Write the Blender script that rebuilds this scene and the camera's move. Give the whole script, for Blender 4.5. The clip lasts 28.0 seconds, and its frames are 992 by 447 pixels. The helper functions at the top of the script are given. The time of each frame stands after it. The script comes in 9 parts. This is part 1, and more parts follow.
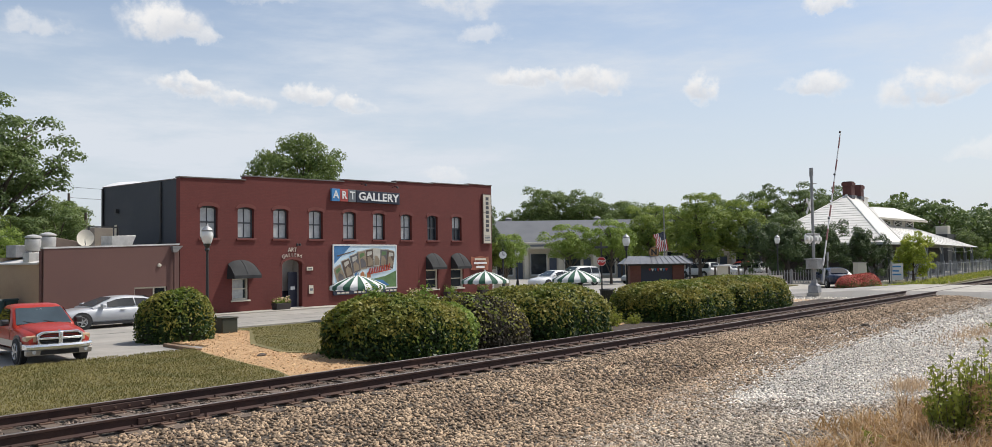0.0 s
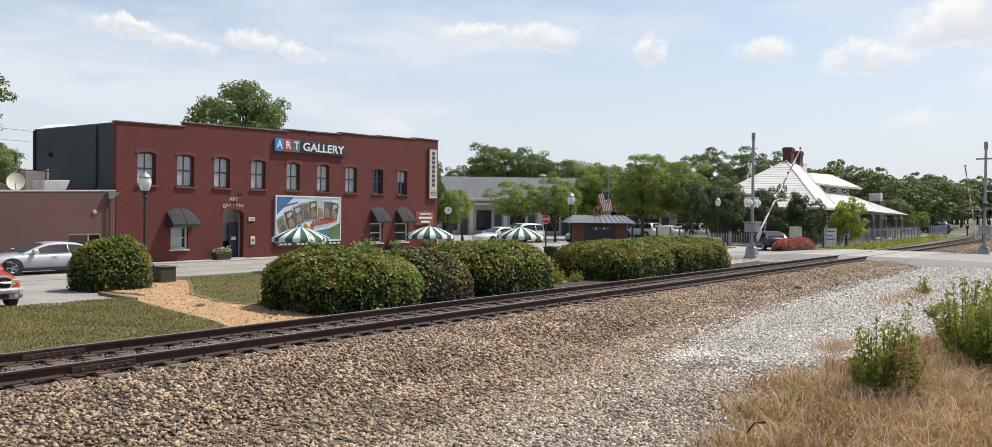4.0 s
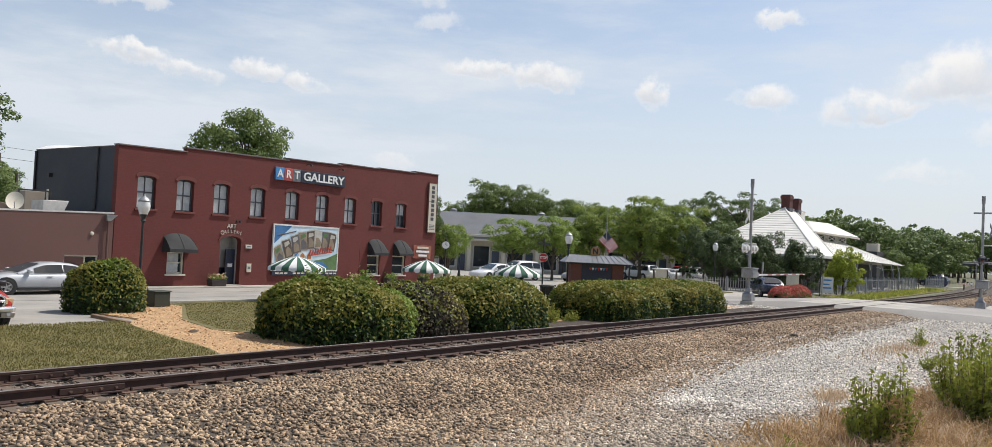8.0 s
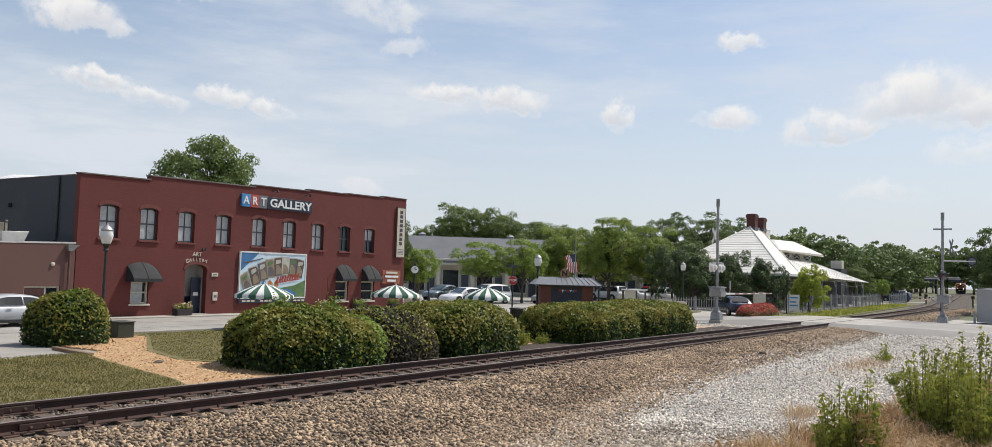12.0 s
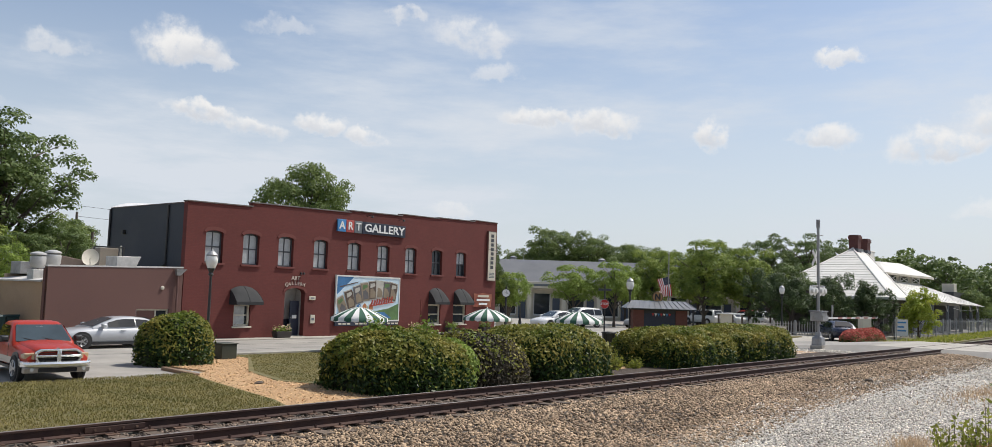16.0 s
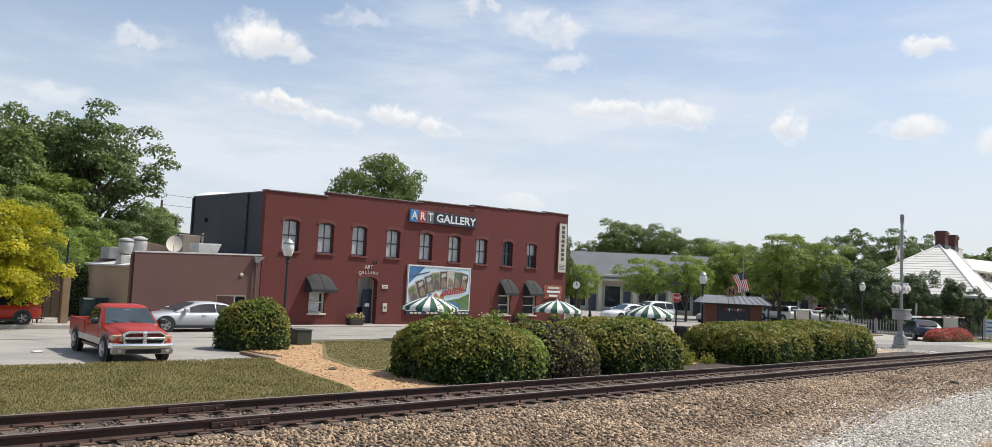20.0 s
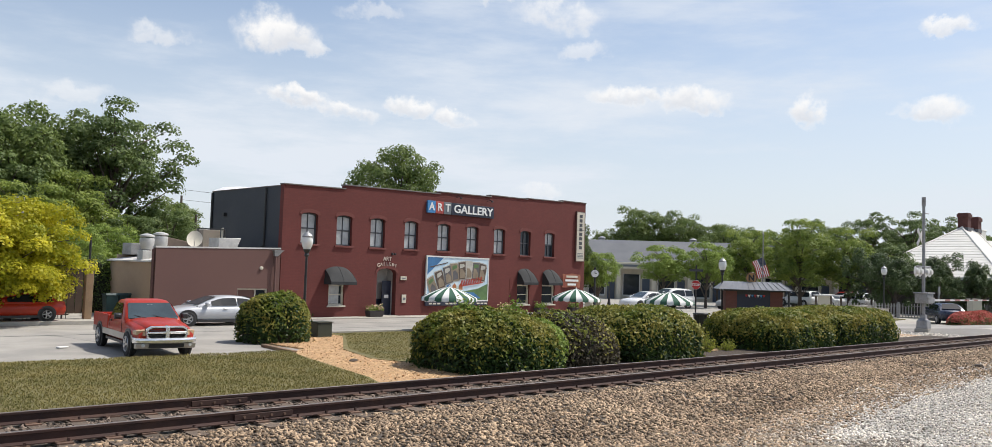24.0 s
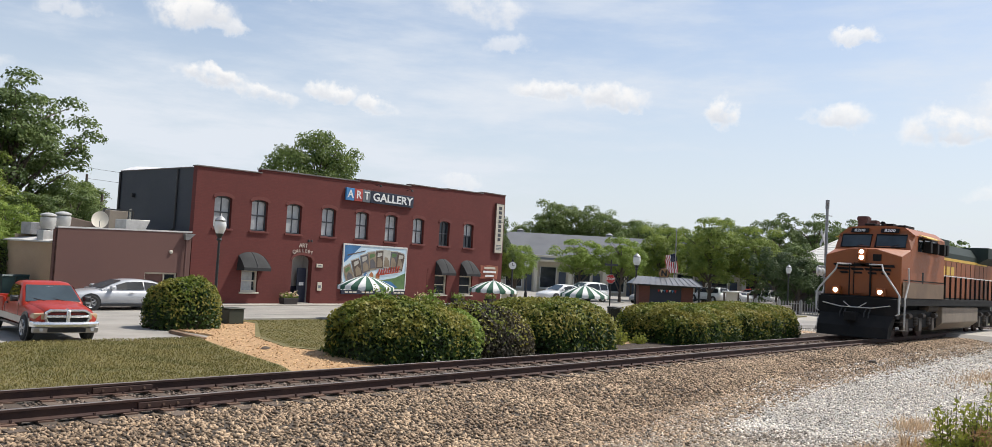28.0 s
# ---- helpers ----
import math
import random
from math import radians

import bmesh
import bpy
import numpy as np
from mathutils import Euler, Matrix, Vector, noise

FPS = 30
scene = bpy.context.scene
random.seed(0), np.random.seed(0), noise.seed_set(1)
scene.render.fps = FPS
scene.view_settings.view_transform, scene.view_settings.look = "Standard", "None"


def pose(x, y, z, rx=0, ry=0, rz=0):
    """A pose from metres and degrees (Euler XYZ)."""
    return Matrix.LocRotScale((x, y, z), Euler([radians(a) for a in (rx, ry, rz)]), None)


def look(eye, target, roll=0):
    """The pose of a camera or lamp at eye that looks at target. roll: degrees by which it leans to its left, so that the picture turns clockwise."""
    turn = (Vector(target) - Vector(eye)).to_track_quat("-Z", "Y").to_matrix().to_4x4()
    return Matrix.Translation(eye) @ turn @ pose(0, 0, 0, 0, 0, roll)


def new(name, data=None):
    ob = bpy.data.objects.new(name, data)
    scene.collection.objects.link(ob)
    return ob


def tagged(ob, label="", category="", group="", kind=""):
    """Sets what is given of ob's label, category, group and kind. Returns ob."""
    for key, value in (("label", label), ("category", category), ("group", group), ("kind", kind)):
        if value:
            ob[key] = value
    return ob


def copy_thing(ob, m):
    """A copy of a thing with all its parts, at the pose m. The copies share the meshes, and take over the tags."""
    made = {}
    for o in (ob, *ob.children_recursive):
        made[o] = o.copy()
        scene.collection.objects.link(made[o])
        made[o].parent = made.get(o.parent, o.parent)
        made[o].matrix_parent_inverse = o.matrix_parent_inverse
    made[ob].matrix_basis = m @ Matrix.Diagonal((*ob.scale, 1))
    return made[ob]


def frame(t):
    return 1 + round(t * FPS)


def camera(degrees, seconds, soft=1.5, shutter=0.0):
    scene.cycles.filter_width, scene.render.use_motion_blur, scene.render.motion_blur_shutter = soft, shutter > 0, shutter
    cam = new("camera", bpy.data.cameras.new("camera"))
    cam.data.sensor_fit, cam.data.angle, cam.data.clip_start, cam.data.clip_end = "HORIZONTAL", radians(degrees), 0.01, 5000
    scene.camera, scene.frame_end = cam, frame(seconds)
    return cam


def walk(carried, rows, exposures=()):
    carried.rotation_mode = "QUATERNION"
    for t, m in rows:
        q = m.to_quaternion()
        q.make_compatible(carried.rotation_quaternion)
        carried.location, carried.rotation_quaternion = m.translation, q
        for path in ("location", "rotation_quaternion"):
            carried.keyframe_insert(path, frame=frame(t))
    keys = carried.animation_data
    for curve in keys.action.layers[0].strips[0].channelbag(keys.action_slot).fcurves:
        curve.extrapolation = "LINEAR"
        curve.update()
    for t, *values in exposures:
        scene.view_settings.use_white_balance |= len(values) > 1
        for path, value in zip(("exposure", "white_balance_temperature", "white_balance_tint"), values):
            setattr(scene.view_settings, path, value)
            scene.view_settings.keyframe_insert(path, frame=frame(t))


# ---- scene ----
cam = camera(61.0, 28.0, soft=0.5)
PATH = [
    (0.0, pose(0, 0, 2.6, 92.29, 0.84, -49.12)),
    (0.5, pose(0, 0, 2.6, 92.19, 0.74, -49.25)),
    (1.0, pose(0, 0, 2.6, 91.90, 1.34, -49.02)),
    (1.5, pose(0, 0, 2.6, 91.13, 1.10, -49.56)),
    (2.0, pose(0, 0, 2.6, 90.43, 0.36, -48.12)),
    (2.5, pose(0, 0, 2.6, 89.08, 0.05, -53.19)),
    (4.5, pose(0, 0, 2.6, 89.26, -0.93, -52.84)),
    (5.0, pose(0, 0, 2.6, 88.79, -1.11, -53.44)),
    (5.5, pose(0, 0, 2.6, 88.50, -0.89, -53.79)),
    (6.0, pose(0, 0, 2.6, 87.91, -1.51, -54.18)),
    (6.5, pose(0, 0, 2.6, 89.75, -1.40, -51.81)),
    (7.0, pose(0, 0, 2.6, 90.36, -2.41, -51.64)),
    (7.5, pose(0, 0, 2.6, 91.56, -2.08, -52.27)),
    (8.0, pose(0, 0, 2.6, 91.77, -2.74, -53.01)),
    (8.5, pose(0, 0, 2.6, 92.03, -2.57, -53.30)),
    (9.0, pose(0, 0, 2.6, 92.16, -2.20, -52.69)),
    (9.5, pose(0, 0, 2.6, 92.78, -3.06, -53.03)),
    (10.0, pose(0, 0, 2.6, 92.93, -2.44, -52.94)),
    (10.5, pose(0, 0, 2.6, 92.55, -2.64, -53.32)),
    (11.0, pose(0, 0, 2.6, 92.85, -1.56, -53.65)),
    (11.5, pose(0, 0, 2.6, 93.07, -1.64, -54.03)),
    (12.0, pose(0, 0, 2.6, 93.44, -1.73, -55.09)),
    (12.5, pose(0, 0, 2.6, 93.10, -0.77, -54.93)),
    (14.5, pose(0, 0, 2.6, 93.02, -1.36, -54.91)),
    (15.0, pose(0, 0, 2.6, 92.79, -1.44, -52.69)),
    (15.5, pose(0, 0, 2.6, 95.51, -0.67, -50.25)),
    (16.0, pose(0, 0, 2.6, 94.84, -1.74, -48.91)),
    (16.5, pose(0, 0, 2.6, 94.96, -1.57, -47.84)),
    (17.0, pose(0, 0, 2.6, 94.10, -1.29, -47.47)),
    (17.5, pose(0, 0, 2.6, 93.52, -1.16, -46.62)),
    (18.0, pose(0, 0, 2.6, 93.17, -0.86, -45.60)),
    (18.5, pose(0, 0, 2.6, 93.80, -1.29, -44.80)),
    (19.0, pose(0, 0, 2.6, 93.82, -2.22, -44.80)),
    (19.5, pose(0, 0, 2.6, 93.60, -2.47, -44.23)),
    (20.0, pose(0, 0, 2.6, 94.07, -2.70, -44.15)),
    (20.5, pose(0, 0, 2.6, 92.91, -2.10, -43.39)),
    (21.0, pose(0, 0, 2.6, 93.00, -1.35, -43.06)),
    (21.5, pose(0, 0, 2.6, 93.67, -1.69, -42.46)),
    (23.5, pose(0, 0, 2.6, 93.12, -1.07, -42.80)),
    (24.0, pose(0, 0, 2.6, 93.33, -1.82, -42.90)),
    (24.5, pose(0, 0, 2.6, 93.46, -1.94, -43.64)),
    (25.0, pose(0, 0, 2.6, 92.61, -1.78, -44.73)),
    (25.5, pose(0, 0, 2.6, 92.92, -1.80, -44.99)),
    (26.0, pose(0, 0, 2.6, 93.22, -2.19, -44.82)),
    (26.5, pose(0, 0, 2.6, 93.39, -2.77, -45.74)),
    (27.0, pose(0, 0, 2.6, 92.96, -3.21, -47.13)),
    (27.5, pose(0, 0, 2.6, 92.52, -2.71, -47.55)),
    (28.0, pose(0, 0, 2.6, 92.94, -3.19, -48.47)),
]
# the phone brightens and darkens a little on the way
EXPOSURES = [(0.0, -0.07), (1.0, -0.08), (2.0, -0.04), (4.5, 0.06), (6.0, 0.08), (7.5, -0.03), (9.0, -0.03), (12.0, -0.09), (15.0, -0.10), (16.0, -0.11), (17.5, -0.05), (19.0, 0.02), (20.0, 0.05), (21.5, 0.10), (24.0, 0.07), (26.0, 0.08), (27.0, 0.0), (28.0, 0.05)]
walk(cam, PATH, EXPOSURES)

# ---- light ----
SUN_AZ, SUN_EL = radians(-22), radians(58)
sun_way = Vector((math.cos(SUN_AZ) * math.cos(SUN_EL), math.sin(SUN_AZ) * math.cos(SUN_EL), math.sin(SUN_EL)))
sun_data = bpy.data.lights.new("sun", "SUN")
sun_data.energy, sun_data.angle, sun_data.color = 4.7, radians(0.6), (1.0, 0.955, 0.89)
sun = new("sun", sun_data)
sun.matrix_world = look(sun_way * 300, (0, 0, 0))


def build_world():
    """Clear sky from the sky model, a thin veil that thickens towards the horizon, and fair-weather clouds."""
    w = bpy.data.worlds.new("sky")
    scene.world = w
    w.use_nodes = True
    nt = w.node_tree
    nt.nodes.clear()
    N, L = nt.nodes.new, nt.links.new

    def math_node(op, a, b=None, clamp=False):
        n = N("ShaderNodeMath")
        n.operation, n.use_clamp = op, clamp
        for i, v in enumerate((a, b)):
            if v is None:
                continue
            if isinstance(v, (int, float)):
                n.inputs[i].default_value = v
            else:
                L(v, n.inputs[i])
        return n.outputs[0]

    def vec(op, a, b):
        n = N("ShaderNodeVectorMath")
        n.operation = op
        for i, v in enumerate((a, b)):
            if isinstance(v, (tuple, Vector)):
                n.inputs[i].default_value = v
            else:
                L(v, n.inputs[i])
        return n

    def noise_node(v, scale, detail=6, rough=0.55):
        n = N("ShaderNodeTexNoise")
        n.inputs["Scale"].default_value, n.inputs["Detail"].default_value, n.inputs["Roughness"].default_value = scale, detail, rough
        L(v, n.inputs["Vector"])
        return n

    def ramp(v, lo, hi):
        n = N("ShaderNodeMapRange")
        n.interpolation_type = "SMOOTHSTEP"
        L(v, n.inputs[0])
        n.inputs[1].default_value, n.inputs[2].default_value = lo, hi
        return n.outputs[0]

    def mix(f, a, b):
        n = N("ShaderNodeMix")
        n.data_type = "RGBA"
        for i, v in ((0, f), (6, a), (7, b)):
            if isinstance(v, (float, tuple)):
                n.inputs[i].default_value = v
            else:
                L(v, n.inputs[i])
        return n.outputs[2]

    sky = N("ShaderNodeTexSky")
    sky.sky_type, sky.sun_disc = "NISHITA", False
    sky.sun_elevation, sky.sun_rotation = SUN_EL, radians(90) - SUN_AZ
    sky.air_density, sky.dust_density, sky.ozone_density = 1.0, 1.6, 1.2
    way = N("ShaderNodeTexCoord").outputs["Generated"]
    up = N("ShaderNodeSeparateXYZ")
    L(way, up.inputs[0])
    z = up.outputs[2]
    # streaks of high thin cloud: the way stretched along one direction
    flat = N("ShaderNodeMapping")
    flat.inputs["Scale"].default_value = (1.0, 1.0, 4.5)
    flat.inputs["Rotation"].default_value = (0.05, -0.08, 0.4)
    L(way, flat.inputs[0])
    streak = ramp(noise_node(flat.outputs[0], 2.6, 7, 0.6).outputs["Fac"], 0.40, 0.70)
    low = ramp(z, 0.42, 0.02)
    veil = math_node("ADD", math_node("MULTIPLY", streak, 0.62), math_node("MULTIPLY", low, 0.74), clamp=True)
    # puffs: centre azimuth and height in degrees, half width and half height in degrees, tilt, strength
    puffs = [
        (62.3, 14.9, 2.7, 1.6, 6, 1.0), (60.6, 14.3, 1.5, 0.9, 0, 0.8), (69.7, 14.2, 1.9, 0.8, 0, 0.55),
        (60.9, 11.1, 2.2, 0.75, -8, 1.0), (57.5, 10.3, 2.5, 0.65, -8, 0.9), (53.4, 11.0, 1.4, 0.8, -4, 0.9),
        (50.4, 10.4, 1.5, 0.65, -12, 0.85), (43.0, 17.4, 2.8, 1.2, -5, 0.6), (41.6, 15.2, 1.7, 0.8, -3, 0.5),
        (47.4, 18.7, 1.4, 0.7, 0, 0.6), (38.4, 12.0, 2.6, 0.75, -3, 0.9), (34.2, 11.7, 2.2, 0.95, 4, 0.95), (56.4, 16.9, 2.0, 0.6, 0, 0.4),
        (26.9, 10.8, 1.35, 1.25, -12, 1.0), (19.8, 10.4, 2.1, 1.05, 0, 0.9), (19.0, 15.3, 1.5, 0.6, -4, 0.8),
        (44.1, 5.6, 1.7, 0.6, 0, 0.5), (8.6, 11.4, 3.4, 1.9, 6, 1.0), (13.2, 9.8, 2.9, 1.2, 0, 0.95), (5.6, 10.5, 3.2, 1.5, 0, 0.95),
        (9.9, 5.9, 2.6, 0.75, 0, 0.45), (5.6, 8.2, 2.0, 0.8, 0, 0.5), (1.0, 9.8, 3.5, 1.6, 0, 0.9), (74.5, 10.0, 2.0, 0.7, 0, 0.4),
        (82.0, 12.5, 3.0, 1.2, 0, 0.8), (96.0, 16.0, 4.0, 1.6, 0, 0.8), (-12.0, 13.0, 4.0, 1.6, 0, 0.8), (30.0, 24.0, 4.5, 1.8, 0, 0.7),
        (58.0, 27.0, 4.0, 1.5, 0, 0.7), (-40.0, 18.0, 6.0, 2.2, 0, 0.8), (140.0, 15.0, 6.0, 2.2, 0, 0.8), (190.0, 18.0, 7.0, 2.5, 0, 0.8), (245.0, 14.0, 6.0, 2.0, 0, 0.8),
    ]
    fluff = vec("SUBTRACT", noise_node(way, 13.0, 9, 0.62).outputs["Color"], (0.5, 0.5, 0.5))
    big = vec("MULTIPLY", fluff.outputs[0], (0.075, 0.075, 0.06))
    curl = vec("SUBTRACT", noise_node(way, 42.0, 6, 0.6).outputs["Color"], (0.5, 0.5, 0.5))
    bent = vec("ADD", vec("ADD", way, big.outputs[0]).outputs[0], vec("MULTIPLY", curl.outputs[0], (0.028, 0.028, 0.022)).outputs[0]).outputs[0]
    cover, under = None, None
    for az, el, a, b, tilt, much in puffs:
        az, el, tilt = radians(az), radians(el), radians(tilt)
        ahead = Vector((math.cos(az) * math.cos(el), math.sin(az) * math.cos(el), math.sin(el)))
        right = Vector((math.sin(az), -math.cos(az), 0))
        above = right.cross(ahead)
        r2 = right * math.cos(tilt) + above * math.sin(tilt)
        a2 = above * math.cos(tilt) - right * math.sin(tilt)
        x = vec("DOT_PRODUCT", bent, r2 / radians(a)).outputs["Value"]
        y0 = vec("DOT_PRODUCT", bent, a2 / radians(b)).outputs["Value"]
        # flatter below than above
        y = math_node("MAXIMUM", y0, math_node("MULTIPLY", y0, -1.35))
        d = math_node("SQRT", math_node("ADD", math_node("MULTIPLY", x, x), math_node("MULTIPLY", y, y)))
        front = ramp(vec("DOT_PRODUCT", bent, tuple(ahead)).outputs["Value"], 0.5, 0.6)
        m = math_node("MULTIPLY", math_node("MULTIPLY", ramp(d, 1.22, 0.62), front), much)
        shade = math_node("MULTIPLY", m, ramp(y0, 0.75, -0.6))
        cover = m if cover is None else math_node("MAXIMUM", cover, m)
        under = shade if under is None else math_node("MAXIMUM", under, shade)
    body = noise_node(way, 38.0, 5, 0.6).outputs["Fac"]
    cover = math_node("MULTIPLY", cover, ramp(body, 0.26, 0.58), clamp=True)
    blue = N("ShaderNodeVectorMath")
    blue.operation = "SCALE"
    L(sky.outputs[0], blue.inputs[0])
    blue.inputs["Scale"].default_value = SKY_STRENGTH
    c = mix(veil, blue.outputs[0], (0.735, 0.788, 0.862, 1.0))
    c = mix(cover, c, mix(under, (0.96, 0.95, 0.94, 1.0), (0.70, 0.725, 0.775, 1.0)))
    bg = N("ShaderNodeBackground")
    L(c, bg.inputs[0])
    out = N("ShaderNodeOutputWorld")
    L(bg.outputs[0], out.inputs[0])


SKY_STRENGTH = 0.138
build_world()


# ---- tools ----
class Shape:
    """Vertices and faces of one part, gathered from simple solids."""

    def __init__(self):
        self.v, self.f = [], []

    def add(self, vs, fs):
        n = len(self.v)
        self.v.extend(tuple(p) for p in vs)
        self.f.extend(tuple(n + i for i in f) for f in fs)
        return self

    def box(self, x0, x1, y0, y1, z0, z1):
        vs = [(x, y, z) for z in (z0, z1) for y in (y0, y1) for x in (x0, x1)]
        return self.add(vs, [(0, 2, 3, 1), (4, 5, 7, 6), (0, 1, 5, 4), (2, 6, 7, 3), (0, 4, 6, 2), (1, 3, 7, 5)])

    def prism(self, poly, a, b, axis="y"):
        """A polygon of two coordinates, drawn out from a to b along an axis."""
        put = {"x": lambda p, t: (t, p[0], p[1]), "y": lambda p, t: (p[0], t, p[1]), "z": lambda p, t: (p[0], p[1], t)}[axis]
        n = len(poly)
        vs = [put(p, a) for p in poly] + [put(p, b) for p in poly]
        return self.add(vs, [tuple(range(n))[::-1], tuple(range(n, 2 * n))] + [(i, (i + 1) % n, n + (i + 1) % n, n + i) for i in range(n)])

    def loft(self, loops, caps=True, closed=False):
        n, m = len(loops[0]), len(loops)
        vs = [p for loop in loops for p in loop]
        fs = []
        for j in range(m if closed else m - 1):
            k = (j + 1) % m
            fs += [(j * n + i, j * n + (i + 1) % n, k * n + (i + 1) % n, k * n + i) for i in range(n)]
        if caps and not closed:
            fs += [tuple(range(n))[::-1], tuple(range((m - 1) * n, m * n))]
        return self.add(vs, fs)

    def sheet(self, rows):
        n, m = len(rows[0]), len(rows)
        return self.add([p for r in rows for p in r], [(j * n + i, j * n + i + 1, (j + 1) * n + i + 1, (j + 1) * n + i) for j in range(m - 1) for i in range(n - 1)])

    def rod(self, p0, p1, r0, r1=None, n=10, caps=True):
        return self.tube([p0, p1], [r0, r0 if r1 is None else r1], n, caps)

    def tube(self, pts, r, n=8, caps=True):
        pts = [Vector(p) for p in pts]
        rs = r if isinstance(r, (list, tuple)) else [r] * len(pts)
        loops, side = [], None
        for i, p in enumerate(pts):
            d = (pts[min(i + 1, len(pts) - 1)] - pts[max(i - 1, 0)]).normalized()
            if side is None:
                side = d.orthogonal().normalized()
            side = (side - d * side.dot(d)).normalized()
            other = d.cross(side)
            loops.append([p + (side * math.cos(t) + other * math.sin(t)) * rs[i] for t in (2 * math.pi * k / n for k in range(n))])
        return self.loft(loops, caps)

    def lathe(self, prof, n=16, c=(0, 0, 0), caps=True):
        return self.loft([[(c[0] + r * math.cos(2 * math.pi * k / n), c[1] + r * math.sin(2 * math.pi * k / n), c[2] + z) for k in range(n)] for r, z in prof], caps)

    def turned(self, m):
        self.v = [tuple(m @ Vector(p)) for p in self.v]
        return self

    def join(self, other):
        return self.add(other.v, other.f)


def mesh_of(name, shape, material, smooth=35):
    me = bpy.data.meshes.new(name)
    me.from_pydata(shape.v, [], shape.f)
    bm = bmesh.new()
    bm.from_mesh(me)
    bmesh.ops.recalc_face_normals(bm, faces=bm.faces)
    bm.to_mesh(me)
    bm.free()
    if smooth:
        me.shade_smooth()
        me.set_sharp_from_angle(angle=radians(smooth))
    me.materials.append(material)
    return me


def part(name, shape, material, parent, label="", bevel=0.0, smooth=35):
    """Links a shape as one mesh object under a thing or a part."""
    ob = new(name, mesh_of(name, shape, material, smooth))
    ob.parent = parent
    if label:
        ob["label"] = label
    if bevel:
        b = ob.modifiers.new("edge", "BEVEL")
        b.width, b.segments, b.limit_method, b.angle_limit = bevel, 2, "ANGLE", radians(40)
    return ob


def thing(name, m, label, category, group="", kind=""):
    ob = new(name)
    ob.matrix_basis = m
    ob.empty_display_size = 0.2
    return tagged(ob, label, category, group, kind)


def solid(name, shape, material, label, category, kind="", m=None, bevel=0.0, smooth=35):
    """A thing that is one mesh."""
    ob = part(name, shape, material, None, label, bevel, smooth)
    if m is not None:
        ob.matrix_basis = m
    return tagged(ob, label, category, "", kind)


def fast_mesh(name, verts, faces, material, smooth=False):
    """A mesh from arrays: verts (n, 3), faces (m, k) all of one size."""
    me = bpy.data.meshes.new(name)
    nv, (nf, k) = len(verts), faces.shape
    me.vertices.add(nv)
    me.vertices.foreach_set("co", np.ascontiguousarray(verts, dtype=np.float32).ravel())
    me.loops.add(nf * k)
    me.loops.foreach_set("vertex_index", np.ascontiguousarray(faces, dtype=np.int32).ravel())
    me.polygons.add(nf)
    me.polygons.foreach_set("loop_start", np.arange(0, nf * k, k, dtype=np.int32))
    me.update(calc_edges=True)
    me.validate()
    if smooth:
        me.shade_smooth()
    me.materials.append(material)
    return me


def text_shape(words, size, depth=0.01, font_bold=0.0):
    """Raised lettering in the built-in font, lying in the x-z plane and facing -y, centred."""
    cu = bpy.data.curves.new("words", "FONT")
    cu.body, cu.size, cu.extrude, cu.offset, cu.align_x, cu.align_y = words, size, depth, font_bold, "CENTER", "CENTER"
    cu.resolution_u = 2
    ob = bpy.data.objects.new("words", cu)
    me = bpy.data.meshes.new_from_object(ob)
    s = Shape()
    s.add([(v.co.x, -v.co.z, v.co.y) for v in me.vertices], [tuple(p.vertices) for p in me.polygons])
    bpy.data.objects.remove(ob)
    bpy.data.curves.remove(cu)
    bpy.data.meshes.remove(me)
    return s


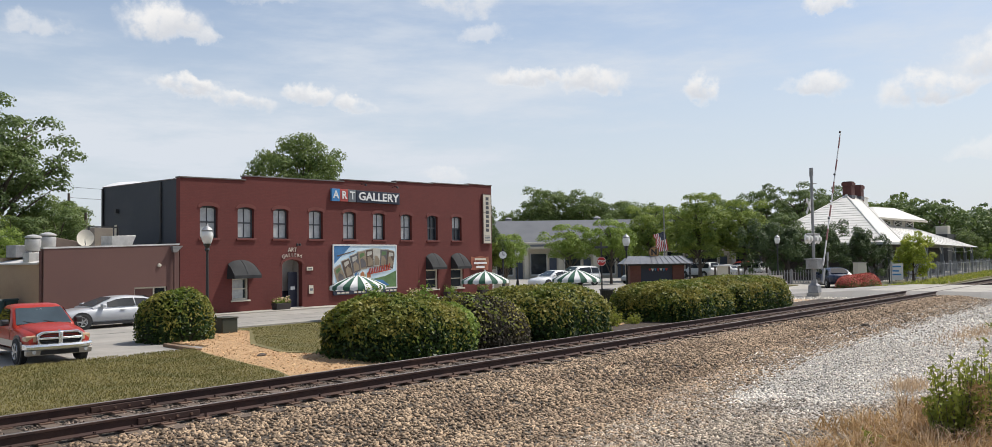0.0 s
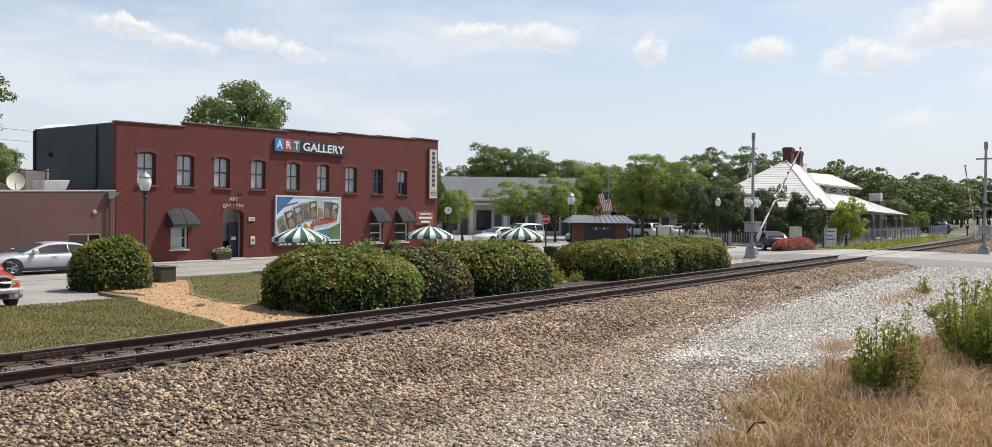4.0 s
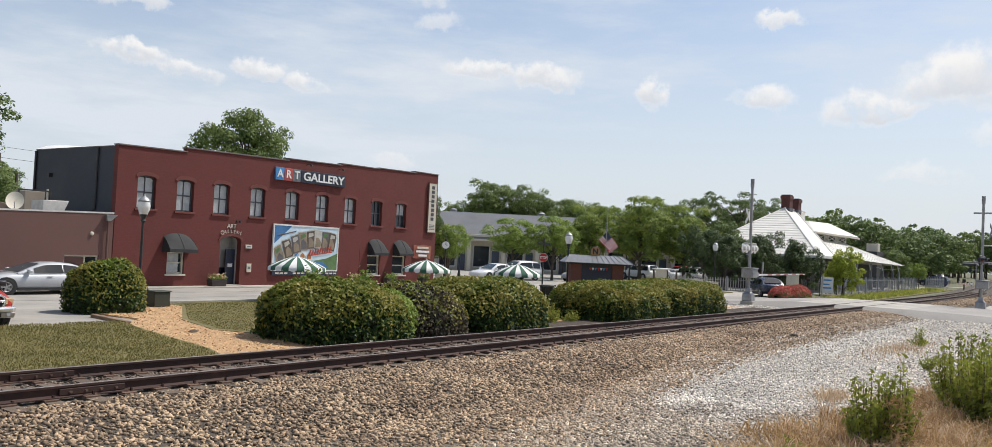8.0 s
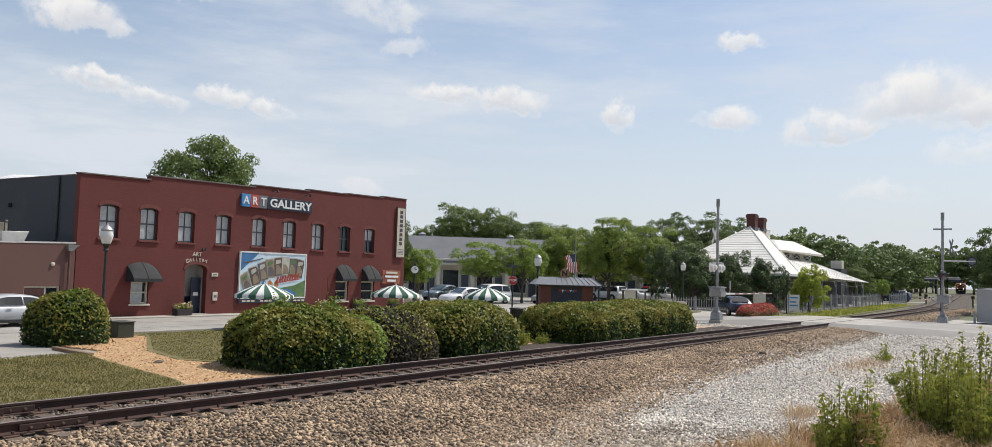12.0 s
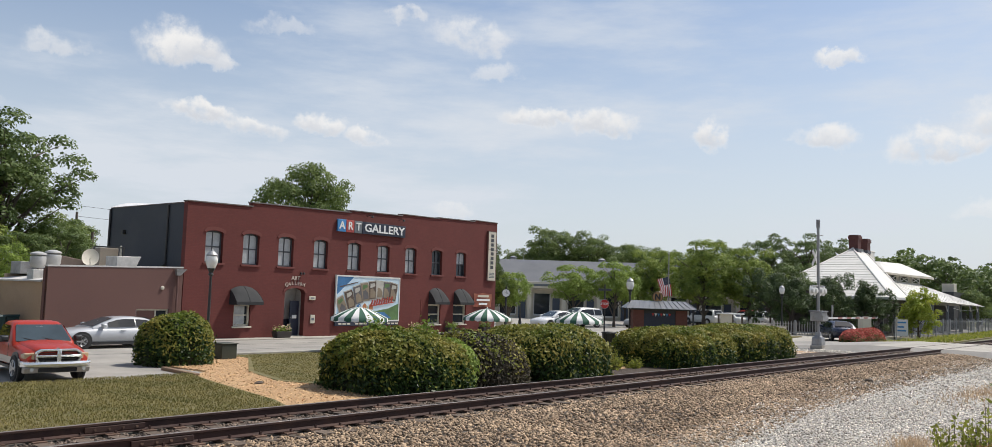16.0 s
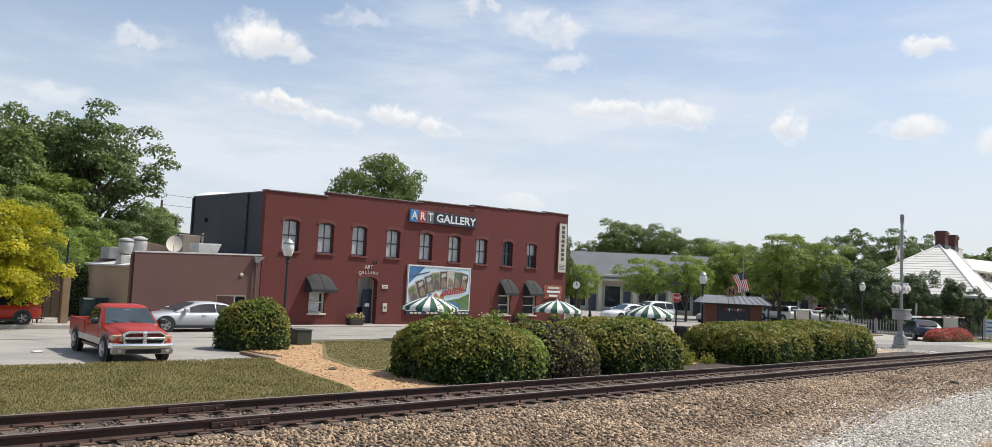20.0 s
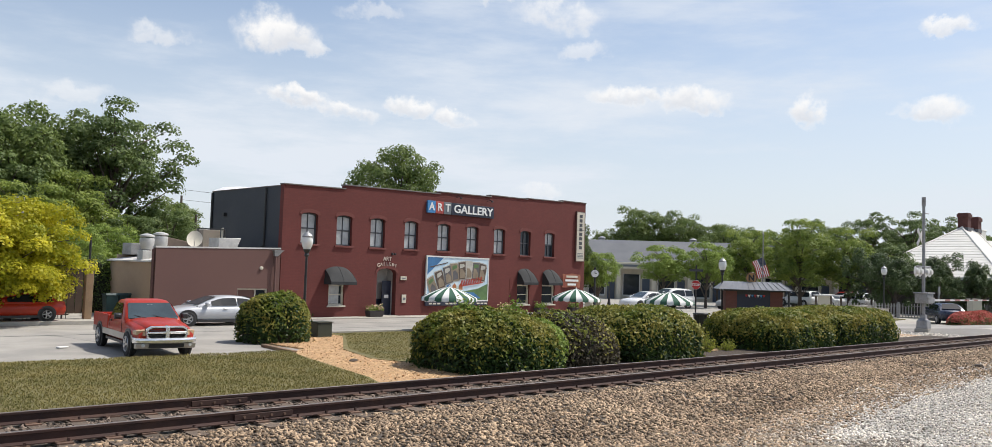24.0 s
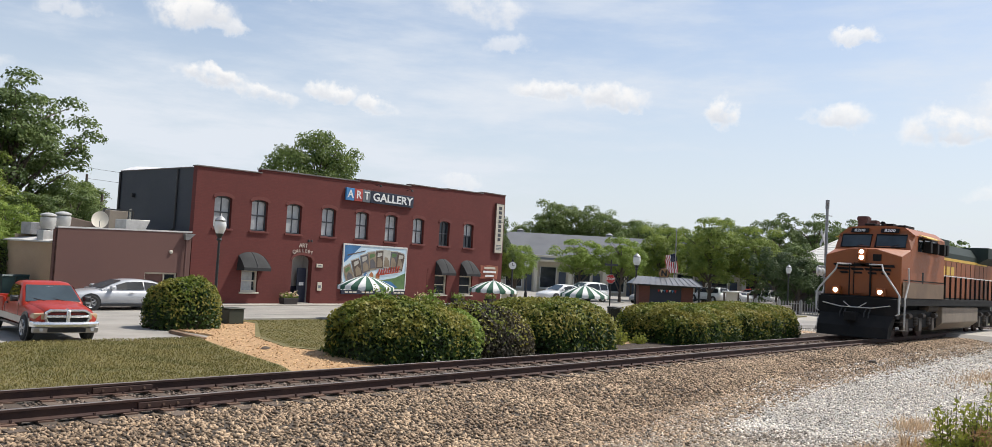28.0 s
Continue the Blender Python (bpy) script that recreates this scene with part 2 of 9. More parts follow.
# ---- materials ----
def mat(name, c1, c2=None, rough=0.7, metal=0.0, scale=1.5, fine=30.0, bump=0.15, dist=0.01, spec=0.5, island=0.0, each=0.0, stain=None, stain_scale=0.6, coat=0.0, contrast=0.25, rough_var=0.1):
    """A surface: two colours mixed by a coarse noise, a fine grain on top, optional stains, relief from the grain."""
    m = bpy.data.materials.new(name)
    m.use_nodes = True
    nt = m.node_tree
    N, L = nt.nodes.new, nt.links.new
    bs = nt.nodes["Principled BSDF"]
    co = N("ShaderNodeTexCoord").outputs["Object"]

    def noise_node(sc, detail, r=0.6):
        n = N("ShaderNodeTexNoise")
        n.inputs["Scale"].default_value, n.inputs["Detail"].default_value, n.inputs["Roughness"].default_value = sc, detail, r
        L(co, n.inputs["Vector"])
        return n.outputs["Fac"]

    def mix(f, a, b, mode="MIX"):
        n = N("ShaderNodeMix")
        n.data_type, n.blend_type = "RGBA", mode
        for i, v in ((0, f), (6, a), (7, b)):
            if isinstance(v, (float, int)):
                n.inputs[i].default_value = v
            elif isinstance(v, tuple):
                n.inputs[i].default_value = (*v, 1.0)
            else:
                L(v, n.inputs[i])
        return n.outputs[2]

    def span(v, lo, hi, a=0.0, b=1.0):
        n = N("ShaderNodeMapRange")
        L(v, n.inputs[0])
        for i, x in enumerate((lo, hi, a, b)):
            n.inputs[i + 1].default_value = x
        return n.outputs[0]

    c2 = c2 or tuple(x * 0.8 for x in c1)
    col = mix(span(noise_node(scale, 4), 0.32, 0.68), c1, c2)
    grain = noise_node(fine, 3, 0.7)
    g = span(grain, 0.25, 0.75, 1.0 - contrast, 1.0 + contrast)
    col = mix(1.0, col, mix(g, (0.0, 0.0, 0.0), (1.0, 1.0, 1.0)), "MULTIPLY")
    if stain:
        col = mix(span(noise_node(stain_scale, 6, 0.7), 0.5, 0.72, 0.0, 0.75), col, stain)
    if island or each:
        src = N("ShaderNodeNewGeometry").outputs["Random Per Island"] if island else N("ShaderNodeObjectInfo").outputs["Random"]
        k = island or each
        v = span(src, 0.0, 1.0, 1.0 - k, 1.0 + k)
        hs = N("ShaderNodeHueSaturation")
        L(v, hs.inputs["Value"])
        L(col, hs.inputs["Color"])
        col = hs.outputs[0]
    L(col, bs.inputs["Base Color"])
    bs.inputs["Metallic"].default_value = metal
    bs.inputs["Specular IOR Level"].default_value = spec
    if coat:
        bs.inputs["Coat Weight"].default_value, bs.inputs["Coat Roughness"].default_value = coat, 0.06
    L(span(grain, 0.2, 0.8, max(rough - rough_var, 0.02), min(rough + rough_var, 1.0)), bs.inputs["Roughness"])
    if bump:
        b = N("ShaderNodeBump")
        b.inputs["Strength"].default_value, b.inputs["Distance"].default_value = bump, dist
        L(grain, b.inputs["Height"])
        L(b.outputs[0], bs.inputs["Normal"])
    return m


def leaf_mat(name, c1, c2, sun_through=0.35, rough=0.55, spec=0.32):
    """Leaves: colour varies leaf by leaf and in larger drifts; some light passes through."""
    m = bpy.data.materials.new(name)
    m.use_nodes = True
    nt = m.node_tree
    N, L = nt.nodes.new, nt.links.new
    bs, out = nt.nodes["Principled BSDF"], nt.nodes["Material Output"]
    rnd = N("ShaderNodeNewGeometry").outputs["Random Per Island"]
    drift = N("ShaderNodeTexNoise")
    drift.inputs["Scale"].default_value = 0.9
    L(N("ShaderNodeTexCoord").outputs["Object"], drift.inputs["Vector"])
    add = N("ShaderNodeMath")
    add.operation = "MULTIPLY_ADD"
    L(rnd, add.inputs[0])
    add.inputs[1].default_value = 0.42
    sub = N("ShaderNodeMapRange")
    L(drift.outputs["Fac"], sub.inputs[0])
    for i, x in enumerate((0.33, 0.67, -0.05, 0.62)):
        sub.inputs[i + 1].default_value = x
    L(sub.outputs[0], add.inputs[2])
    mix = N("ShaderNodeMix")
    mix.data_type = "RGBA"
    L(add.outputs[0], mix.inputs[0])
    mix.inputs[6].default_value, mix.inputs[7].default_value = (*c1, 1), (*c2, 1)
    L(mix.outputs[2], bs.inputs["Base Color"])
    bs.inputs["Roughness"].default_value = rough
    bs.inputs["Specular IOR Level"].default_value = spec
    tr = N("ShaderNodeBsdfTranslucent")
    L(mix.outputs[2], tr.inputs["Color"])
    sh = N("ShaderNodeMixShader")
    sh.inputs[0].default_value = sun_through
    L(bs.outputs[0], sh.inputs[1])
    L(tr.outputs[0], sh.inputs[2])
    L(sh.outputs[0], out.inputs["Surface"])
    return m


def brick_mat(name, c1, c2, joint, painted=0.5):
    """Brickwork in courses of 75 mm, painted over, with worn and soiled places."""
    m = mat(name, c1, c2, rough=0.82, scale=0.35, fine=9.0, contrast=0.10, bump=0.1, stain=tuple(x * 0.72 for x in c1), stain_scale=0.25)
    nt = m.node_tree
    N, L = nt.nodes.new, nt.links.new
    bs = nt.nodes["Principled BSDF"]
    co = nt.nodes["Texture Coordinate"].outputs["Object"]
    sep = N("ShaderNodeSeparateXYZ")
    L(co, sep.inputs[0])
    addn = N("ShaderNodeMath")
    addn.operation = "ADD"
    L(sep.outputs[0], addn.inputs[0])
    L(sep.outputs[1], addn.inputs[1])
    com = N("ShaderNodeCombineXYZ")
    L(addn.outputs[0], com.inputs[0])
    L(sep.outputs[2], com.inputs[1])
    br = N("ShaderNodeTexBrick")
    L(com.outputs[0], br.inputs["Vector"])
    br.inputs["Scale"].default_value = 1.0
    br.inputs["Brick Width"].default_value, br.inputs["Row Height"].default_value, br.inputs["Mortar Size"].default_value = 0.21, 0.075, 0.006
    br.inputs["Color1"].default_value, br.inputs["Color2"].default_value = (1, 1, 1, 1), (0.82, 0.82, 0.82, 1)
    br.inputs["Mortar"].default_value = (*joint, 1)
    old = bs.inputs["Base Color"].links[0].from_socket
    mul = N("ShaderNodeMix")
    mul.data_type, mul.blend_type = "RGBA", "MULTIPLY"
    mul.inputs[0].default_value = painted
    L(old, mul.inputs[6])
    L(br.outputs["Color"], mul.inputs[7])
    L(mul.outputs[2], bs.inputs["Base Color"])
    b = N("ShaderNodeBump")
    b.inputs["Strength"].default_value, b.inputs["Distance"].default_value = 0.2, 0.006
    L(br.outputs["Fac"], b.inputs["Height"])
    b.invert = True
    L(b.outputs[0], bs.inputs["Normal"])
    return m


def glass_mat(name, tint=(0.02, 0.025, 0.03), rough=0.04):
    """Dark window glass seen from outside: a gloss over a dark interior."""
    m = mat(name, tint, tuple(x * 1.6 for x in tint), rough=rough, scale=0.8, bump=0.0, spec=0.4, rough_var=0.02)
    return m


def lamp_mat(name, colour, strength):
    m = bpy.data.materials.new(name)
    m.use_nodes = True
    bs = m.node_tree.nodes["Principled BSDF"]
    bs.inputs["Base Color"].default_value = (*colour, 1)
    bs.inputs["Emission Color"].default_value = (*colour, 1)
    bs.inputs["Emission Strength"].default_value = strength
    return m


M_EARTH = mat("earth", (0.13, 0.11, 0.07), (0.10, 0.12, 0.05), rough=0.95, scale=0.08, fine=6, contrast=0.35, bump=0.4, dist=0.03)
M_LAWN = mat("lawn", (0.115, 0.108, 0.034), (0.20, 0.165, 0.066), rough=0.95, scale=1.3, fine=22, contrast=0.45, bump=0.6, dist=0.03, stain=(0.125, 0.105, 0.048), stain_scale=0.9)
M_STREET = mat("street_surface", (0.36, 0.335, 0.295), (0.25, 0.235, 0.21), rough=0.9, scale=0.5, fine=40, contrast=0.2, bump=0.2, stain=(0.22, 0.21, 0.19), stain_scale=0.35)
M_ASPHALT = mat("old_asphalt", (0.33, 0.31, 0.28), (0.24, 0.225, 0.205), rough=0.92, scale=0.3, fine=45, contrast=0.3, bump=0.3, stain=(0.28, 0.27, 0.25), stain_scale=0.5)
M_CONCRETE = mat("concrete", (0.42, 0.39, 0.335), (0.33, 0.305, 0.265), rough=0.9, scale=0.6, fine=35, contrast=0.2, bump=0.25, stain=(0.24, 0.225, 0.2), stain_scale=0.9)
M_KERB_YELLOW = mat("yellow_kerb_paint", (0.62, 0.44, 0.06), (0.5, 0.37, 0.1), rough=0.8, scale=2, fine=25, contrast=0.2, stain=(0.4, 0.38, 0.33), stain_scale=1.5)
M_MULCH = mat("mulch", (0.42, 0.25, 0.12), (0.52, 0.34, 0.18), rough=0.95, scale=1.4, fine=26, contrast=0.5, bump=0.9, dist=0.03)
M_CHIP = mat("wood_chip", (0.46, 0.28, 0.13), (0.60, 0.42, 0.24), rough=0.9, scale=3, fine=40, island=0.45, bump=0.1)
# much darker than the stones: shade of the gaps is in the bed colour
M_BALLASTGAP = mat("ballast_bed_gap_shade", (0.066, 0.051, 0.038), (0.095, 0.074, 0.055), rough=0.95, scale=0.9, fine=16, contrast=0.6, bump=1.0, dist=0.05)
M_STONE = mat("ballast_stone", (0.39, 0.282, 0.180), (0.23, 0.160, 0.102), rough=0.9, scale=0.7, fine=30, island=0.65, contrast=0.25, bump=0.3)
M_GRAVEL = mat("gravel_bed", (0.46, 0.43, 0.38), (0.36, 0.335, 0.295), rough=0.95, scale=0.35, fine=24, contrast=0.5, bump=0.9, dist=0.03, stain=(0.33, 0.305, 0.27), stain_scale=0.22)
M_PEBBLE = mat("gravel_stone", (0.67, 0.615, 0.535), (0.51, 0.46, 0.39), rough=0.9, scale=0.5, fine=30, island=0.6, contrast=0.25, bump=0.2)
M_RAIL = mat("rusted_rail", (0.048, 0.021, 0.016), (0.031, 0.015, 0.012), rough=0.75, metal=0.15, scale=2, fine=50, contrast=0.3, bump=0.3, stain=(0.085, 0.042, 0.026), stain_scale=1.2)
M_RAILTOP = mat("polished_rail_head", (0.20, 0.175, 0.16), (0.14, 0.12, 0.11), rough=0.55, metal=0.6, scale=3, fine=60, contrast=0.15, bump=0.05)
M_TIE = mat("weathered_tie", (0.085, 0.060, 0.043), (0.14, 0.105, 0.078), rough=0.95, scale=4, fine=35, contrast=0.5, bump=0.6, each=0.3)
M_PLATE = mat("rusted_tie_plate", (0.115, 0.066, 0.045), (0.155, 0.095, 0.066), rough=0.85, metal=0.1, scale=8, fine=60, contrast=0.35, bump=0.3, each=0.25)
M_BRICK = brick_mat("painted_brick", (0.140, 0.030, 0.024), (0.120, 0.026, 0.020), (0.75, 0.72, 0.7), 0.55)
M_BRICK_TRIM = mat("painted_brick_trim", (0.155, 0.042, 0.034), (0.135, 0.036, 0.029), rough=0.8, scale=1.2, fine=18, contrast=0.2)
M_COPING = mat("coping", (0.10, 0.085, 0.08), (0.19, 0.165, 0.15), rough=0.7, scale=1.2, fine=20, contrast=0.3)
M_DARKWALL = mat("dark_coated_wall", (0.040, 0.045, 0.055), (0.048, 0.053, 0.062), rough=0.7, scale=0.3, fine=12, contrast=0.12, stain=(0.060, 0.064, 0.070), stain_scale=0.3)
M_BROWNWALL = mat("brown_rendered_wall", (0.145, 0.075, 0.062), (0.128, 0.066, 0.056), rough=0.88, scale=0.25, fine=14, contrast=0.1, stain=(0.118, 0.064, 0.056), stain_scale=0.35)
M_TANWALL = mat("tan_rendered_wall", (0.47, 0.345, 0.235), (0.43, 0.31, 0.21), rough=0.9, scale=0.3, fine=14, contrast=0.12, stain=(0.38, 0.27, 0.185), stain_scale=0.5)
M_ROOFWHITE = mat("white_roof_membrane", (0.62, 0.60, 0.57), (0.5, 0.48, 0.45), rough=0.7, scale=0.6, fine=10, contrast=0.12, stain=(0.36, 0.34, 0.31), stain_scale=0.7)
M_METALROOF = mat("white_metal_roof", (0.66, 0.635, 0.58), (0.58, 0.56, 0.51), rough=0.5, scale=0.5, fine=12, contrast=0.08, stain=(0.5, 0.47, 0.42), stain_scale=0.4)
M_GREYROOF = mat("grey_shingle", (0.155, 0.16, 0.17), (0.125, 0.13, 0.14), rough=0.9, scale=0.4, fine=14, contrast=0.25)
M_GALV = mat("galvanised_steel", (0.36, 0.36, 0.36), (0.27, 0.27, 0.275), rough=0.5, metal=0.55, scale=3, fine=25, contrast=0.2, stain=(0.2, 0.18, 0.16), stain_scale=2.5)
M_STEELROOF = mat("grey_standing_seam", (0.21, 0.215, 0.225), (0.17, 0.175, 0.185), rough=0.45, metal=0.4, scale=1.5, fine=20, contrast=0.12)
M_WHITE = mat("white_paint", (0.72, 0.71, 0.68), (0.62, 0.61, 0.58), rough=0.6, scale=1.5, fine=20, contrast=0.1)
M_CREAM = mat("cream_paint", (0.60, 0.55, 0.45), (0.52, 0.48, 0.39), rough=0.7, scale=1.0, fine=20, contrast=0.1)
M_BLACK = mat("black_paint", (0.018, 0.018, 0.019), (0.028, 0.028, 0.028), rough=0.45, scale=3, fine=30, contrast=0.2, bump=0.05)
M_CANVAS = mat("black_canvas", (0.020, 0.021, 0.022), (0.030, 0.031, 0.032), rough=0.85, scale=2, fine=60, contrast=0.25, bump=0.2)
M_NAVY = mat("navy_panel", (0.016, 0.020, 0.038), (0.022, 0.027, 0.048), rough=0.5, scale=1.5, fine=25, contrast=0.15)
M_RUBBER = mat("tyre_rubber", (0.020, 0.020, 0.020), (0.03, 0.029, 0.028), rough=0.9, scale=6, fine=50, contrast=0.25)
M_CHROME = mat("chrome", (0.75, 0.75, 0.75), (0.68, 0.68, 0.68), rough=0.12, metal=1.0, scale=3, fine=20, contrast=0.04, bump=0.0, rough_var=0.05)
M_ALLOY = mat("alloy_rim", (0.52, 0.52, 0.53), (0.42, 0.42, 0.43), rough=0.32, metal=0.8, scale=6, fine=30, contrast=0.1, bump=0.0)
M_GLASS = glass_mat("dark_glass")
# the bluish tint holds some reflected sky, painted into the glass colour
M_WINDSCREEN_SKY = glass_mat("windscreen_glass_sky_tint", (0.032, 0.046, 0.055), 0.05)
M_CARGLASS = glass_mat("tinted_car_glass", (0.014, 0.017, 0.019), 0.03)
M_CURTAIN = mat("pale_curtain", (0.50, 0.51, 0.51), (0.36, 0.37, 0.37), rough=0.25, scale=3.5, fine=14, contrast=0.15, bump=0.0, spec=0.7)
M_FRAMEDARK = mat("dark_window_frame", (0.055, 0.058, 0.066), (0.07, 0.072, 0.08), rough=0.6, scale=4, fine=30)
M_REDPAINT = mat("red_car_paint", (0.37, 0.026, 0.007), (0.33, 0.023, 0.006), rough=0.4, spec=0.3, scale=0.8, fine=8, contrast=0.05, bump=0.0, coat=0.25)
M_SILVER = mat("silver_car_paint", (0.45, 0.46, 0.475), (0.42, 0.43, 0.445), rough=0.42, metal=0.1, scale=0.8, fine=8, contrast=0.04, bump=0.0, coat=0.8)
M_CARWHITE = mat("white_car_paint", (0.72, 0.72, 0.71), (0.68, 0.68, 0.67), rough=0.3, scale=0.8, fine=8, contrast=0.04, bump=0.0, coat=0.8)
M_CARBLUE = mat("dark_blue_car_paint", (0.020, 0.027, 0.055), (0.024, 0.032, 0.062), rough=0.28, metal=0.0, scale=0.8, fine=8, contrast=0.05, bump=0.0, coat=0.3)
M_CARGREY = mat("blue_grey_car_paint", (0.13, 0.17, 0.19), (0.12, 0.155, 0.175), rough=0.3, metal=0.4, scale=0.8, fine=8, contrast=0.05, bump=0.0, coat=0.8)
M_LOWERTRIM = mat("pewter_lower_paint", (0.42, 0.385, 0.345), (0.34, 0.31, 0.275), rough=0.4, metal=0.2, scale=1, fine=14, contrast=0.1, bump=0.0, coat=0.4)
M_LENSAMBER = mat("amber_lens", (0.46, 0.30, 0.17), (0.52, 0.38, 0.24), rough=0.15, scale=9, fine=40, bump=0.0)
M_LENSCLEAR = mat("clear_lens", (0.62, 0.62, 0.6), (0.5, 0.5, 0.5), rough=0.08, scale=9, fine=40, bump=0.0, spec=0.9)
M_LENSRED = mat("red_lens", (0.32, 0.012, 0.010), (0.26, 0.01, 0.008), rough=0.15, scale=9, fine=40, bump=0.0)
M_ORANGE = mat("orange_engine_paint", (0.30, 0.080, 0.015), (0.25, 0.068, 0.016), rough=0.5, scale=0.5, fine=10, contrast=0.1, bump=0.03, stain=(0.27, 0.085, 0.026), stain_scale=0.7)
M_ENGBLACK = mat("black_engine_paint", (0.010, 0.010, 0.010), (0.015, 0.0145, 0.014), rough=0.8, spec=0.22, scale=0.8, fine=16, contrast=0.25, stain=(0.024, 0.021, 0.018), stain_scale=1.2)
M_ENGGREEN = mat("dark_green_engine_paint", (0.018, 0.032, 0.028), (0.024, 0.040, 0.034), rough=0.7, spec=0.3, scale=0.7, fine=14, contrast=0.15, stain=(0.035, 0.036, 0.032), stain_scale=0.9)
M_ENGYELLOW = mat("yellow_engine_stripe", (0.72, 0.46, 0.07), (0.64, 0.41, 0.07), rough=0.55, scale=1, fine=14, contrast=0.1)
M_DUSTGREY = mat("dusty_underframe", (0.085, 0.070, 0.056), (0.055, 0.047, 0.039), rough=0.9, scale=1.4, fine=20, contrast=0.3, stain=(0.05, 0.046, 0.042), stain_scale=1.1)
M_TANK = mat("dusty_fuel_tank", (0.25, 0.205, 0.155), (0.19, 0.155, 0.12), rough=0.85, scale=0.9, fine=16, contrast=0.2, stain=(0.17, 0.14, 0.11), stain_scale=1.0)
M_RAILING = mat("pale_handrail", (0.62, 0.60, 0.56), (0.52, 0.5, 0.46), rough=0.5, scale=4, fine=30, contrast=0.15)
M_LAMPGLOW = lamp_mat("lit_headlight", (1.0, 0.92, 0.70), 6.0)
M_GLOBE = mat("frosted_lamp_globe", (0.78, 0.78, 0.75), (0.66, 0.66, 0.64), rough=0.15, scale=5, fine=20, contrast=0.08, bump=0.0, spec=0.8)
M_BARK = mat("bark", (0.085, 0.065, 0.05), (0.13, 0.105, 0.082), rough=0.95, scale=3, fine=22, contrast=0.5, bump=0.8, dist=0.03)
M_WOOD = mat("weathered_board", (0.26, 0.17, 0.10), (0.2, 0.135, 0.085), rough=0.9, scale=2, fine=24, contrast=0.3, bump=0.3, each=0.2)
M_DARKBOARD = mat("dark_weathered_board", (0.085, 0.055, 0.038), (0.06, 0.04, 0.03), rough=0.9, scale=2, fine=24, contrast=0.3, bump=0.3, each=0.3)
M_LEAF = leaf_mat("broad_leaf", (0.080, 0.125, 0.034), (0.235, 0.295, 0.085), 0.40)
# brighter copy of the broad leaf, with sunlight added to its colour
M_LEAFSUN = leaf_mat("sunlit_leaf", (0.10, 0.16, 0.030), (0.38, 0.44, 0.10), 0.48)
M_LEAFDARK = leaf_mat("dark_leaf", (0.060, 0.098, 0.030), (0.20, 0.26, 0.085), 0.36)
M_MYRTLE = leaf_mat("myrtle_leaf", (0.045, 0.070, 0.030), (0.13, 0.18, 0.066), 0.32)
M_LEAFLIGHT = leaf_mat("light_leaf", (0.12, 0.19, 0.030), (0.32, 0.40, 0.085), 0.42)
M_LEAFGOLD = leaf_mat("golden_leaf", (0.20, 0.24, 0.014), (0.66, 0.58, 0.04), 0.5)
# leaf tones with shaded sides and sunlit tips worked into the two colours
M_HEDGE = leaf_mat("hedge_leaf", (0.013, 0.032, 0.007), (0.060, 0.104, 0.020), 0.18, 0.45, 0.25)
M_HEDGE_SUNTIP = leaf_mat("hedge_tip_sunlit_leaf", (0.10, 0.155, 0.022), (0.33, 0.275, 0.065), 0.30, 0.5, 0.2)
M_PURPLE = leaf_mat("purple_leaf", (0.036, 0.030, 0.026), (0.10, 0.085, 0.045), 0.2, 0.55, 0.2)
M_DRY = leaf_mat("dry_grass_blade", (0.28, 0.160, 0.070), (0.54, 0.37, 0.18), 0.25, 0.85)
M_GRASSBLADE = leaf_mat("grass_blade", (0.115, 0.110, 0.032), (0.27, 0.225, 0.08), 0.3, 0.8)
M_WEED = leaf_mat("weed_leaf", (0.13, 0.175, 0.028), (0.44, 0.44, 0.08), 0.5, 0.55)
M_FLOWERRED = leaf_mat("red_flower", (0.34, 0.065, 0.045), (0.56, 0.16, 0.13), 0.25, 0.8)
M_TEXTWHITE = mat("white_lettering", (0.78, 0.78, 0.76), (0.7, 0.7, 0.68), rough=0.5, scale=3, fine=25, contrast=0.05, bump=0.0)
M_SIGNRED = mat("sign_red", (0.50, 0.022, 0.02), (0.42, 0.02, 0.018), rough=0.4, scale=3, fine=25, contrast=0.06, bump=0.0)
M_SIGNBLUE = mat("sign_blue", (0.06, 0.24, 0.50), (0.05, 0.2, 0.44), rough=0.5, scale=3, fine=25, contrast=0.06, bump=0.0)
M_SIGNCORAL = mat("sign_coral", (0.44, 0.075, 0.06), (0.38, 0.06, 0.05), rough=0.5, scale=3, fine=25, contrast=0.06, bump=0.0)
M_SIGNGREY = mat("sign_grey", (0.14, 0.155, 0.17), (0.12, 0.135, 0.15), rough=0.5, scale=3, fine=25, contrast=0.06, bump=0.0)
M_GREENCLOTH = mat("green_canvas", (0.025, 0.085, 0.05), (0.032, 0.10, 0.06), rough=0.85, scale=2, fine=40, contrast=0.12)
M_GREENBIN = mat("green_bin_plastic", (0.007, 0.034, 0.034), (0.008, 0.040, 0.040), rough=0.5, scale=2, fine=20, contrast=0.12)
M_TERRACOTTA = mat("dark_planter", (0.035, 0.03, 0.028), (0.05, 0.04, 0.036), rough=0.7, scale=2, fine=20)


# ---- the line of the track ----
TRACK_Y = 12.52


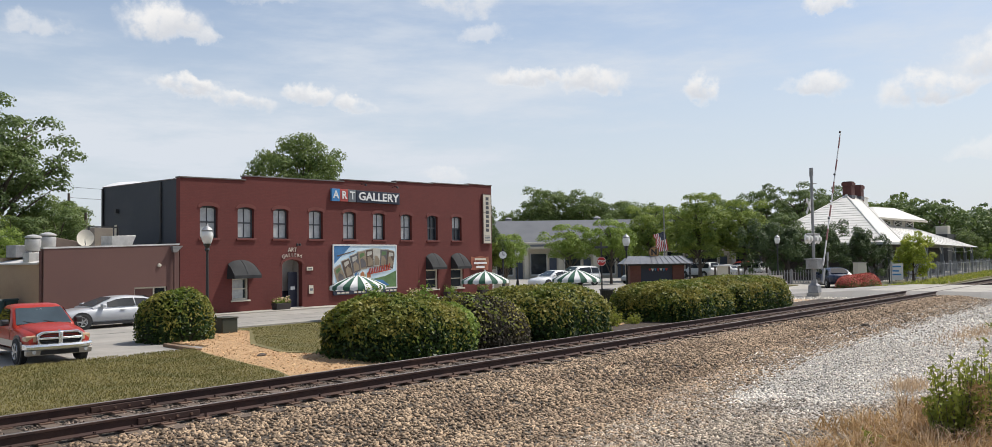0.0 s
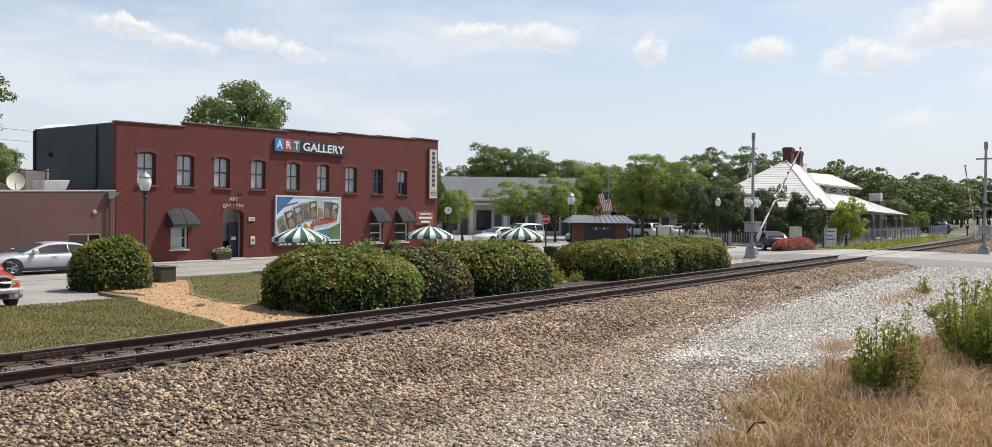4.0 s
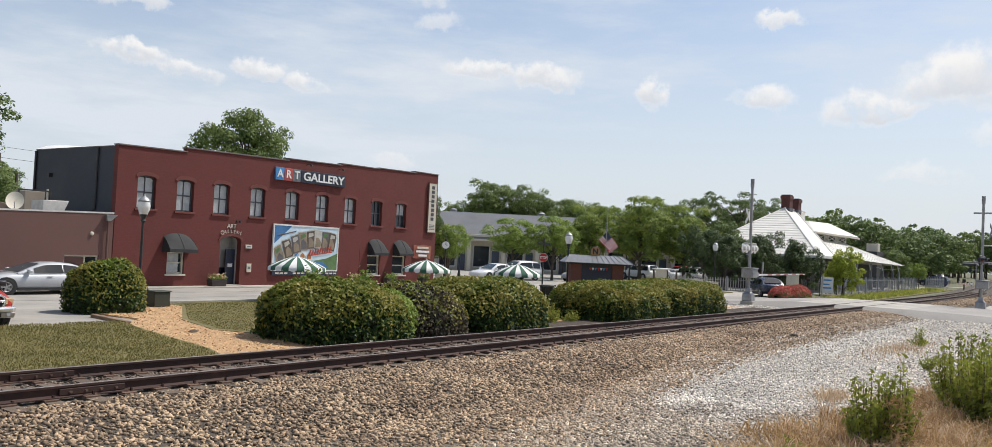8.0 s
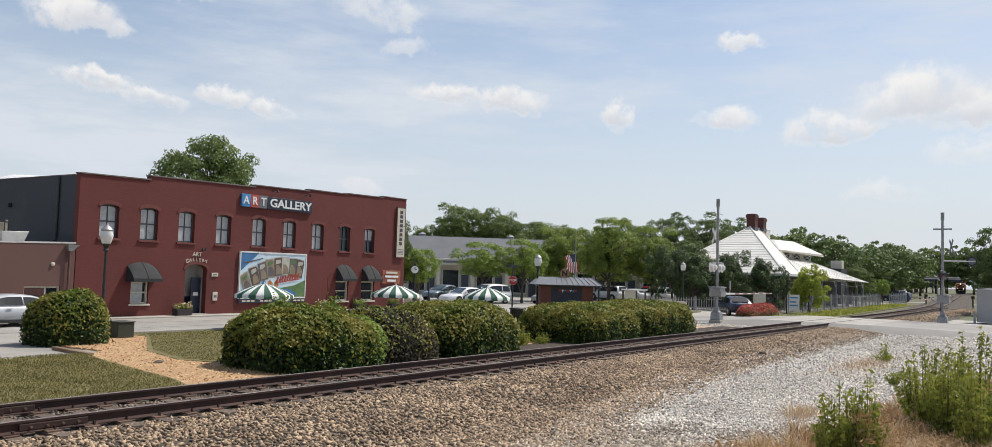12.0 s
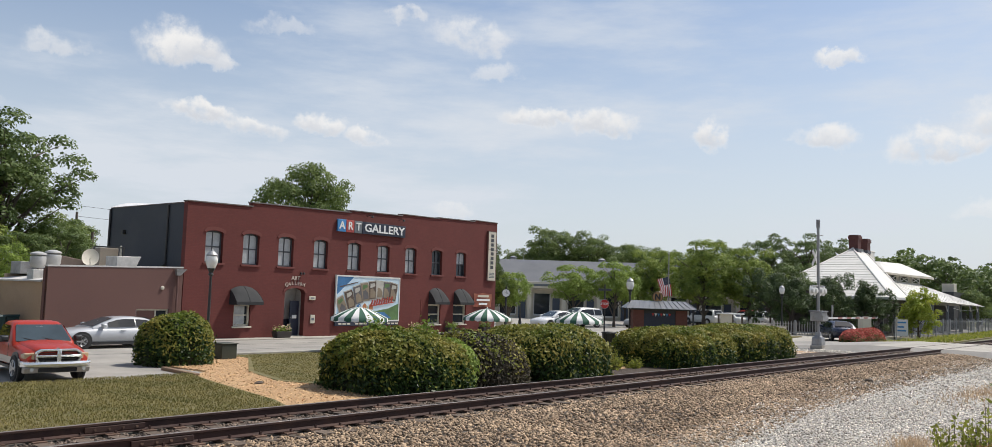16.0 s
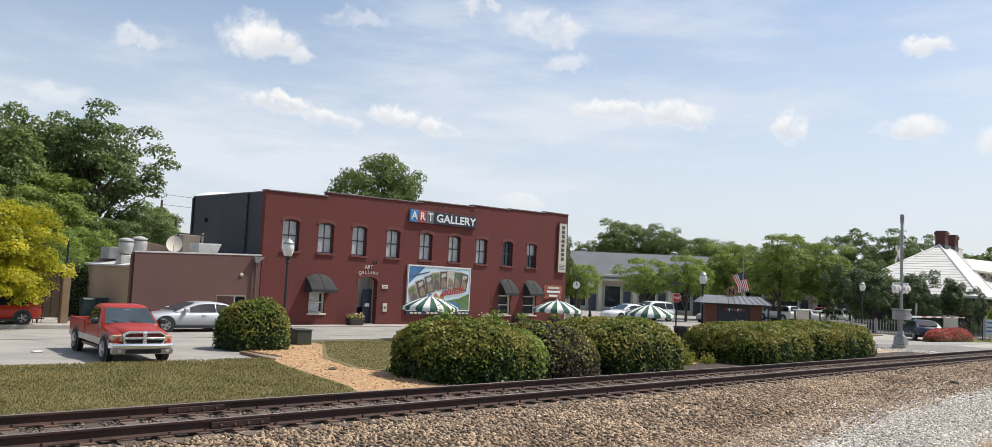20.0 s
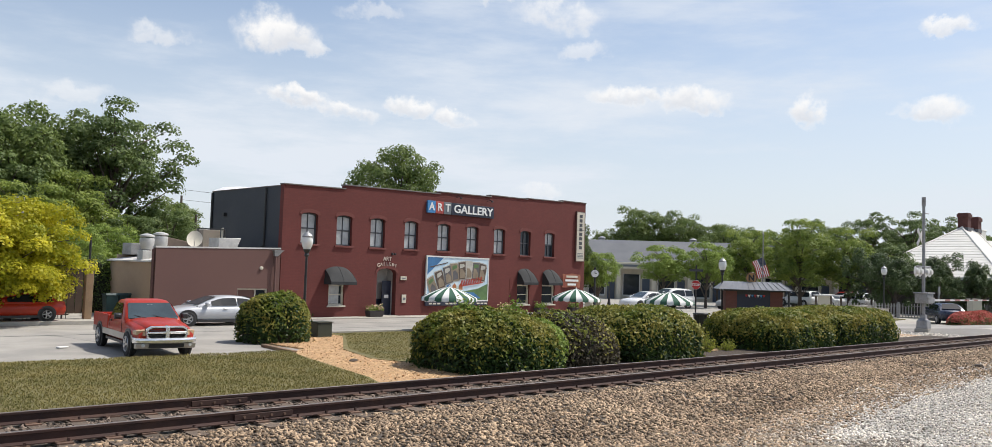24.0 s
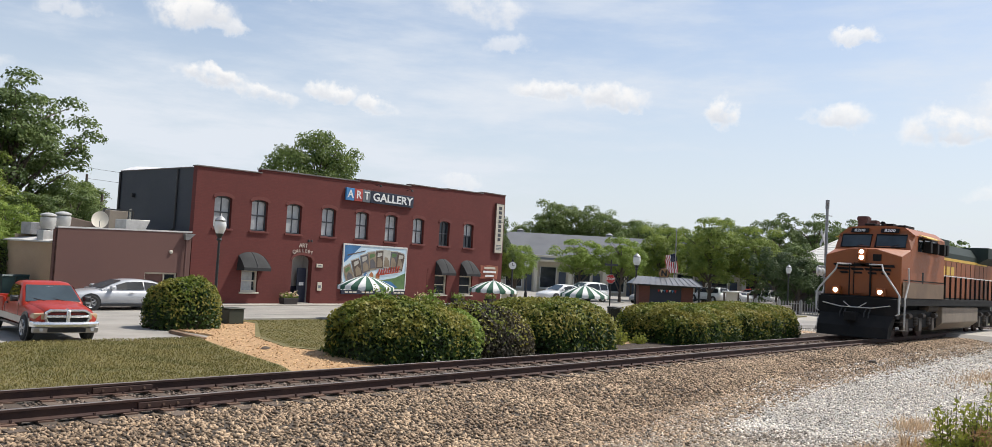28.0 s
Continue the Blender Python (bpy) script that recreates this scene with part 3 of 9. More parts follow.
def track_at(s):
    """Place and heading of the track's middle, s metres along: straight, a gentle bend to the left, straight, a bend away to the right."""
    k1, a1 = 0.096 / 55.0, 0.096
    if s <= 65:
        return s, TRACK_Y, 0.0
    if s <= 120:
        d = s - 65
        a = k1 * d
        return 65 + math.sin(a) / k1, TRACK_Y + (1 - math.cos(a)) / k1, a
    x0, y0 = 65 + math.sin(a1) / k1, TRACK_Y + (1 - math.cos(a1)) / k1
    if s <= 372:
        d = s - 120
        return x0 + d * math.cos(a1), y0 + d * math.sin(a1), a1
    x1, y1 = x0 + 252 * math.cos(a1), y0 + 252 * math.sin(a1)
    d, k2 = s - 372, 1 / 320.0
    a = a1 - k2 * d
    return x1 + (math.sin(a1) - math.sin(a)) / k2, y1 + (math.cos(a) - math.cos(a1)) / k2, a


def along_track(s, off, z):
    x, y, a = track_at(s)
    return (x - math.sin(a) * off, y + math.cos(a) * off, z)


def flat(name, poly, z, material, label, category, thick=0.0):
    """A level sheet, or with a thickness a low slab, from an outline."""
    s = Shape()
    if thick:
        s.prism(poly, z - thick, z, "z")
    else:
        s.add([(x, y, z) for x, y in poly], [tuple(range(len(poly)))])
    return solid(name, s, material, label, category, "structure", smooth=0)


# ---- the ground ----
g = Shape()
g.sheet([[(x, y, -0.03) for x in (-1800, -300, -60, 0, 60, 120, 200, 320, 700, 2400)] for y in (-1800, -300, -60, -10, 0, 20, 60, 120, 300, 900, 2400)])
solid("ground", g, M_EARTH, "flat earth and rough grass reaching to the horizon", "ground", "structure", smooth=0)
flat("gravel_lot", [(-40, -14), (78, -14), (78, 10.6), (-40, 10.6)], 0.0, M_GRAVEL, "pale grey crushed gravel lot beside the railway track", "gravel")
flat("gravel_edge", [(-40, -14), (11.5, -14), (11.8, 4.6), (12.9, 6.2), (14.6, 7.6), (17.5, 9.2), (17.0, 10.6), (-40, 10.6)], 0.004, mat("dull_gravel_bed", (0.150, 0.122, 0.092), (0.10, 0.082, 0.063), rough=0.95, scale=0.5, fine=24, contrast=0.5, bump=0.9, dist=0.03), "dull brown stones trodden into the lot near the track", "gravel")
flat("street", [(-60, 22.3), (140, 22.3), (140, 110), (-60, 110)], 0.0, M_STREET, "sunlit pale worn street and parking surface", "street")

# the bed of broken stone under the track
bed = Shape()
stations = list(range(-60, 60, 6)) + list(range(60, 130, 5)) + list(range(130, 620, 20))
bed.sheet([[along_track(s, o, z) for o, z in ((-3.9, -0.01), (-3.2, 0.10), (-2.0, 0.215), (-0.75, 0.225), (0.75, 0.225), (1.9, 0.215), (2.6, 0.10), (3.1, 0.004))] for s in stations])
solid("track_bed", bed, M_BALLASTGAP, "brown bed under the railway track, shade between stones in its colour", "track bed", "structure", smooth=60)

# road over the track
ROAD_X0, ROAD_X1 = 49.6, 59.6
cross = Shape()
prof = [(-40, 0.03), (-6, 0.04), (1, 0.08), (7, 0.34), (9.6, 0.425), (15.6, 0.425), (19.5, 0.16), (23.5, 0.012)]
def splay(y):
    """The road swings away from the track on its near side."""
    return 0.42 * max(0.0, 9.6 - max(y, -6.0))


cross.loft([[(ROAD_X0 + splay(y) - 0.9 * (z + 0.06) / 0.42 - 0.15, y, -0.06), (ROAD_X0 + splay(y), y, z), (ROAD_X1 + splay(y), y, z), (ROAD_X1 + splay(y) + 1.6 * (z + 0.06) / 0.42, y, -0.06)] for y, z in prof])
road = solid("road_crossing", cross, M_ASPHALT, "worn pale asphalt road over the railway crossing", "road", "structure", smooth=0)
for y0, y1 in ((9.7, 11.70), (11.86, 13.18), (13.34, 15.4)):
    for k in range(5):
        x0 = ROAD_X0 + 0.05 + k * 1.985
        slab = Shape().box(x0, x0 + 1.945, y0, y1, 0.38, 0.432)
        part("concrete_panel", slab, M_CONCRETE, road, bevel=0.01)
apron = Shape().prism([(44.5, 15.4), (49.4, 15.4), (49.4, 22.28), (44.5, 22.28)], -0.02, 0.03, "z")
solid("crossing_apron", apron, M_GRAVEL, "pale stony apron beside the level crossing", "apron", "structure", bevel=0.01)
walk_slab = Shape().prism([(59.65, 5.0), (66.0, 5.0), (66.0, 9.2), (59.65, 9.2)], -0.02, 0.09, "z")
solid("signal_pad", walk_slab, M_CONCRETE, "concrete pad around the crossing signal", "concrete pad", "structure", bevel=0.02)

# lawns and beds
flat("lawn", [(-60, 15.2), (10.9, 15.2), (11.4, 16.5), (12.3, 20.9), (12.75, 22.55), (9.9, 22.35), (6.2, 23.0), (-60, 24.5)], 0.07, M_LAWN, "dry mown grass between the track and the parking area", "lawn", 0.09)
flat("mulch_bed", [(10.9, 15.2), (13.9, 15.2), (14.3, 16.7), (46, 16.7), (46, 19.4), (28, 19.6), (14.2, 18.8), (13.8, 19.9), (14.6, 22.6), (17.4, 27.0), (17.3, 28.2), (13.9, 28.2), (13.5, 25.6), (13.7, 23.4), (12.75, 22.5), (12.3, 20.9), (11.4, 16.5)], 0.05, M_MULCH, "bed of orange-brown wood chips around the hedges", "mulch", 0.07)
flat("lawn_island", [(14.2, 18.8), (28, 19.6), (46, 19.4), (46, 21.8), (30, 28.2), (17.3, 28.2), (17.4, 27.0), (14.6, 22.6), (13.8, 19.9)], 0.065, M_LAWN, "small grass island behind the hedges", "lawn", 0.08)
# soil coloured extra dark for the shadow along the hedges' foot
flat("soil_strip", [(13.9, 14.9), (46.0, 14.9), (46.0, 16.7), (14.3, 16.7)], 0.085, mat("soil_with_hedge_shade", (0.042, 0.029, 0.020), (0.062, 0.043, 0.029), rough=0.95, scale=1.5, fine=22, contrast=0.5, bump=0.8, dist=0.03), "stony soil strip, the hedges' shade put into its dark colour", "soil", 0.06)
flat("mulch_patch", [(17.6, 22.4), (18.8, 21.9), (20.4, 22.3), (20.6, 23.4), (19.2, 23.9), (17.9, 23.4)], 0.078, M_MULCH, "round patch of wood chips in the grass", "mulch", 0.02)


def kerb(name, pts, material, label, w=0.16, h=0.15):
    s = Shape()
    pts = [Vector((x, y, 0)) for x, y in pts]
    loops = []
    for i, p in enumerate(pts):
        d = (pts[min(i + 1, len(pts) - 1)] - pts[max(i - 1, 0)]).normalized()
        n = Vector((-d.y, d.x, 0)) * w / 2
        loops.append([p - n + Vector((0, 0, -0.03)), p + n + Vector((0, 0, -0.03)), p + n + Vector((0, 0, h)), p - n + Vector((0, 0, h))])
    s.loft(loops)
    return solid(name, s, material, label, "kerb", "structure", bevel=0.02)


kerb("kerb_island", [(13.01, 24.76), (12.79, 22.42)], M_WOOD, "weathered timber edging beside the round bush", 0.18, 0.10)
kerb("kerb_street_near", [(14.3, 28.32), (30, 28.32), (46.1, 21.9)], M_CONCRETE, "concrete kerb along the street", 0.18, 0.13)
kerb("kerb_street_far", [(-60, 36.0), (14.3, 36.0)], M_CONCRETE, "concrete kerb in front of the far sidewalk", 0.2, 0.16)
flat("sidewalk_far", [(-60, 36.1), (14.4, 36.1), (14.4, 60), (-60, 60)], 0.13, M_CONCRETE, "grey sidewalk and yard beyond the street", "sidewalk", 0.15)
flat("sidewalk_gallery", [(14.6, 36.35), (33.5, 36.75), (33.4, 38.2), (14.6, 37.1)], 0.05, M_CONCRETE, "pale concrete sidewalk at the foot of the brick wall", "sidewalk", 0.07)
flat("sidewalk_terrace", [(33.5, 36.0), (45.8, 36.6), (45.8, 39.4), (33.4, 38.3)], 0.10, M_CONCRETE, "pale raised terrace at the foot of the brick wall", "sidewalk", 0.12)
kerb("kerb_yellow", [(33.4, 35.95), (45.9, 36.55)], M_KERB_YELLOW, "kerb painted yellow along the terrace", 0.2, 0.14)
flat("crossing_lane", [(50, 22.6), (80, 22.6), (80, 27.5), (50, 27.5)], 0.014, M_CONCRETE, "pale sunlit lane beyond the crossing", "road", 0.01)
flat("kerb_grass", [(52, 24.2), (66, 25.6), (66, 28.0), (52, 28.0)], 0.09, M_LAWN, "strip of grass beside the lane", "lawn", 0.1)
flat("verge", [(59.8, 15.6), (67.4, 15.8), (130, 19.4), (130, 21.5), (67.4, 19.6), (59.8, 19.2)], 0.06, M_LAWN, "weedy grass verge between track and fence", "lawn", 0.08)
# cracks sealed with tar and old joints in the street
for pts in ([(-8, 31.2), (4, 31.0), (9, 31.15), (14, 31.1), (24, 31.4)], [(2, 27.0), (5, 28.2), (6.3, 30.6)], [(9.5, 24.6), (9.2, 27.5), (8.6, 31.0)], [(20, 33.8), (30, 34.2), (44, 34.6)]):
    s = Shape()
    s.sheet([[(x, y - 0.05, 0.005), (x, y + 0.05, 0.005)] for x, y in pts])
    solid("tar_seam", s, mat("tar", (0.10, 0.098, 0.095), rough=0.8, fine=30), "dark sealed crack in the street", "crack", "structure", smooth=0)


# ---- the railway track ----
def rail_loop(s, off):
    prof = [(-0.075, 0.272), (0.075, 0.272), (0.075, 0.284), (0.012, 0.31), (0.012, 0.395), (0.036, 0.405), (0.036, 0.434), (0.030, 0.439), (-0.030, 0.439), (-0.036, 0.434), (-0.036, 0.405), (-0.012, 0.395), (-0.012, 0.31), (-0.075, 0.284)]
    return [along_track(s, off + o, z) for o, z in prof]


track = thing("railway_track", pose(0, 0, 0), "rusty single railway track on wooden ties", "railway track")
rail_st = list(range(-60, 66, 9)) + list(range(66, 130, 4)) + list(range(130, 620, 14))
for off in (-0.7525, 0.7525):
    rail = part("rail", Shape().loft([rail_loop(s, off) for s in rail_st]), M_RAIL, track)
    head = Shape().loft([[along_track(s, off + o, z) for o, z in ((-0.031, 0.4392), (0.031, 0.4392), (0.029, 0.4412), (-0.029, 0.4412))] for s in rail_st])
    part("rail_head", head, M_RAILTOP, rail, "polished running surface")
# a bolted joint in each rail
for off in (-0.7525, 0.7525):
    bar = part("joint_bar", Shape().box(5.75, 6.7, TRACK_Y + off - 0.05, TRACK_Y + off + 0.05, 0.30, 0.39), M_RAIL, track, bevel=0.008)
    for k in range(4):
        part("bolt", Shape().rod((5.9 + k * 0.22, TRACK_Y + off - 0.075, 0.345), (5.9 + k * 0.22, TRACK_Y + off - 0.045, 0.345), 0.02, n=6), M_PLATE, bar)
rng = np.random.default_rng(4)
tie_mesh = [mesh_of("tie", Shape().box(-0.115, 0.115, -1.3, 1.3, -0.14, 0), M_TIE, 0) for _ in range(1)][0]
plate_shape = Shape().box(-0.10, 0.10, -0.19, 0.19, 0, 0.018).box(-0.10, 0.10, 0.078, 0.10, 0.018, 0.03).box(-0.10, 0.10, -0.10, -0.078, 0.018, 0.03)
spike_shape = Shape().box(-0.013, 0.013, -0.016, 0.016, 0.0, 0.058)
plate_mesh, spike_mesh = mesh_of("tie_plate", plate_shape, M_PLATE, 0), mesh_of("spike", spike_shape, M_RAIL, 0)
s = -3.0
while s < 112:
    x, y, a = track_at(s)
    if not ROAD_X0 - 0.4 < x < ROAD_X1 + 0.4:
        tie = new("tie", tie_mesh)
        tie.parent = track
        tie.matrix_basis = pose(x, y + rng.normal(0, 0.03), 0.254 + rng.normal(0, 0.004), rng.normal(0, 0.3), 0, math.degrees(a) + rng.normal(0, 0.8))
        if x < 46:
            for off in (-0.7525, 0.7525):
                pl = new("tie_plate", plate_mesh)
                pl.parent = tie
                pl.matrix_basis = pose(rng.normal(0, 0.012), off, 0.001)
                for sx, sy in ((-0.05, 0.088), (0.05, -0.088), (0.06, 0.14)) if x < 28 else ():
                    sp = new("spike", spike_mesh)
                    sp.parent = tie
                    sp.matrix_basis = pose(sx + rng.normal(0, 0.008), off + sy, 0.001 + rng.uniform(0, 0.02))
    s += 0.54 + rng.normal(0, 0.012)


# ---- the brick gallery building ----
GA = 3.0  # degrees by which the front turns from the track
gallery = thing("gallery_building", pose(21.0, 37.5, 0, 0, 0, GA), "two-storey dark red painted brick building with stepped parapet", "building")
U0, U1, DEPTH, WALL = -0.60, 23.35, 7.3, 0.32
TOPS = [(-0.60, 6.62, 3.05, 6.70), (3.05, 6.90, 9.7, 7.03), (9.7, 7.14, 13.9, 7.22), (13.9, 7.32, 17.25, 7.36), (17.25, 7.41, 20.85, 7.48), (20.85, 7.56, 23.35, 7.58)]
WIN_U = [0.95, 3.09, 5.28, 7.65, 10.13, 12.46, 14.8, 17.21, 19.6]
WIN_HW, SILL, SPRING = 0.49, 3.74, 5.33
LOW = [(2.26, 3.24, 0.63, 1.75), (16.54, 17.70, 0.62, 1.88), (18.93, 20.23, 0.62, 1.88)]
DOOR = (5.34, 6.68, 0.0, 2.10)


def arch(u0, u1, spring, rise, n=7):
    c, hw = (u0 + u1) / 2, (u1 - u0) / 2
    return [(c + hw * math.cos(t), spring + rise * math.sin(t)) for t in (math.pi * k / (n - 1) for k in range(n))]


def arch_band(outer, inner, y0, y1):
    """A curved band between two arches, one connected piece."""
    return Shape().loft([[(p[0], y0, p[1]), (q[0], y0, q[1]), (q[0], y1, q[1]), (p[0], y1, p[1])] for p, q in zip(outer, inner)])


def wall_with_holes(u_cuts, top_at, holes, y0, y1):
    """A wall in vertical strips; every hole reaches through its thickness. holes: u0, u1, z0, z1, rise of the arch."""
    s = Shape()
    for a, b in zip(u_cuts, u_cuts[1:]):
        inside = [h for h in holes if h[0] <= a + 1e-6 and h[1] >= b - 1e-6]
        inside.sort(key=lambda h: h[2])
        z = 0.0
        for u0, u1, z0, z1, rise in inside:
            if z0 > z + 1e-6:
                s.prism([(a, z), (b, z), (b, z0), (a, z0)], y0, y1)
            z = z1
            if rise:
                top = z1 + rise + 0.02
            if rise and abs(a - u0) < 1e-4:
                # the piece over the arch, up to a level line
                ar = arch(u0, u1, z1, rise)
                for (p, q) in zip(ar, ar[1:]):
                    s.prism([(q[0], q[1]), (p[0], p[1]), (p[0], top), (q[0], top)], y0, y1)
            if rise:
                z = top
        s.prism([(a, z), (b, z), (b, top_at(b - 1e-4)), (a, top_at(a + 1e-4))], y0, y1)
    return s


def gallery_top(u):
    for a, za, b, zb in TOPS:
        if a <= u <= b:
            return za + (zb - za) * (u - a) / (b - a)
    return 6.6


holes = [(u - WIN_HW, u + WIN_HW, SILL, SPRING - 0.14, 0.14) for u in WIN_U] + [(a, b, c, d, 0) for a, b, c, d in LOW] + [(DOOR[0], DOOR[1], 0.0, 2.38, 0.26)]
cuts = sorted({round(v, 4) for h in holes for v in h[:2]} | {round(v, 4) for t in TOPS for v in (t[0], t[2])})
# split strips so that the edge of every hole and step lies on a cut
part("front_wall", wall_with_holes(cuts, gallery_top, [h for h in holes], 0.0, WALL), M_BRICK, gallery, "painted dark red brick", smooth=0)
side = Shape().prism([(WALL, 0), (DEPTH, 0), (DEPTH, 6.55), (WALL, 6.55)], U0, U0 + WALL, "x")
part("side_wall", side, M_DARKWALL, gallery, "dark slate-coloured side wall", smooth=0)
part("right_wall", Shape().prism([(WALL, 0), (DEPTH, 0), (DEPTH, 7.4), (WALL, 7.5)], U1 - WALL, U1, "x"), M_BRICK, gallery, smooth=0)
part("back_wall", Shape().prism([(U0 + WALL, 0), (U1 - WALL, 0), (U1 - WALL, 6.9), (U0 + WALL, 6.5)], DEPTH - WALL, DEPTH), M_BRICK, gallery, smooth=0)
part("inner_floor", Shape().box(U0 + WALL, U1 - WALL, WALL, DEPTH - WALL, 3.3, 3.45), M_COPING, gallery)
part("roof", Shape().prism([(U0 + WALL, 6.2), (U1 - WALL, 6.7), (U1 - WALL, 6.85), (U0 + WALL, 6.35)], WALL, DEPTH - WALL), M_ROOFWHITE, gallery, "pale roof membrane")
flap = Shape().loft([[(U0 - 0.04, v, 6.59), (U0 + 0.5, v, 6.62 + d), (U0 + 1.3, v, 6.70 + d), (U0 + 1.3, v, 6.58)] for v, d in ((2.9, 0.02), (4.2, 0.10), (5.4, 0.14), (6.6, 0.24), (DEPTH + 0.05, 0.20))])
part("roof_flap", flap, mat("loose_white_membrane", (0.78, 0.77, 0.75), (0.66, 0.65, 0.63), rough=0.6, scale=2, fine=12, contrast=0.1), gallery, "loose white roof membrane at the parapet", smooth=60)
for a, za, b, zb in TOPS:
    cop = Shape().prism([(a - 0.03, za - 0.002), (b + 0.03, zb - 0.002), (b + 0.03, zb + 0.06), (a - 0.03, za + 0.06)], -0.05, WALL + 0.05)
    part("coping", cop, M_COPING, gallery, "weathered parapet coping", bevel=0.01)
side_cop = Shape().prism([(0.4, 6.55), (DEPTH, 6.55), (DEPTH, 6.60), (0.4, 6.60)], U0 - 0.03, U0 + WALL + 0.03, "x")
part("coping", side_cop, M_COPING, gallery, bevel=0.01)


def sash(parent, u0, u1, z0, z1, rise, curtain, y=0.17, open_low=False):
    """A sash window set back in its opening: frame, meeting rail, glazing bar, panes and what hangs behind."""
    w = part("window", Shape().box(u0, u1, y + 0.05, y + 0.07, z0, z1 + rise), M_GLASS, parent, "dark glass")
    fr = Shape().box(u0, u0 + 0.06, y, y + 0.05, z0, z1 + rise * 0.6).box(u1 - 0.06, u1, y, y + 0.05, z0, z1 + rise * 0.6).box(u0 + 0.06, u1 - 0.06, y, y + 0.05, z0, z0 + 0.07)
    if rise:
        ar, inner = arch(u0, u1, z1, rise), arch(u0 + 0.05, u1 - 0.05, z1 - 0.06, rise)
        fr.join(arch_band(ar, inner, y, y + 0.05))
    else:
        fr.box(u0 + 0.06, u1 - 0.06, y, y + 0.05, z1 - 0.07, z1)
    zm = (z0 + z1 + rise) / 2
    fr.box(u0 + 0.06, u1 - 0.06, y - 0.01, y + 0.05, zm - 0.035, zm + 0.035)
    part("window_frame", fr, M_FRAMEDARK, w)
    bar = Shape().box((u0 + u1) / 2 - 0.02, (u0 + u1) / 2 + 0.02, y + 0.005, y + 0.045, z0 + 0.07, z1 + rise * 0.7)
    part("glazing_bar", bar, M_FRAMEDARK, w)
    if curtain:
        zb = z0 + 0.07 if not open_low else zm
        n = 15
        cs = Shape().sheet([[(u0 + 0.07 + (u1 - u0 - 0.14) * k / (n - 1), y + 0.042 + 0.004 * (k % 2), z) for k in range(n)] for z in (zb, z1 + rise * 0.35)])
        part("curtain", cs, M_CURTAIN, w, "pale curtain behind the glass", smooth=80)
    return w


for k, u in enumerate(WIN_U):
    sash(gallery, u - WIN_HW, u + WIN_HW, SILL, SPRING - 0.14, 0.14, k != 7, open_low=(k == 8))
    part("window_sill", Shape().box(u - WIN_HW - 0.1, u + WIN_HW + 0.1, -0.07, 0.16, SILL - 0.10, SILL), M_BRICK_TRIM, gallery, bevel=0.01)
    hood, n = Shape(), 8
    o, i = arch(u - WIN_HW - 0.13, u + WIN_HW + 0.13, SPRING - 0.06, 0.24, n), arch(u - WIN_HW, u + WIN_HW, SPRING - 0.14, 0.14, n)
    hood = arch_band(o, i, -0.035, 0.0)
    part("arch_hood", hood, M_BRICK_TRIM, gallery, "raised brick arch")
for a, b, c, d in LOW:
    w = part("window", Shape().box(a, b, 0.20, 0.22, c, d), M_GLASS, gallery)
    fr = Shape().box(a, a + 0.09, 0.10, 0.2, c, d).box(b - 0.09, b, 0.10, 0.2, c, d).box(a + 0.09, b - 0.09, 0.1, 0.2, c, c + 0.09).box(a + 0.09, b - 0.09, 0.1, 0.2, d - 0.09, d)
    fr.box(a + 0.09, b - 0.09, 0.12, 0.2, (c + d) / 2 - 0.03, (c + d) / 2 + 0.03)
    part("window_frame", fr, M_CREAM, w, "cream painted frame")
    part("window_sill", Shape().box(a - 0.08, b + 0.08, -0.06, 0.1, c - 0.08, c), M_CREAM, gallery, bevel=0.01)
    if a < 5:
        part("blind", Shape().box(a + 0.1, a + 0.1 + (b - a) * 0.66, 0.175, 0.195, c + 0.1, d - 0.1), M_CURTAIN, w)


def awning(u0, u1, ztop, zbot, out):
    """A closed dome awning of black canvas on hoops, with a straight valance."""
    n, m = 7, 11
    aw_rows = []
    for j in range(n):
        t = j / (n - 1)
        row = []
        for k in range(m):
            v = k / (m - 1)
            bow = abs(2 * v - 1) ** 2.6
            crest = ztop - (ztop - zbot) * 0.22 * bow
            y = -out * (0.10 + 0.90 * t ** 0.85) * (1 - 0.10 * bow * (1 - t))
            z = crest - (crest - zbot - 0.16) * t ** 1.25
            row.append((u0 + (u1 - u0) * (v - 0.04 * (2 * v - 1) * (1 - t)), y if j else -0.005, z + (0.05 if j == 0 else 0.0)))
        aw_rows.append(row)
    s = Shape().sheet(aw_rows)
    front = aw_rows[-1]
    s.sheet([front, [(x, y, zbot) for x, y, z in front]])
    for k in (0, m - 1):
        s.add([r[k] for r in aw_rows] + [(front[k][0], front[k][1], zbot), (front[k][0], 0.0, zbot)], [tuple(range(n + 2))])
    aw = part("awning", s, M_CANVAS, gallery, "black canvas dome awning", smooth=50)
    for k in (0, 5, 10):
        part("awning_rib", Shape().tube([(x, y, z + 0.012) for x, y, z in (r[k] for r in aw_rows)], 0.012, 5), M_BLACK, aw)


awning(1.95, 3.55, 2.60, 1.72, 0.66)
awning(16.52, 17.9, 2.86, 1.88, 0.62)
awning(18.93, 20.37, 2.86, 1.88, 0.62)

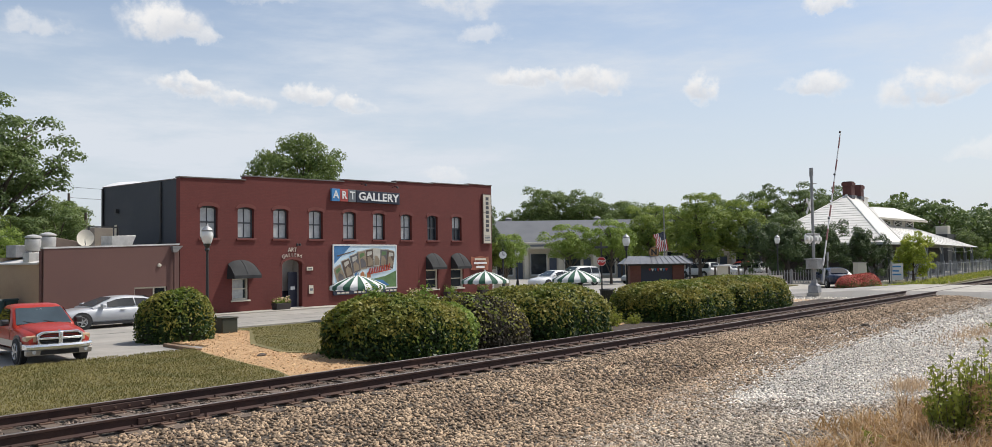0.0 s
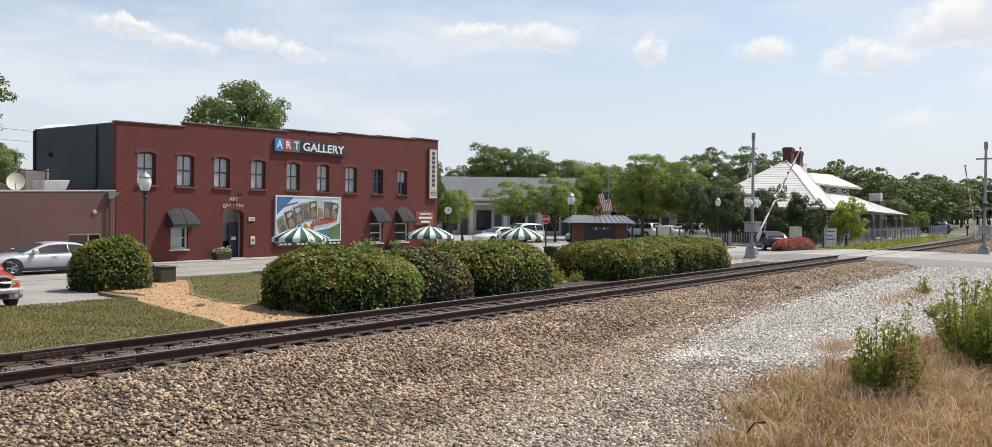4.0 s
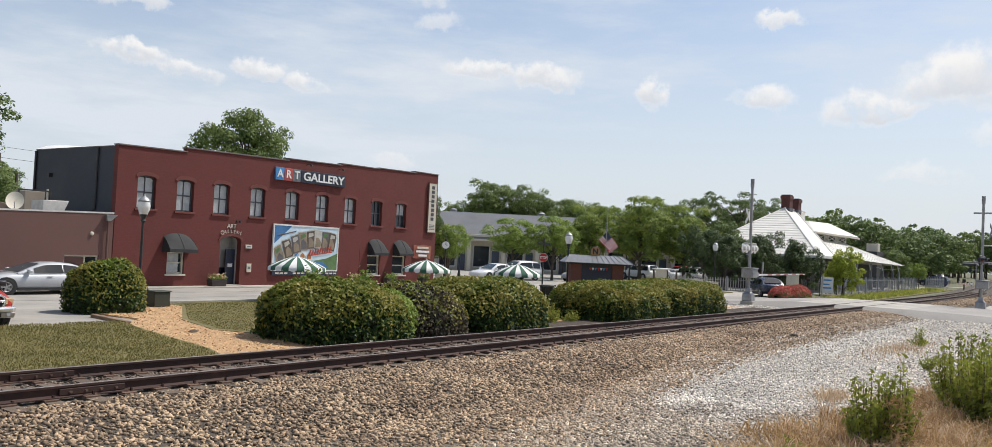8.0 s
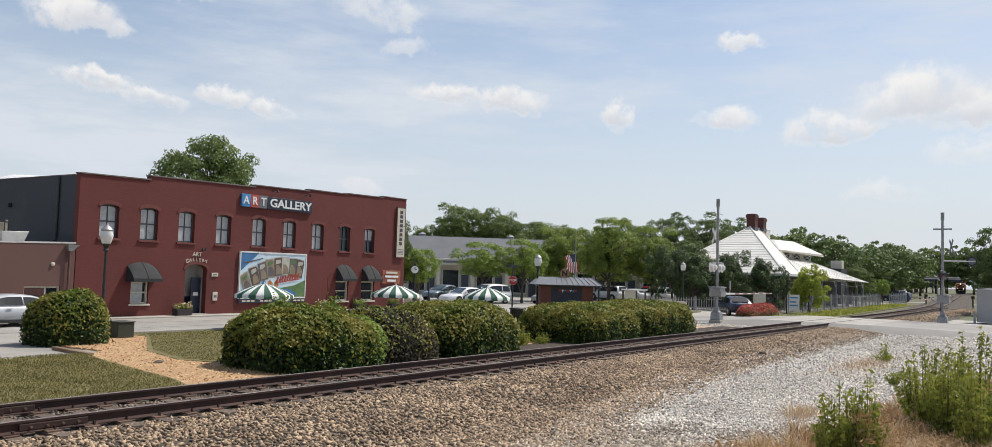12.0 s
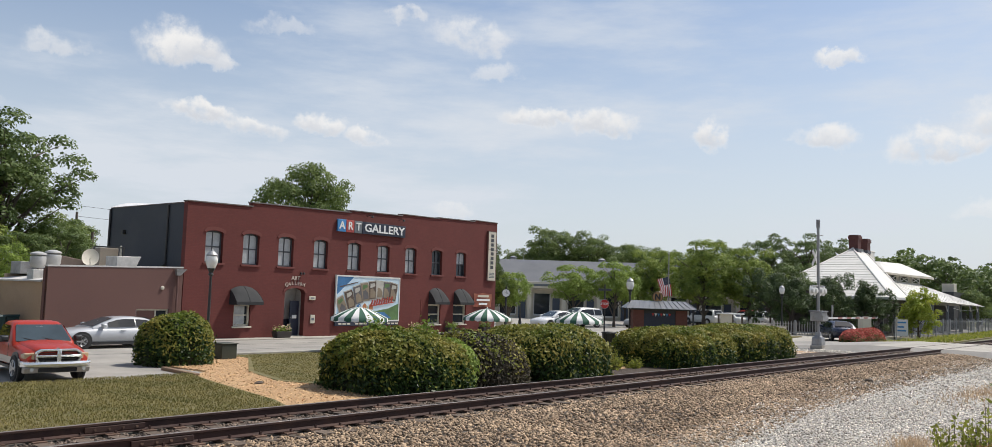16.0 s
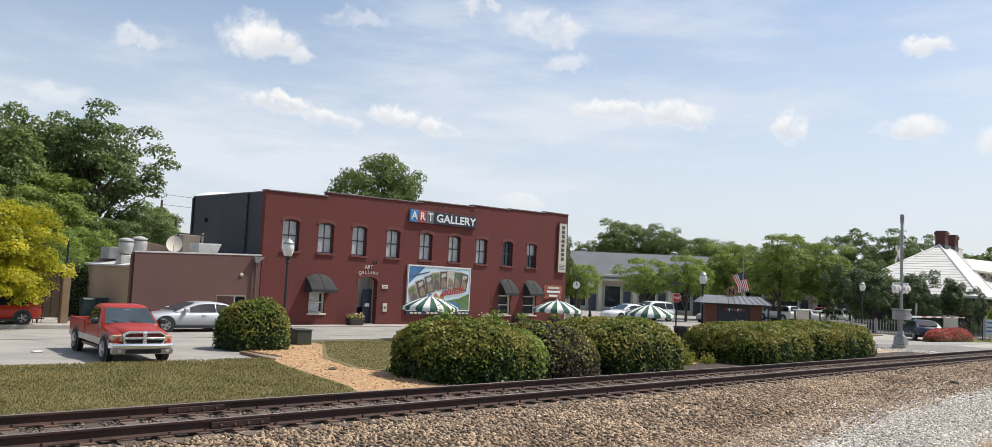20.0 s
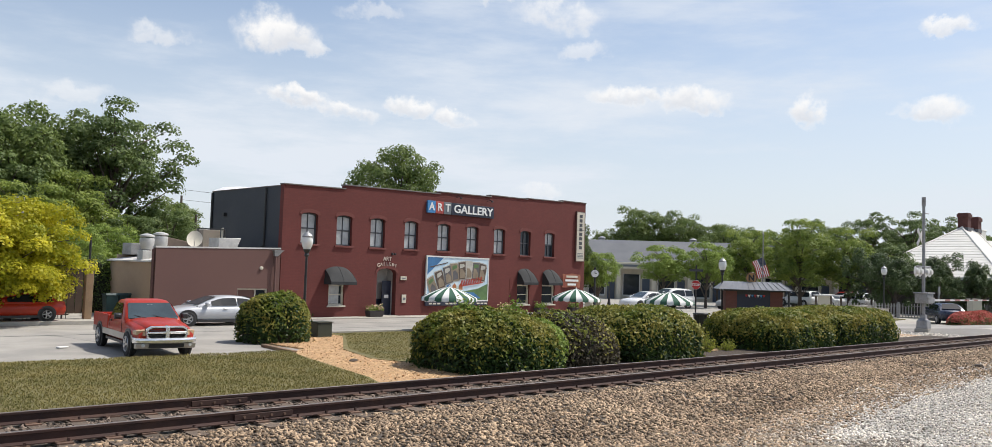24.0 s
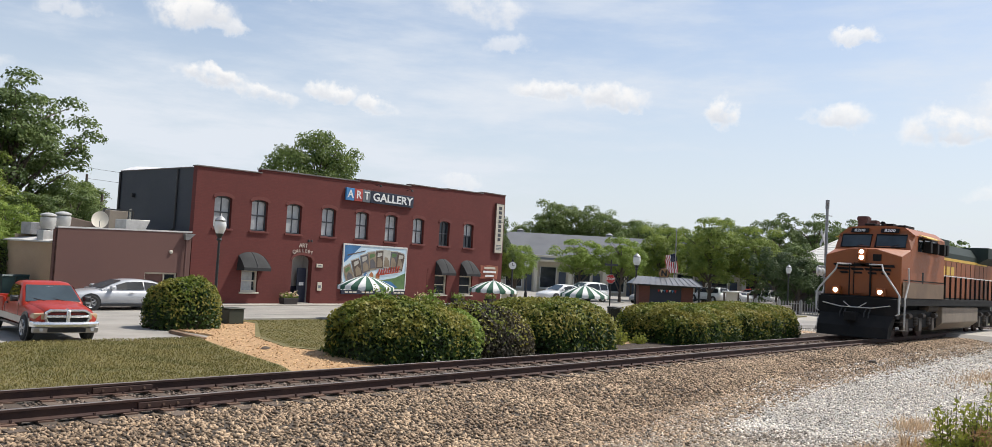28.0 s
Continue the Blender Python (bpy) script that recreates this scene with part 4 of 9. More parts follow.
# entrance: a lobby set back behind the arch, grey below, a dark blue door standing half open
lobby = Shape().box(DOOR[0] - 0.1, DOOR[0], WALL, 0.9, 0, 2.8).box(DOOR[1], DOOR[1] + 0.1, WALL, 0.9, 0, 2.8).box(DOOR[0], DOOR[1], 0.8, 0.9, 0, 2.8).box(DOOR[0], DOOR[1], WALL, 0.8, 2.7, 2.8)
part("lobby_wall", lobby, mat("grey_plaster", (0.40, 0.38, 0.35), (0.34, 0.32, 0.30), rough=0.85), gallery, "grey plastered lobby", smooth=0)
part("lobby_dado", Shape().box(DOOR[0] + 0.004, DOOR[1] - 0.004, 0.77, 0.796, 0.08, 0.95).box(DOOR[0] + 0.004, DOOR[0] + 0.03, WALL, 0.76, 0.08, 0.95), M_NAVY, gallery, "dark blue dado")
part("threshold", Shape().box(DOOR[0], DOOR[1], -0.3, 0.8, 0.0, 0.08), M_CONCRETE, gallery, bevel=0.01)
door = part("door", Shape().box(DOOR[1] - 0.62, DOOR[1] - 0.02, 0.42, 0.47, 0.08, 1.95), M_NAVY, gallery, "dark blue panelled door", bevel=0.008)
part("door_notice", Shape().box(DOOR[1] - 0.47, DOOR[1] - 0.17, 0.41, 0.418, 1.0, 1.18), M_WHITE, door, "small pale notice")
part("door_handle", Shape().rod((DOOR[1] - 0.57, 0.36, 1.05), (DOOR[1] - 0.57, 0.42, 1.05), 0.025), M_CHROME, door)
arch_trim = Shape()
o, i = arch(DOOR[0] - 0.14, DOOR[1] + 0.14, 2.38, 0.40, 9), arch(DOOR[0], DOOR[1], 2.38, 0.26, 9)
arch_trim = arch_band(o, i, -0.04, 0.0)
part("arch_hood", arch_trim, M_BRICK_TRIM, gallery, "raised brick arch over the entrance")

# signs on the front
art = thing("gallery_sign", pose(21.0, 37.5, 0, 0, 0, GA) @ pose(11.38, -0.11, 6.24), "long sign board with three coloured tiles and white lettering", "sign")
part("board", Shape().box(-0.82, 2.72, -0.02, 0.09, -0.34, 0.36), M_NAVY, art, "navy board", bevel=0.01)
for k, (ch, m_) in enumerate((("A", M_SIGNBLUE), ("R", M_SIGNCORAL), ("T", M_SIGNGREY))):
    u = -2.40 + k * 0.62
    tile = part("tile", Shape().box(u - 0.30, u + 0.30, -0.03, 0.09, -0.34, 0.36), m_, art, bevel=0.01)
    part("letter", text_shape(ch, 0.62, 0.012, 0.012).turned(pose(u, -0.045, 0.01)), M_TEXTWHITE, tile)
part("lettering", text_shape("GALLERY", 0.66, 0.012, 0.014).turned(pose(0.96, -0.035, 0.0) @ Matrix.Diagonal((1.22, 1, 1, 1))), M_TEXTWHITE, art)
for u in (11.0, 13.6):
    fl = thing("flood_light", pose(21.0, 37.5, 0, 0, 0, GA) @ pose(u, 0, 6.88), "small dark floodlight on a bracket over the sign", "lamp")
    part("arm", Shape().tube([(0, 0.0, 0.05), (0, -0.25, 0.12), (0, -0.42, 0.06)], 0.018, 6), M_BLACK, fl)
    part("head", Shape().lathe([(0.03, 0.06), (0.075, 0.0), (0.08, -0.05)], 10, (0, -0.44, 0.03)), M_BLACK, fl)
M_BLUSH = mat("faded_cream_lettering", (0.60, 0.50, 0.43), (0.52, 0.42, 0.36), rough=0.6, scale=3, fine=25, contrast=0.1, bump=0.0)
words = thing("entrance_lettering", pose(21.0, 37.5, 0, 0, 0, GA) @ pose(6.0, -0.03, 2.95), "white raised lettering over the arched entrance", "lettering")
part("line", text_shape("ART", 0.31, 0.015, 0.004).turned(pose(0.0, 0.01, 0.20)), M_BLUSH, words)
for k, ch in enumerate("GALLERY"):
    a = (k - 3) * 0.175
    part("letter", text_shape(ch, 0.31 if k == 0 else 0.25, 0.015, 0.004).turned(pose(a * 1.12, 0.01, -0.07 - 0.12 * (a / 0.6) ** 2, 0, -a * 10, 0)), M_BLUSH, words)
ent_lamp = thing("entrance_lamp", pose(21.0, 37.5, 0, 0, 0, GA) @ pose(6.35, 0, 3.42), "small twin floodlight above the entrance", "lamp")
part("base", Shape().lathe([(0.06, 0), (0.06, 0.05)], 10).turned(pose(0, 0, 0, 90)), M_BLACK, ent_lamp)
for d in (-0.1, 0.1):
    part("head", Shape().lathe([(0.03, 0.08), (0.055, 0.03), (0.06, -0.05)], 10, (d, -0.12, 0)), M_BLACK, ent_lamp)
for u, z, w, h, lab in ((7.18, 2.12, 0.42, 0.2, "pale blank number plate beside the entrance"), (7.26, 0.98, 0.3, 0.46, "pale notice box beside the entrance")):
    b = solid("wall_plate", Shape().box(-w / 2, w / 2, -0.05, 0.0, -h / 2, h / 2), M_CREAM, lab, "plate", m=pose(21.0, 37.5, 0, 0, 0, GA) @ pose(u, 0, z), bevel=0.01)
    part("bar", Shape().box(-w * 0.3, w * 0.3, -0.056, -0.05, -h * 0.15, h * 0.15), M_SIGNGREY, b)

# the big picture-postcard panel: landscape, a fan of block letter shapes, a red script stroke
PC = pose(21.0, 37.5, 0, 0, 0, GA) @ pose(11.30, -0.09, 2.14)
card = thing("mural_panel", PC, "large framed picture-postcard mural with colourful block shapes", "mural")
W2, H2 = 2.46, 1.23
part("backing", Shape().box(-W2, W2, 0.0, 0.06, -H2, H2), mat("mural_sky", (0.42, 0.60, 0.74), (0.66, 0.74, 0.76), rough=0.5, scale=0.9, fine=8, contrast=0.1, bump=0.0), card, "pale sky and cloud painting")
fr = Shape().box(-W2 - 0.07, W2 + 0.07, -0.03, 0.07, H2, H2 + 0.08).box(-W2 - 0.07, W2 + 0.07, -0.03, 0.07, -H2 - 0.08, -H2).box(-W2 - 0.07, -W2, -0.03, 0.07, -H2, H2).box(W2, W2 + 0.07, -0.03, 0.07, -H2, H2)
part("frame", fr, M_WHITE, card, "white frame")
part("lower_band", Shape().box(-W2 - 0.05, W2 + 0.05, -0.02, 0.06, -H2 - 0.32, -H2 - 0.09), M_NAVY, card, "dark band below the picture")
bars = Shape()
for k in range(15):
    if k % 4 != 3:
        bars.box(-W2 + 0.2 + k * 0.32, -W2 + 0.44 + k * 0.32, -0.026, -0.02, -H2 - 0.25, -H2 - 0.16)
part("band_bars", bars, M_CREAM, card)


def plate(parent, name, poly, y, material, label="", thick=0.012):
    return part(name, Shape().prism(poly, y - thick, y), material, parent, label, smooth=0)


PM = {k: mat("mural_" + k, c, tuple(x * 0.65 for x in c), rough=0.5, scale=2.2, fine=9, contrast=0.25, bump=0.0) for k, c in
      dict(blue=(0.06, 0.20, 0.42), sand=(0.30, 0.235, 0.16), green=(0.12, 0.22, 0.08), red=(0.48, 0.06, 0.03), orange=(0.55, 0.22, 0.08), dusk=(0.13, 0.12, 0.125), brown=(0.11, 0.075, 0.055), ice=(0.52, 0.50, 0.44)).items()}
plate(card, "hill", [(-W2, -H2), (W2, -H2), (W2, -0.25), (1.6, -0.55), (0.6, -0.7), (-0.8, -0.62), (-W2, -0.9)], -0.002, PM["green"], "green hills")
plate(card, "lake", [(-1.2, -H2 + 0.1), (1.9, -H2 + 0.1), (1.3, -0.78), (-0.3, -0.72)], -0.004, PM["blue"], "blue water")
plate(card, "corner_sky", [(-W2, 0.2), (-1.2, H2), (-W2, H2)], -0.004, PM["blue"], "deep blue corner")
plate(card, "stroke", [(-2.2, 0.62), (-0.9, 0.92), (-0.85, 0.98), (-2.25, 0.68)], -0.012, PM["brown"], "dark brush stroke")
fan = [(-2.05, -0.42, 24), (-1.45, -0.05, 19), (-0.86, 0.22, 14), (-0.30, 0.40, 9), (0.27, 0.50, 4), (0.84, 0.53, 0), (1.40, 0.50, -4), (1.97, 0.43, -8)]
kinds = "sand brown dusk sand brown ice dusk brown".split()
block = [[(-.25, -.42), (-.22, .40), (.23, .42), (.25, -.40)], [(-.25, -.40), (-.25, .42), (.20, .40), (.25, .25), (.22, -.42)]]
for k, (x, z, rot) in enumerate(fan):
    c, s_ = math.cos(radians(rot)), math.sin(radians(rot))
    for g_, y, m_ in ((1.36, -0.008, PM["ice"]), (1.22, -0.02, PM[kinds[k]])):
        poly = [(x + g_ * (p * c - q * s_), z + g_ * (p * s_ + q * c)) for p, q in block[1 if k % 2 else 0]]
        plate(card, "block", poly, y, m_, "", 0.01)
    hole = [(x + 1.2 * (p * c - q * s_), z + 1.2 * (p * s_ + q * c)) for p, q in ((-.17, -.36), (-.15, -.05 + 0.03 * k), (.02, .1), (.18, -.1), (.17, -.36))]
    plate(card, "block_scene", hole, -0.031, PM["sand" if kinds[k] != "sand" else "dusk"], "", 0.004)
    top = [(x + 1.2 * (p * c - q * s_), z + 1.2 * (p * s_ + q * c)) for p, q in ((-.16, .12), (-.14, .33), (.15, .34), (.17, .2), (.0, .16 - 0.02 * (k % 3)))]
    plate(card, "block_scene", top, -0.031, PM["ice" if k % 3 else "green"], "", 0.004)
script = Shape()
for k in range(9):
    x = 0.15 + k * 0.2
    script.prism([(x, -0.42 + 0.03 * k), (x + 0.08, -0.42 + 0.03 * k), (x + 0.20, -0.08 + 0.03 * k - 0.08 * (k % 2)), (x + 0.10, -0.06 + 0.03 * k)], -0.05, -0.034)
script.prism([(0.1, -0.45), (2.0, -0.20), (2.0, -0.15), (0.1, -0.38)], -0.048, -0.036)
part("script", script, PM["red"], card, "red script-like strokes")
for x in (-0.9, -0.45, 0.05):
    plate(card, "house", [(x, -0.62), (x + 0.3, -0.62), (x + 0.3, -0.38), (x + 0.15, -0.25), (x, -0.38)], -0.006, PM["blue" if x < -0.5 else "orange"], "")

# tall vertical shop sign: dark plain bars in place of the name
vs = thing("vertical_sign", pose(21.0, 37.5, 0, 0, 0, GA) @ pose(22.72, -0.12, 5.25), "tall cream vertical sign with dark block characters", "sign")
part("board", Shape().box(-0.42, 0.42, 0.0, 0.09, -1.68, 1.68), M_CREAM, vs, bevel=0.01)
fr = Shape().box(-0.47, -0.42, -0.01, 0.1, -1.73, 1.73).box(0.42, 0.47, -0.01, 0.1, -1.73, 1.73).box(-0.42, 0.42, -0.01, 0.1, 1.68, 1.73).box(-0.42, 0.42, -0.01, 0.1, -1.73, -1.68)
part("frame", fr, M_BROWNWALL, vs)
for k in range(8):
    z = 1.40 - k * 0.31
    ch = Shape().box(-0.15, 0.15, -0.015, 0.0, z - 0.11, z + 0.11)
    part("bar", ch, M_FRAMEDARK, vs)
part("seam", Shape().box(-0.42, 0.42, -0.006, 0.0, 0.42, 0.45), M_COPING, vs)
small = Shape()
for k in range(4):
    small.box(-0.3, 0.3, -0.006, 0.0, -1.2 - k * 0.1, -1.15 - k * 0.1)
part("small_bars", small, M_SIGNGREY, vs)
ban = thing("banner", pose(21.0, 37.5, 0, 0, 0, GA) @ pose(21.9, -0.05, 2.2), "sagging red and tan cloth banner on the brick wall", "banner")
cloth = Shape().sheet([[(-0.95 + 0.19 * k, -0.02 - 0.03 * math.sin(k * 1.9 + j), 0.46 - 0.9 * j / 5 - 0.03 * math.sin(k * 0.9)) for k in range(11)] for j in range(6)])
part("cloth", cloth, mat("banner_cloth", (0.28, 0.055, 0.04), (0.30, 0.14, 0.075), rough=0.8, scale=2.2, fine=12, contrast=0.2), ban, smooth=80)
for z, w, m_ in ((0.28, 0.6, M_CREAM), (0.02, 0.7, M_TEXTWHITE), (-0.25, 0.45, M_TEXTWHITE)):
    part("bar", Shape().box(-w, w, -0.07, -0.06, z - 0.07, z + 0.07), m_, ban)

# drain pipe and small things on the wall
pipe = thing("downpipe", pose(21.0, 37.5, 0, 0, 0, GA), "brown rain downpipe where the two buildings meet", "downpipe")
part("pipe", Shape().tube([(-0.95, -0.09, 3.05), (-0.95, -0.09, 0.15), (-0.95, -0.25, 0.05)], 0.05, 8), M_BROWNWALL, pipe)
part("gutter_head", Shape().loft([[(-1.1, -0.2, 3.35), (-0.55, -0.2, 3.35), (-0.55, 0.0, 3.35), (-1.1, 0.0, 3.35)], [(-1.02, -0.15, 3.05), (-0.85, -0.15, 3.05), (-0.85, 0.0, 3.05), (-1.02, 0.0, 3.05)]]), M_GALV, pipe)
dp = thing("downpipe", pose(21.0, 37.5, 0, 0, 0, GA), "dark rain downpipe on the slate-coloured wall", "downpipe")
part("pipe", Shape().tube([(U0 - 0.06, 1.6, 6.5), (U0 - 0.06, 1.6, 3.6), (U0 - 0.06, 2.2, 3.4)], 0.05, 8), M_BLACK, dp)
part("pipe", Shape().rod((U0 - 0.06, 7.2, 6.5), (U0 - 0.06, 7.2, 3.2), 0.06), M_BLACK, dp)
part("wall_light", Shape().box(U0 - 0.18, U0, 5.6, 5.8, 5.15, 5.35), M_BLACK, dp)

# ---- the low brown annex ----
annex = thing("annex_building", pose(21.0, 37.5, 0, 0, 0, GA), "low brown rendered annex with a flat roof", "building")
AX0, AX1, AD = -6.82, -0.62, 4.95
hw = (-2.85, -1.25, 0.85, 1.47)
# one sheet of wall round the window opening, drawn through its thickness
ring_o = [(AX0, 0), (AX1, 0), (AX1, 3.40), (AX0, 3.22)]
ring_i = [(hw[0], hw[2]), (hw[1], hw[2]), (hw[1], hw[3]), (hw[0], hw[3])]
fw = Shape().add([(u, y, z) for y in (0.02, 0.3) for u, z in ring_o + ring_i],
                 [(k, (k + 1) % 4, 4 + (k + 1) % 4, 4 + k) for k in range(4)] + [(8 + k, 12 + k, 12 + (k + 1) % 4, 8 + (k + 1) % 4) for k in range(4)]
                 + [(k, 8 + k, 8 + (k + 1) % 4, (k + 1) % 4) for k in range(4)] + [(4 + k, 4 + (k + 1) % 4, 12 + (k + 1) % 4, 12 + k) for k in range(4)])
part("front_wall", fw, M_BROWNWALL, annex, "brown rendered wall", smooth=0)
part("side_wall", Shape().prism([(0.3, 0), (AD, 0), (AD, 2.62), (0.3, 2.62)], AX0, AX0 + 0.28, "x"), M_TANWALL, annex, "tan rendered side wall", smooth=0)
part("back_wall", Shape().box(AX0 + 0.28, AX1, AD - 0.28, AD, 0, 2.9), M_TANWALL, annex, smooth=0)
part("roof", Shape().prism([(AX0 - 0.14, 2.64), (AX0 + 2.2, 3.10), (AX1, 3.12), (AX1, 3.02), (AX0 + 2.2, 3.0), (AX0 - 0.14, 2.57)], 0.31, AD + 0.1), M_ROOFWHITE, annex, "pale flat roof with a light edge")
part("roof_edge", Shape().prism([(AX0 - 0.02, 3.22), (AX1, 3.40), (AX1, 3.47), (AX0 - 0.02, 3.29)], 0.0, 0.34), M_ROOFWHITE, annex, "pale lapped roof membrane along the edge")
part("corner_pipe", Shape().rod((AX0 - 0.06, 0.16, 0.05), (AX0 - 0.06, 0.16, 3.15), 0.06), M_BROWNWALL, annex)
w = part("window", Shape().box(hw[0], hw[1], 0.18, 0.2, hw[2], hw[3]), M_GLASS, annex)
part("window_frame", Shape().box(hw[0], hw[1], 0.1, 0.18, hw[3] - 0.07, hw[3]).box(hw[0], hw[0] + 0.06, 0.1, 0.18, hw[2], hw[3] - 0.07).box(hw[1] - 0.06, hw[1], 0.1, 0.18, hw[2], hw[3] - 0.07).box(-1.9, -1.84, 0.1, 0.18, hw[2], hw[3] - 0.07), M_CREAM, w)
part("blind", Shape().box(hw[0] + 0.06, -1.9, 0.15, 0.17, hw[2], hw[3] - 0.07), M_BROWNWALL, w)
part("round_vent", Shape().lathe([(0.09, 0), (0.09, 0.05), (0.05, 0.07)], 12).turned(pose(-1.65, 0.02, 2.45, 90)), M_CREAM, annex)


# stained galvanised steel in a paler copy, sunlight put into the base colour
M_GALVSUN = mat("weathered_galvanised_sunlit", (0.56, 0.55, 0.52), (0.44, 0.43, 0.41), rough=0.5, metal=0.2, scale=3, fine=25, contrast=0.15, stain=(0.34, 0.32, 0.29), stain_scale=2.0)


def exhaust_fan(u, v, z, r):
    f = thing("exhaust_fan", pose(21.0, 37.5, 0, 0, 0, GA) @ pose(u, v, z), "round galvanised rooftop exhaust fan on a square curb", "roof fan", "roof fans")
    part("curb", Shape().box(-r * 0.95, r * 0.95, -r * 0.95, r * 0.95, -0.1, 0.45), M_GALVSUN, f, bevel=0.02)
    part("bowl", Shape().lathe([(r * 0.7, 0.5), (r * 0.98, 0.62), (r * 1.04, 0.95), (r * 0.98, 1.02)], 20), M_GALVSUN, f)
    part("cap", Shape().lathe([(r * 0.85, 1.05), (r * 1.08, 1.09), (r * 1.02, 1.15), (r * 0.4, 1.22), (0.02, 1.23)], 20), M_GALVSUN, f)
    hood = Shape()
    for k in range(4):
        a = math.pi / 2 * k + 0.7
        hood.rod((r * 0.9 * math.cos(a), r * 0.9 * math.sin(a), 0.9), (r * 0.9 * math.cos(a), r * 0.9 * math.sin(a), 1.1), 0.02, n=6)
    part("stay", hood, M_GALV, f)


exhaust_fan(-6.52, 1.7, 2.64, 0.31)
exhaust_fan(-5.72, 2.1, 2.76, 0.32)
duct = solid("roof_duct", Shape().loft([[(-0.9, -0.5, 0), (0.9, -0.5, 0), (0.9, 0.5, 0), (-0.9, 0.5, 0)], [(-0.9, -0.5, 0.55), (0.6, -0.5, 0.55), (0.6, 0.5, 0.55), (-0.9, 0.5, 0.55)]]), M_GALV, "low galvanised roof duct", "duct", m=pose(21.0, 37.5, 0, 0, 0, GA) @ pose(-5.5, 4.2, 2.9), bevel=0.02)
dish = thing("satellite_dish", pose(21.0, 37.5, 0, 0, 0, GA) @ pose(-4.7, 0.9, 3.08), "pale tilted satellite dish on the annex roof", "satellite dish")
part("mast", Shape().rod((0, 0, 0), (0, 0, 0.6), 0.03), M_GALV, dish)
bowl = Shape().lathe([(0.02, -0.10), (0.25, -0.075), (0.42, -0.03), (0.52, 0.02), (0.53, 0.03), (0.42, -0.01), (0.25, -0.05), (0.02, -0.08)], 24, caps=False)
part("reflector", bowl.turned(pose(0, -0.1, 0.62, 62, 0, -28) @ Matrix.Diagonal((0.66, 0.82, 0.9, 1))), M_CREAM, dish, "pale oval reflector")
part("feed_arm", Shape().tube([(0, -0.1, 0.3), (-0.16, -0.42, 0.34), (-0.26, -0.58, 0.55)], 0.018, 6), M_GALV, dish)
unit = thing("roof_unit", pose(21.0, 37.5, 0, 0, 0, GA) @ pose(-2.95, 1.3, 3.02), "sheet-metal rooftop air handler with a sloping hood", "air handler")
part("body", Shape().prism([(-0.55, 0.1), (0.30, 0.1), (0.62, 0.84), (-0.55, 0.80)], -0.5, 0.5), M_GALVSUN, unit, bevel=0.02)
part("stand", Shape().box(-0.5, -0.42, -0.4, 0.4, 0, 0.1).box(0.16, 0.24, -0.4, 0.4, 0, 0.1), M_GALV, unit)
fr = Shape()
for x in (-0.95, 0.45):
    fr.box(x - 0.03, x + 0.03, 0.8, 0.86, 0, 1.28)
fr.box(-0.95, 0.45, 0.8, 0.86, 1.22, 1.28)
part("pipe_frame", fr, M_BLACK, unit)
part("vent_pipe", Shape().rod((0.35, 0.9, 0), (0.35, 0.9, 1.35), 0.05), M_CREAM, unit)
solid("roof_box", Shape().box(-0.45, 0.45, -0.4, 0.4, 0, 1.2), mat("tan_sheet_metal", (0.28, 0.24, 0.19), (0.24, 0.2, 0.16), rough=0.7), "tan sheet-metal roof box", "roof box", m=pose(21.0, 37.5, 0, 0, 0, GA) @ pose(-3.0, 2.9, 3.05), bevel=0.02)
solid("roof_box", Shape().prism([(-1.1, 0), (1.0, 0), (1.0, 0.65), (-0.2, 0.85), (-1.1, 0.7)], -0.6, 0.6), mat("brown_roof_hatch", (0.16, 0.12, 0.095), rough=0.85), "low brown hatch on the annex roof", "roof box", m=pose(21.0, 37.5, 0, 0, 0, GA) @ pose(-4.6, 3.9, 2.95), bevel=0.03)

# yard left of the annex: fence posts, gate, bins
fence = thing("yard_fence", pose(0, 0, 0), "weathered board fence and post at the yard entrance", "fence")
part("post", Shape().box(11.42, 11.72, 37.3, 37.6, 0.12, 2.35), M_WOOD, fence, "thick wooden post", bevel=0.02)
for k in range(24):
    part("board", Shape().box(4.6 + k * 0.33, 4.9 + k * 0.33, 41.2, 41.23, 0.12, 2.5 + 0.05 * (k * 7 % 3)), M_DARKBOARD, fence)
iron = thing("iron_gate", pose(9.3, 37.6, 0.13), "black ornate iron gate beside the sidewalk", "gate")
for k in range(11):
    x = -0.1 + k * 0.16
    part("bar", Shape().rod((x, 0, 0), (x, 0, 1.35 + 0.2 * math.sin(k / 10 * math.pi)), 0.014, n=6), M_BLACK, iron)
for z in (0.15, 1.1):
    part("rail", Shape().box(-0.15, 1.6, -0.015, 0.015, z, z + 0.05), M_BLACK, iron)
part("scroll", Shape().tube([(0.7 + 0.22 * math.cos(t / 3), -0.02, 0.65 + 0.22 * math.sin(t / 3)) for t in range(20)], 0.018, 6), M_WHITE, iron)
part("pole", Shape().rod((1.35, 0.05, 0), (1.35, 0.05, 2.6), 0.035), M_BLACK, iron)
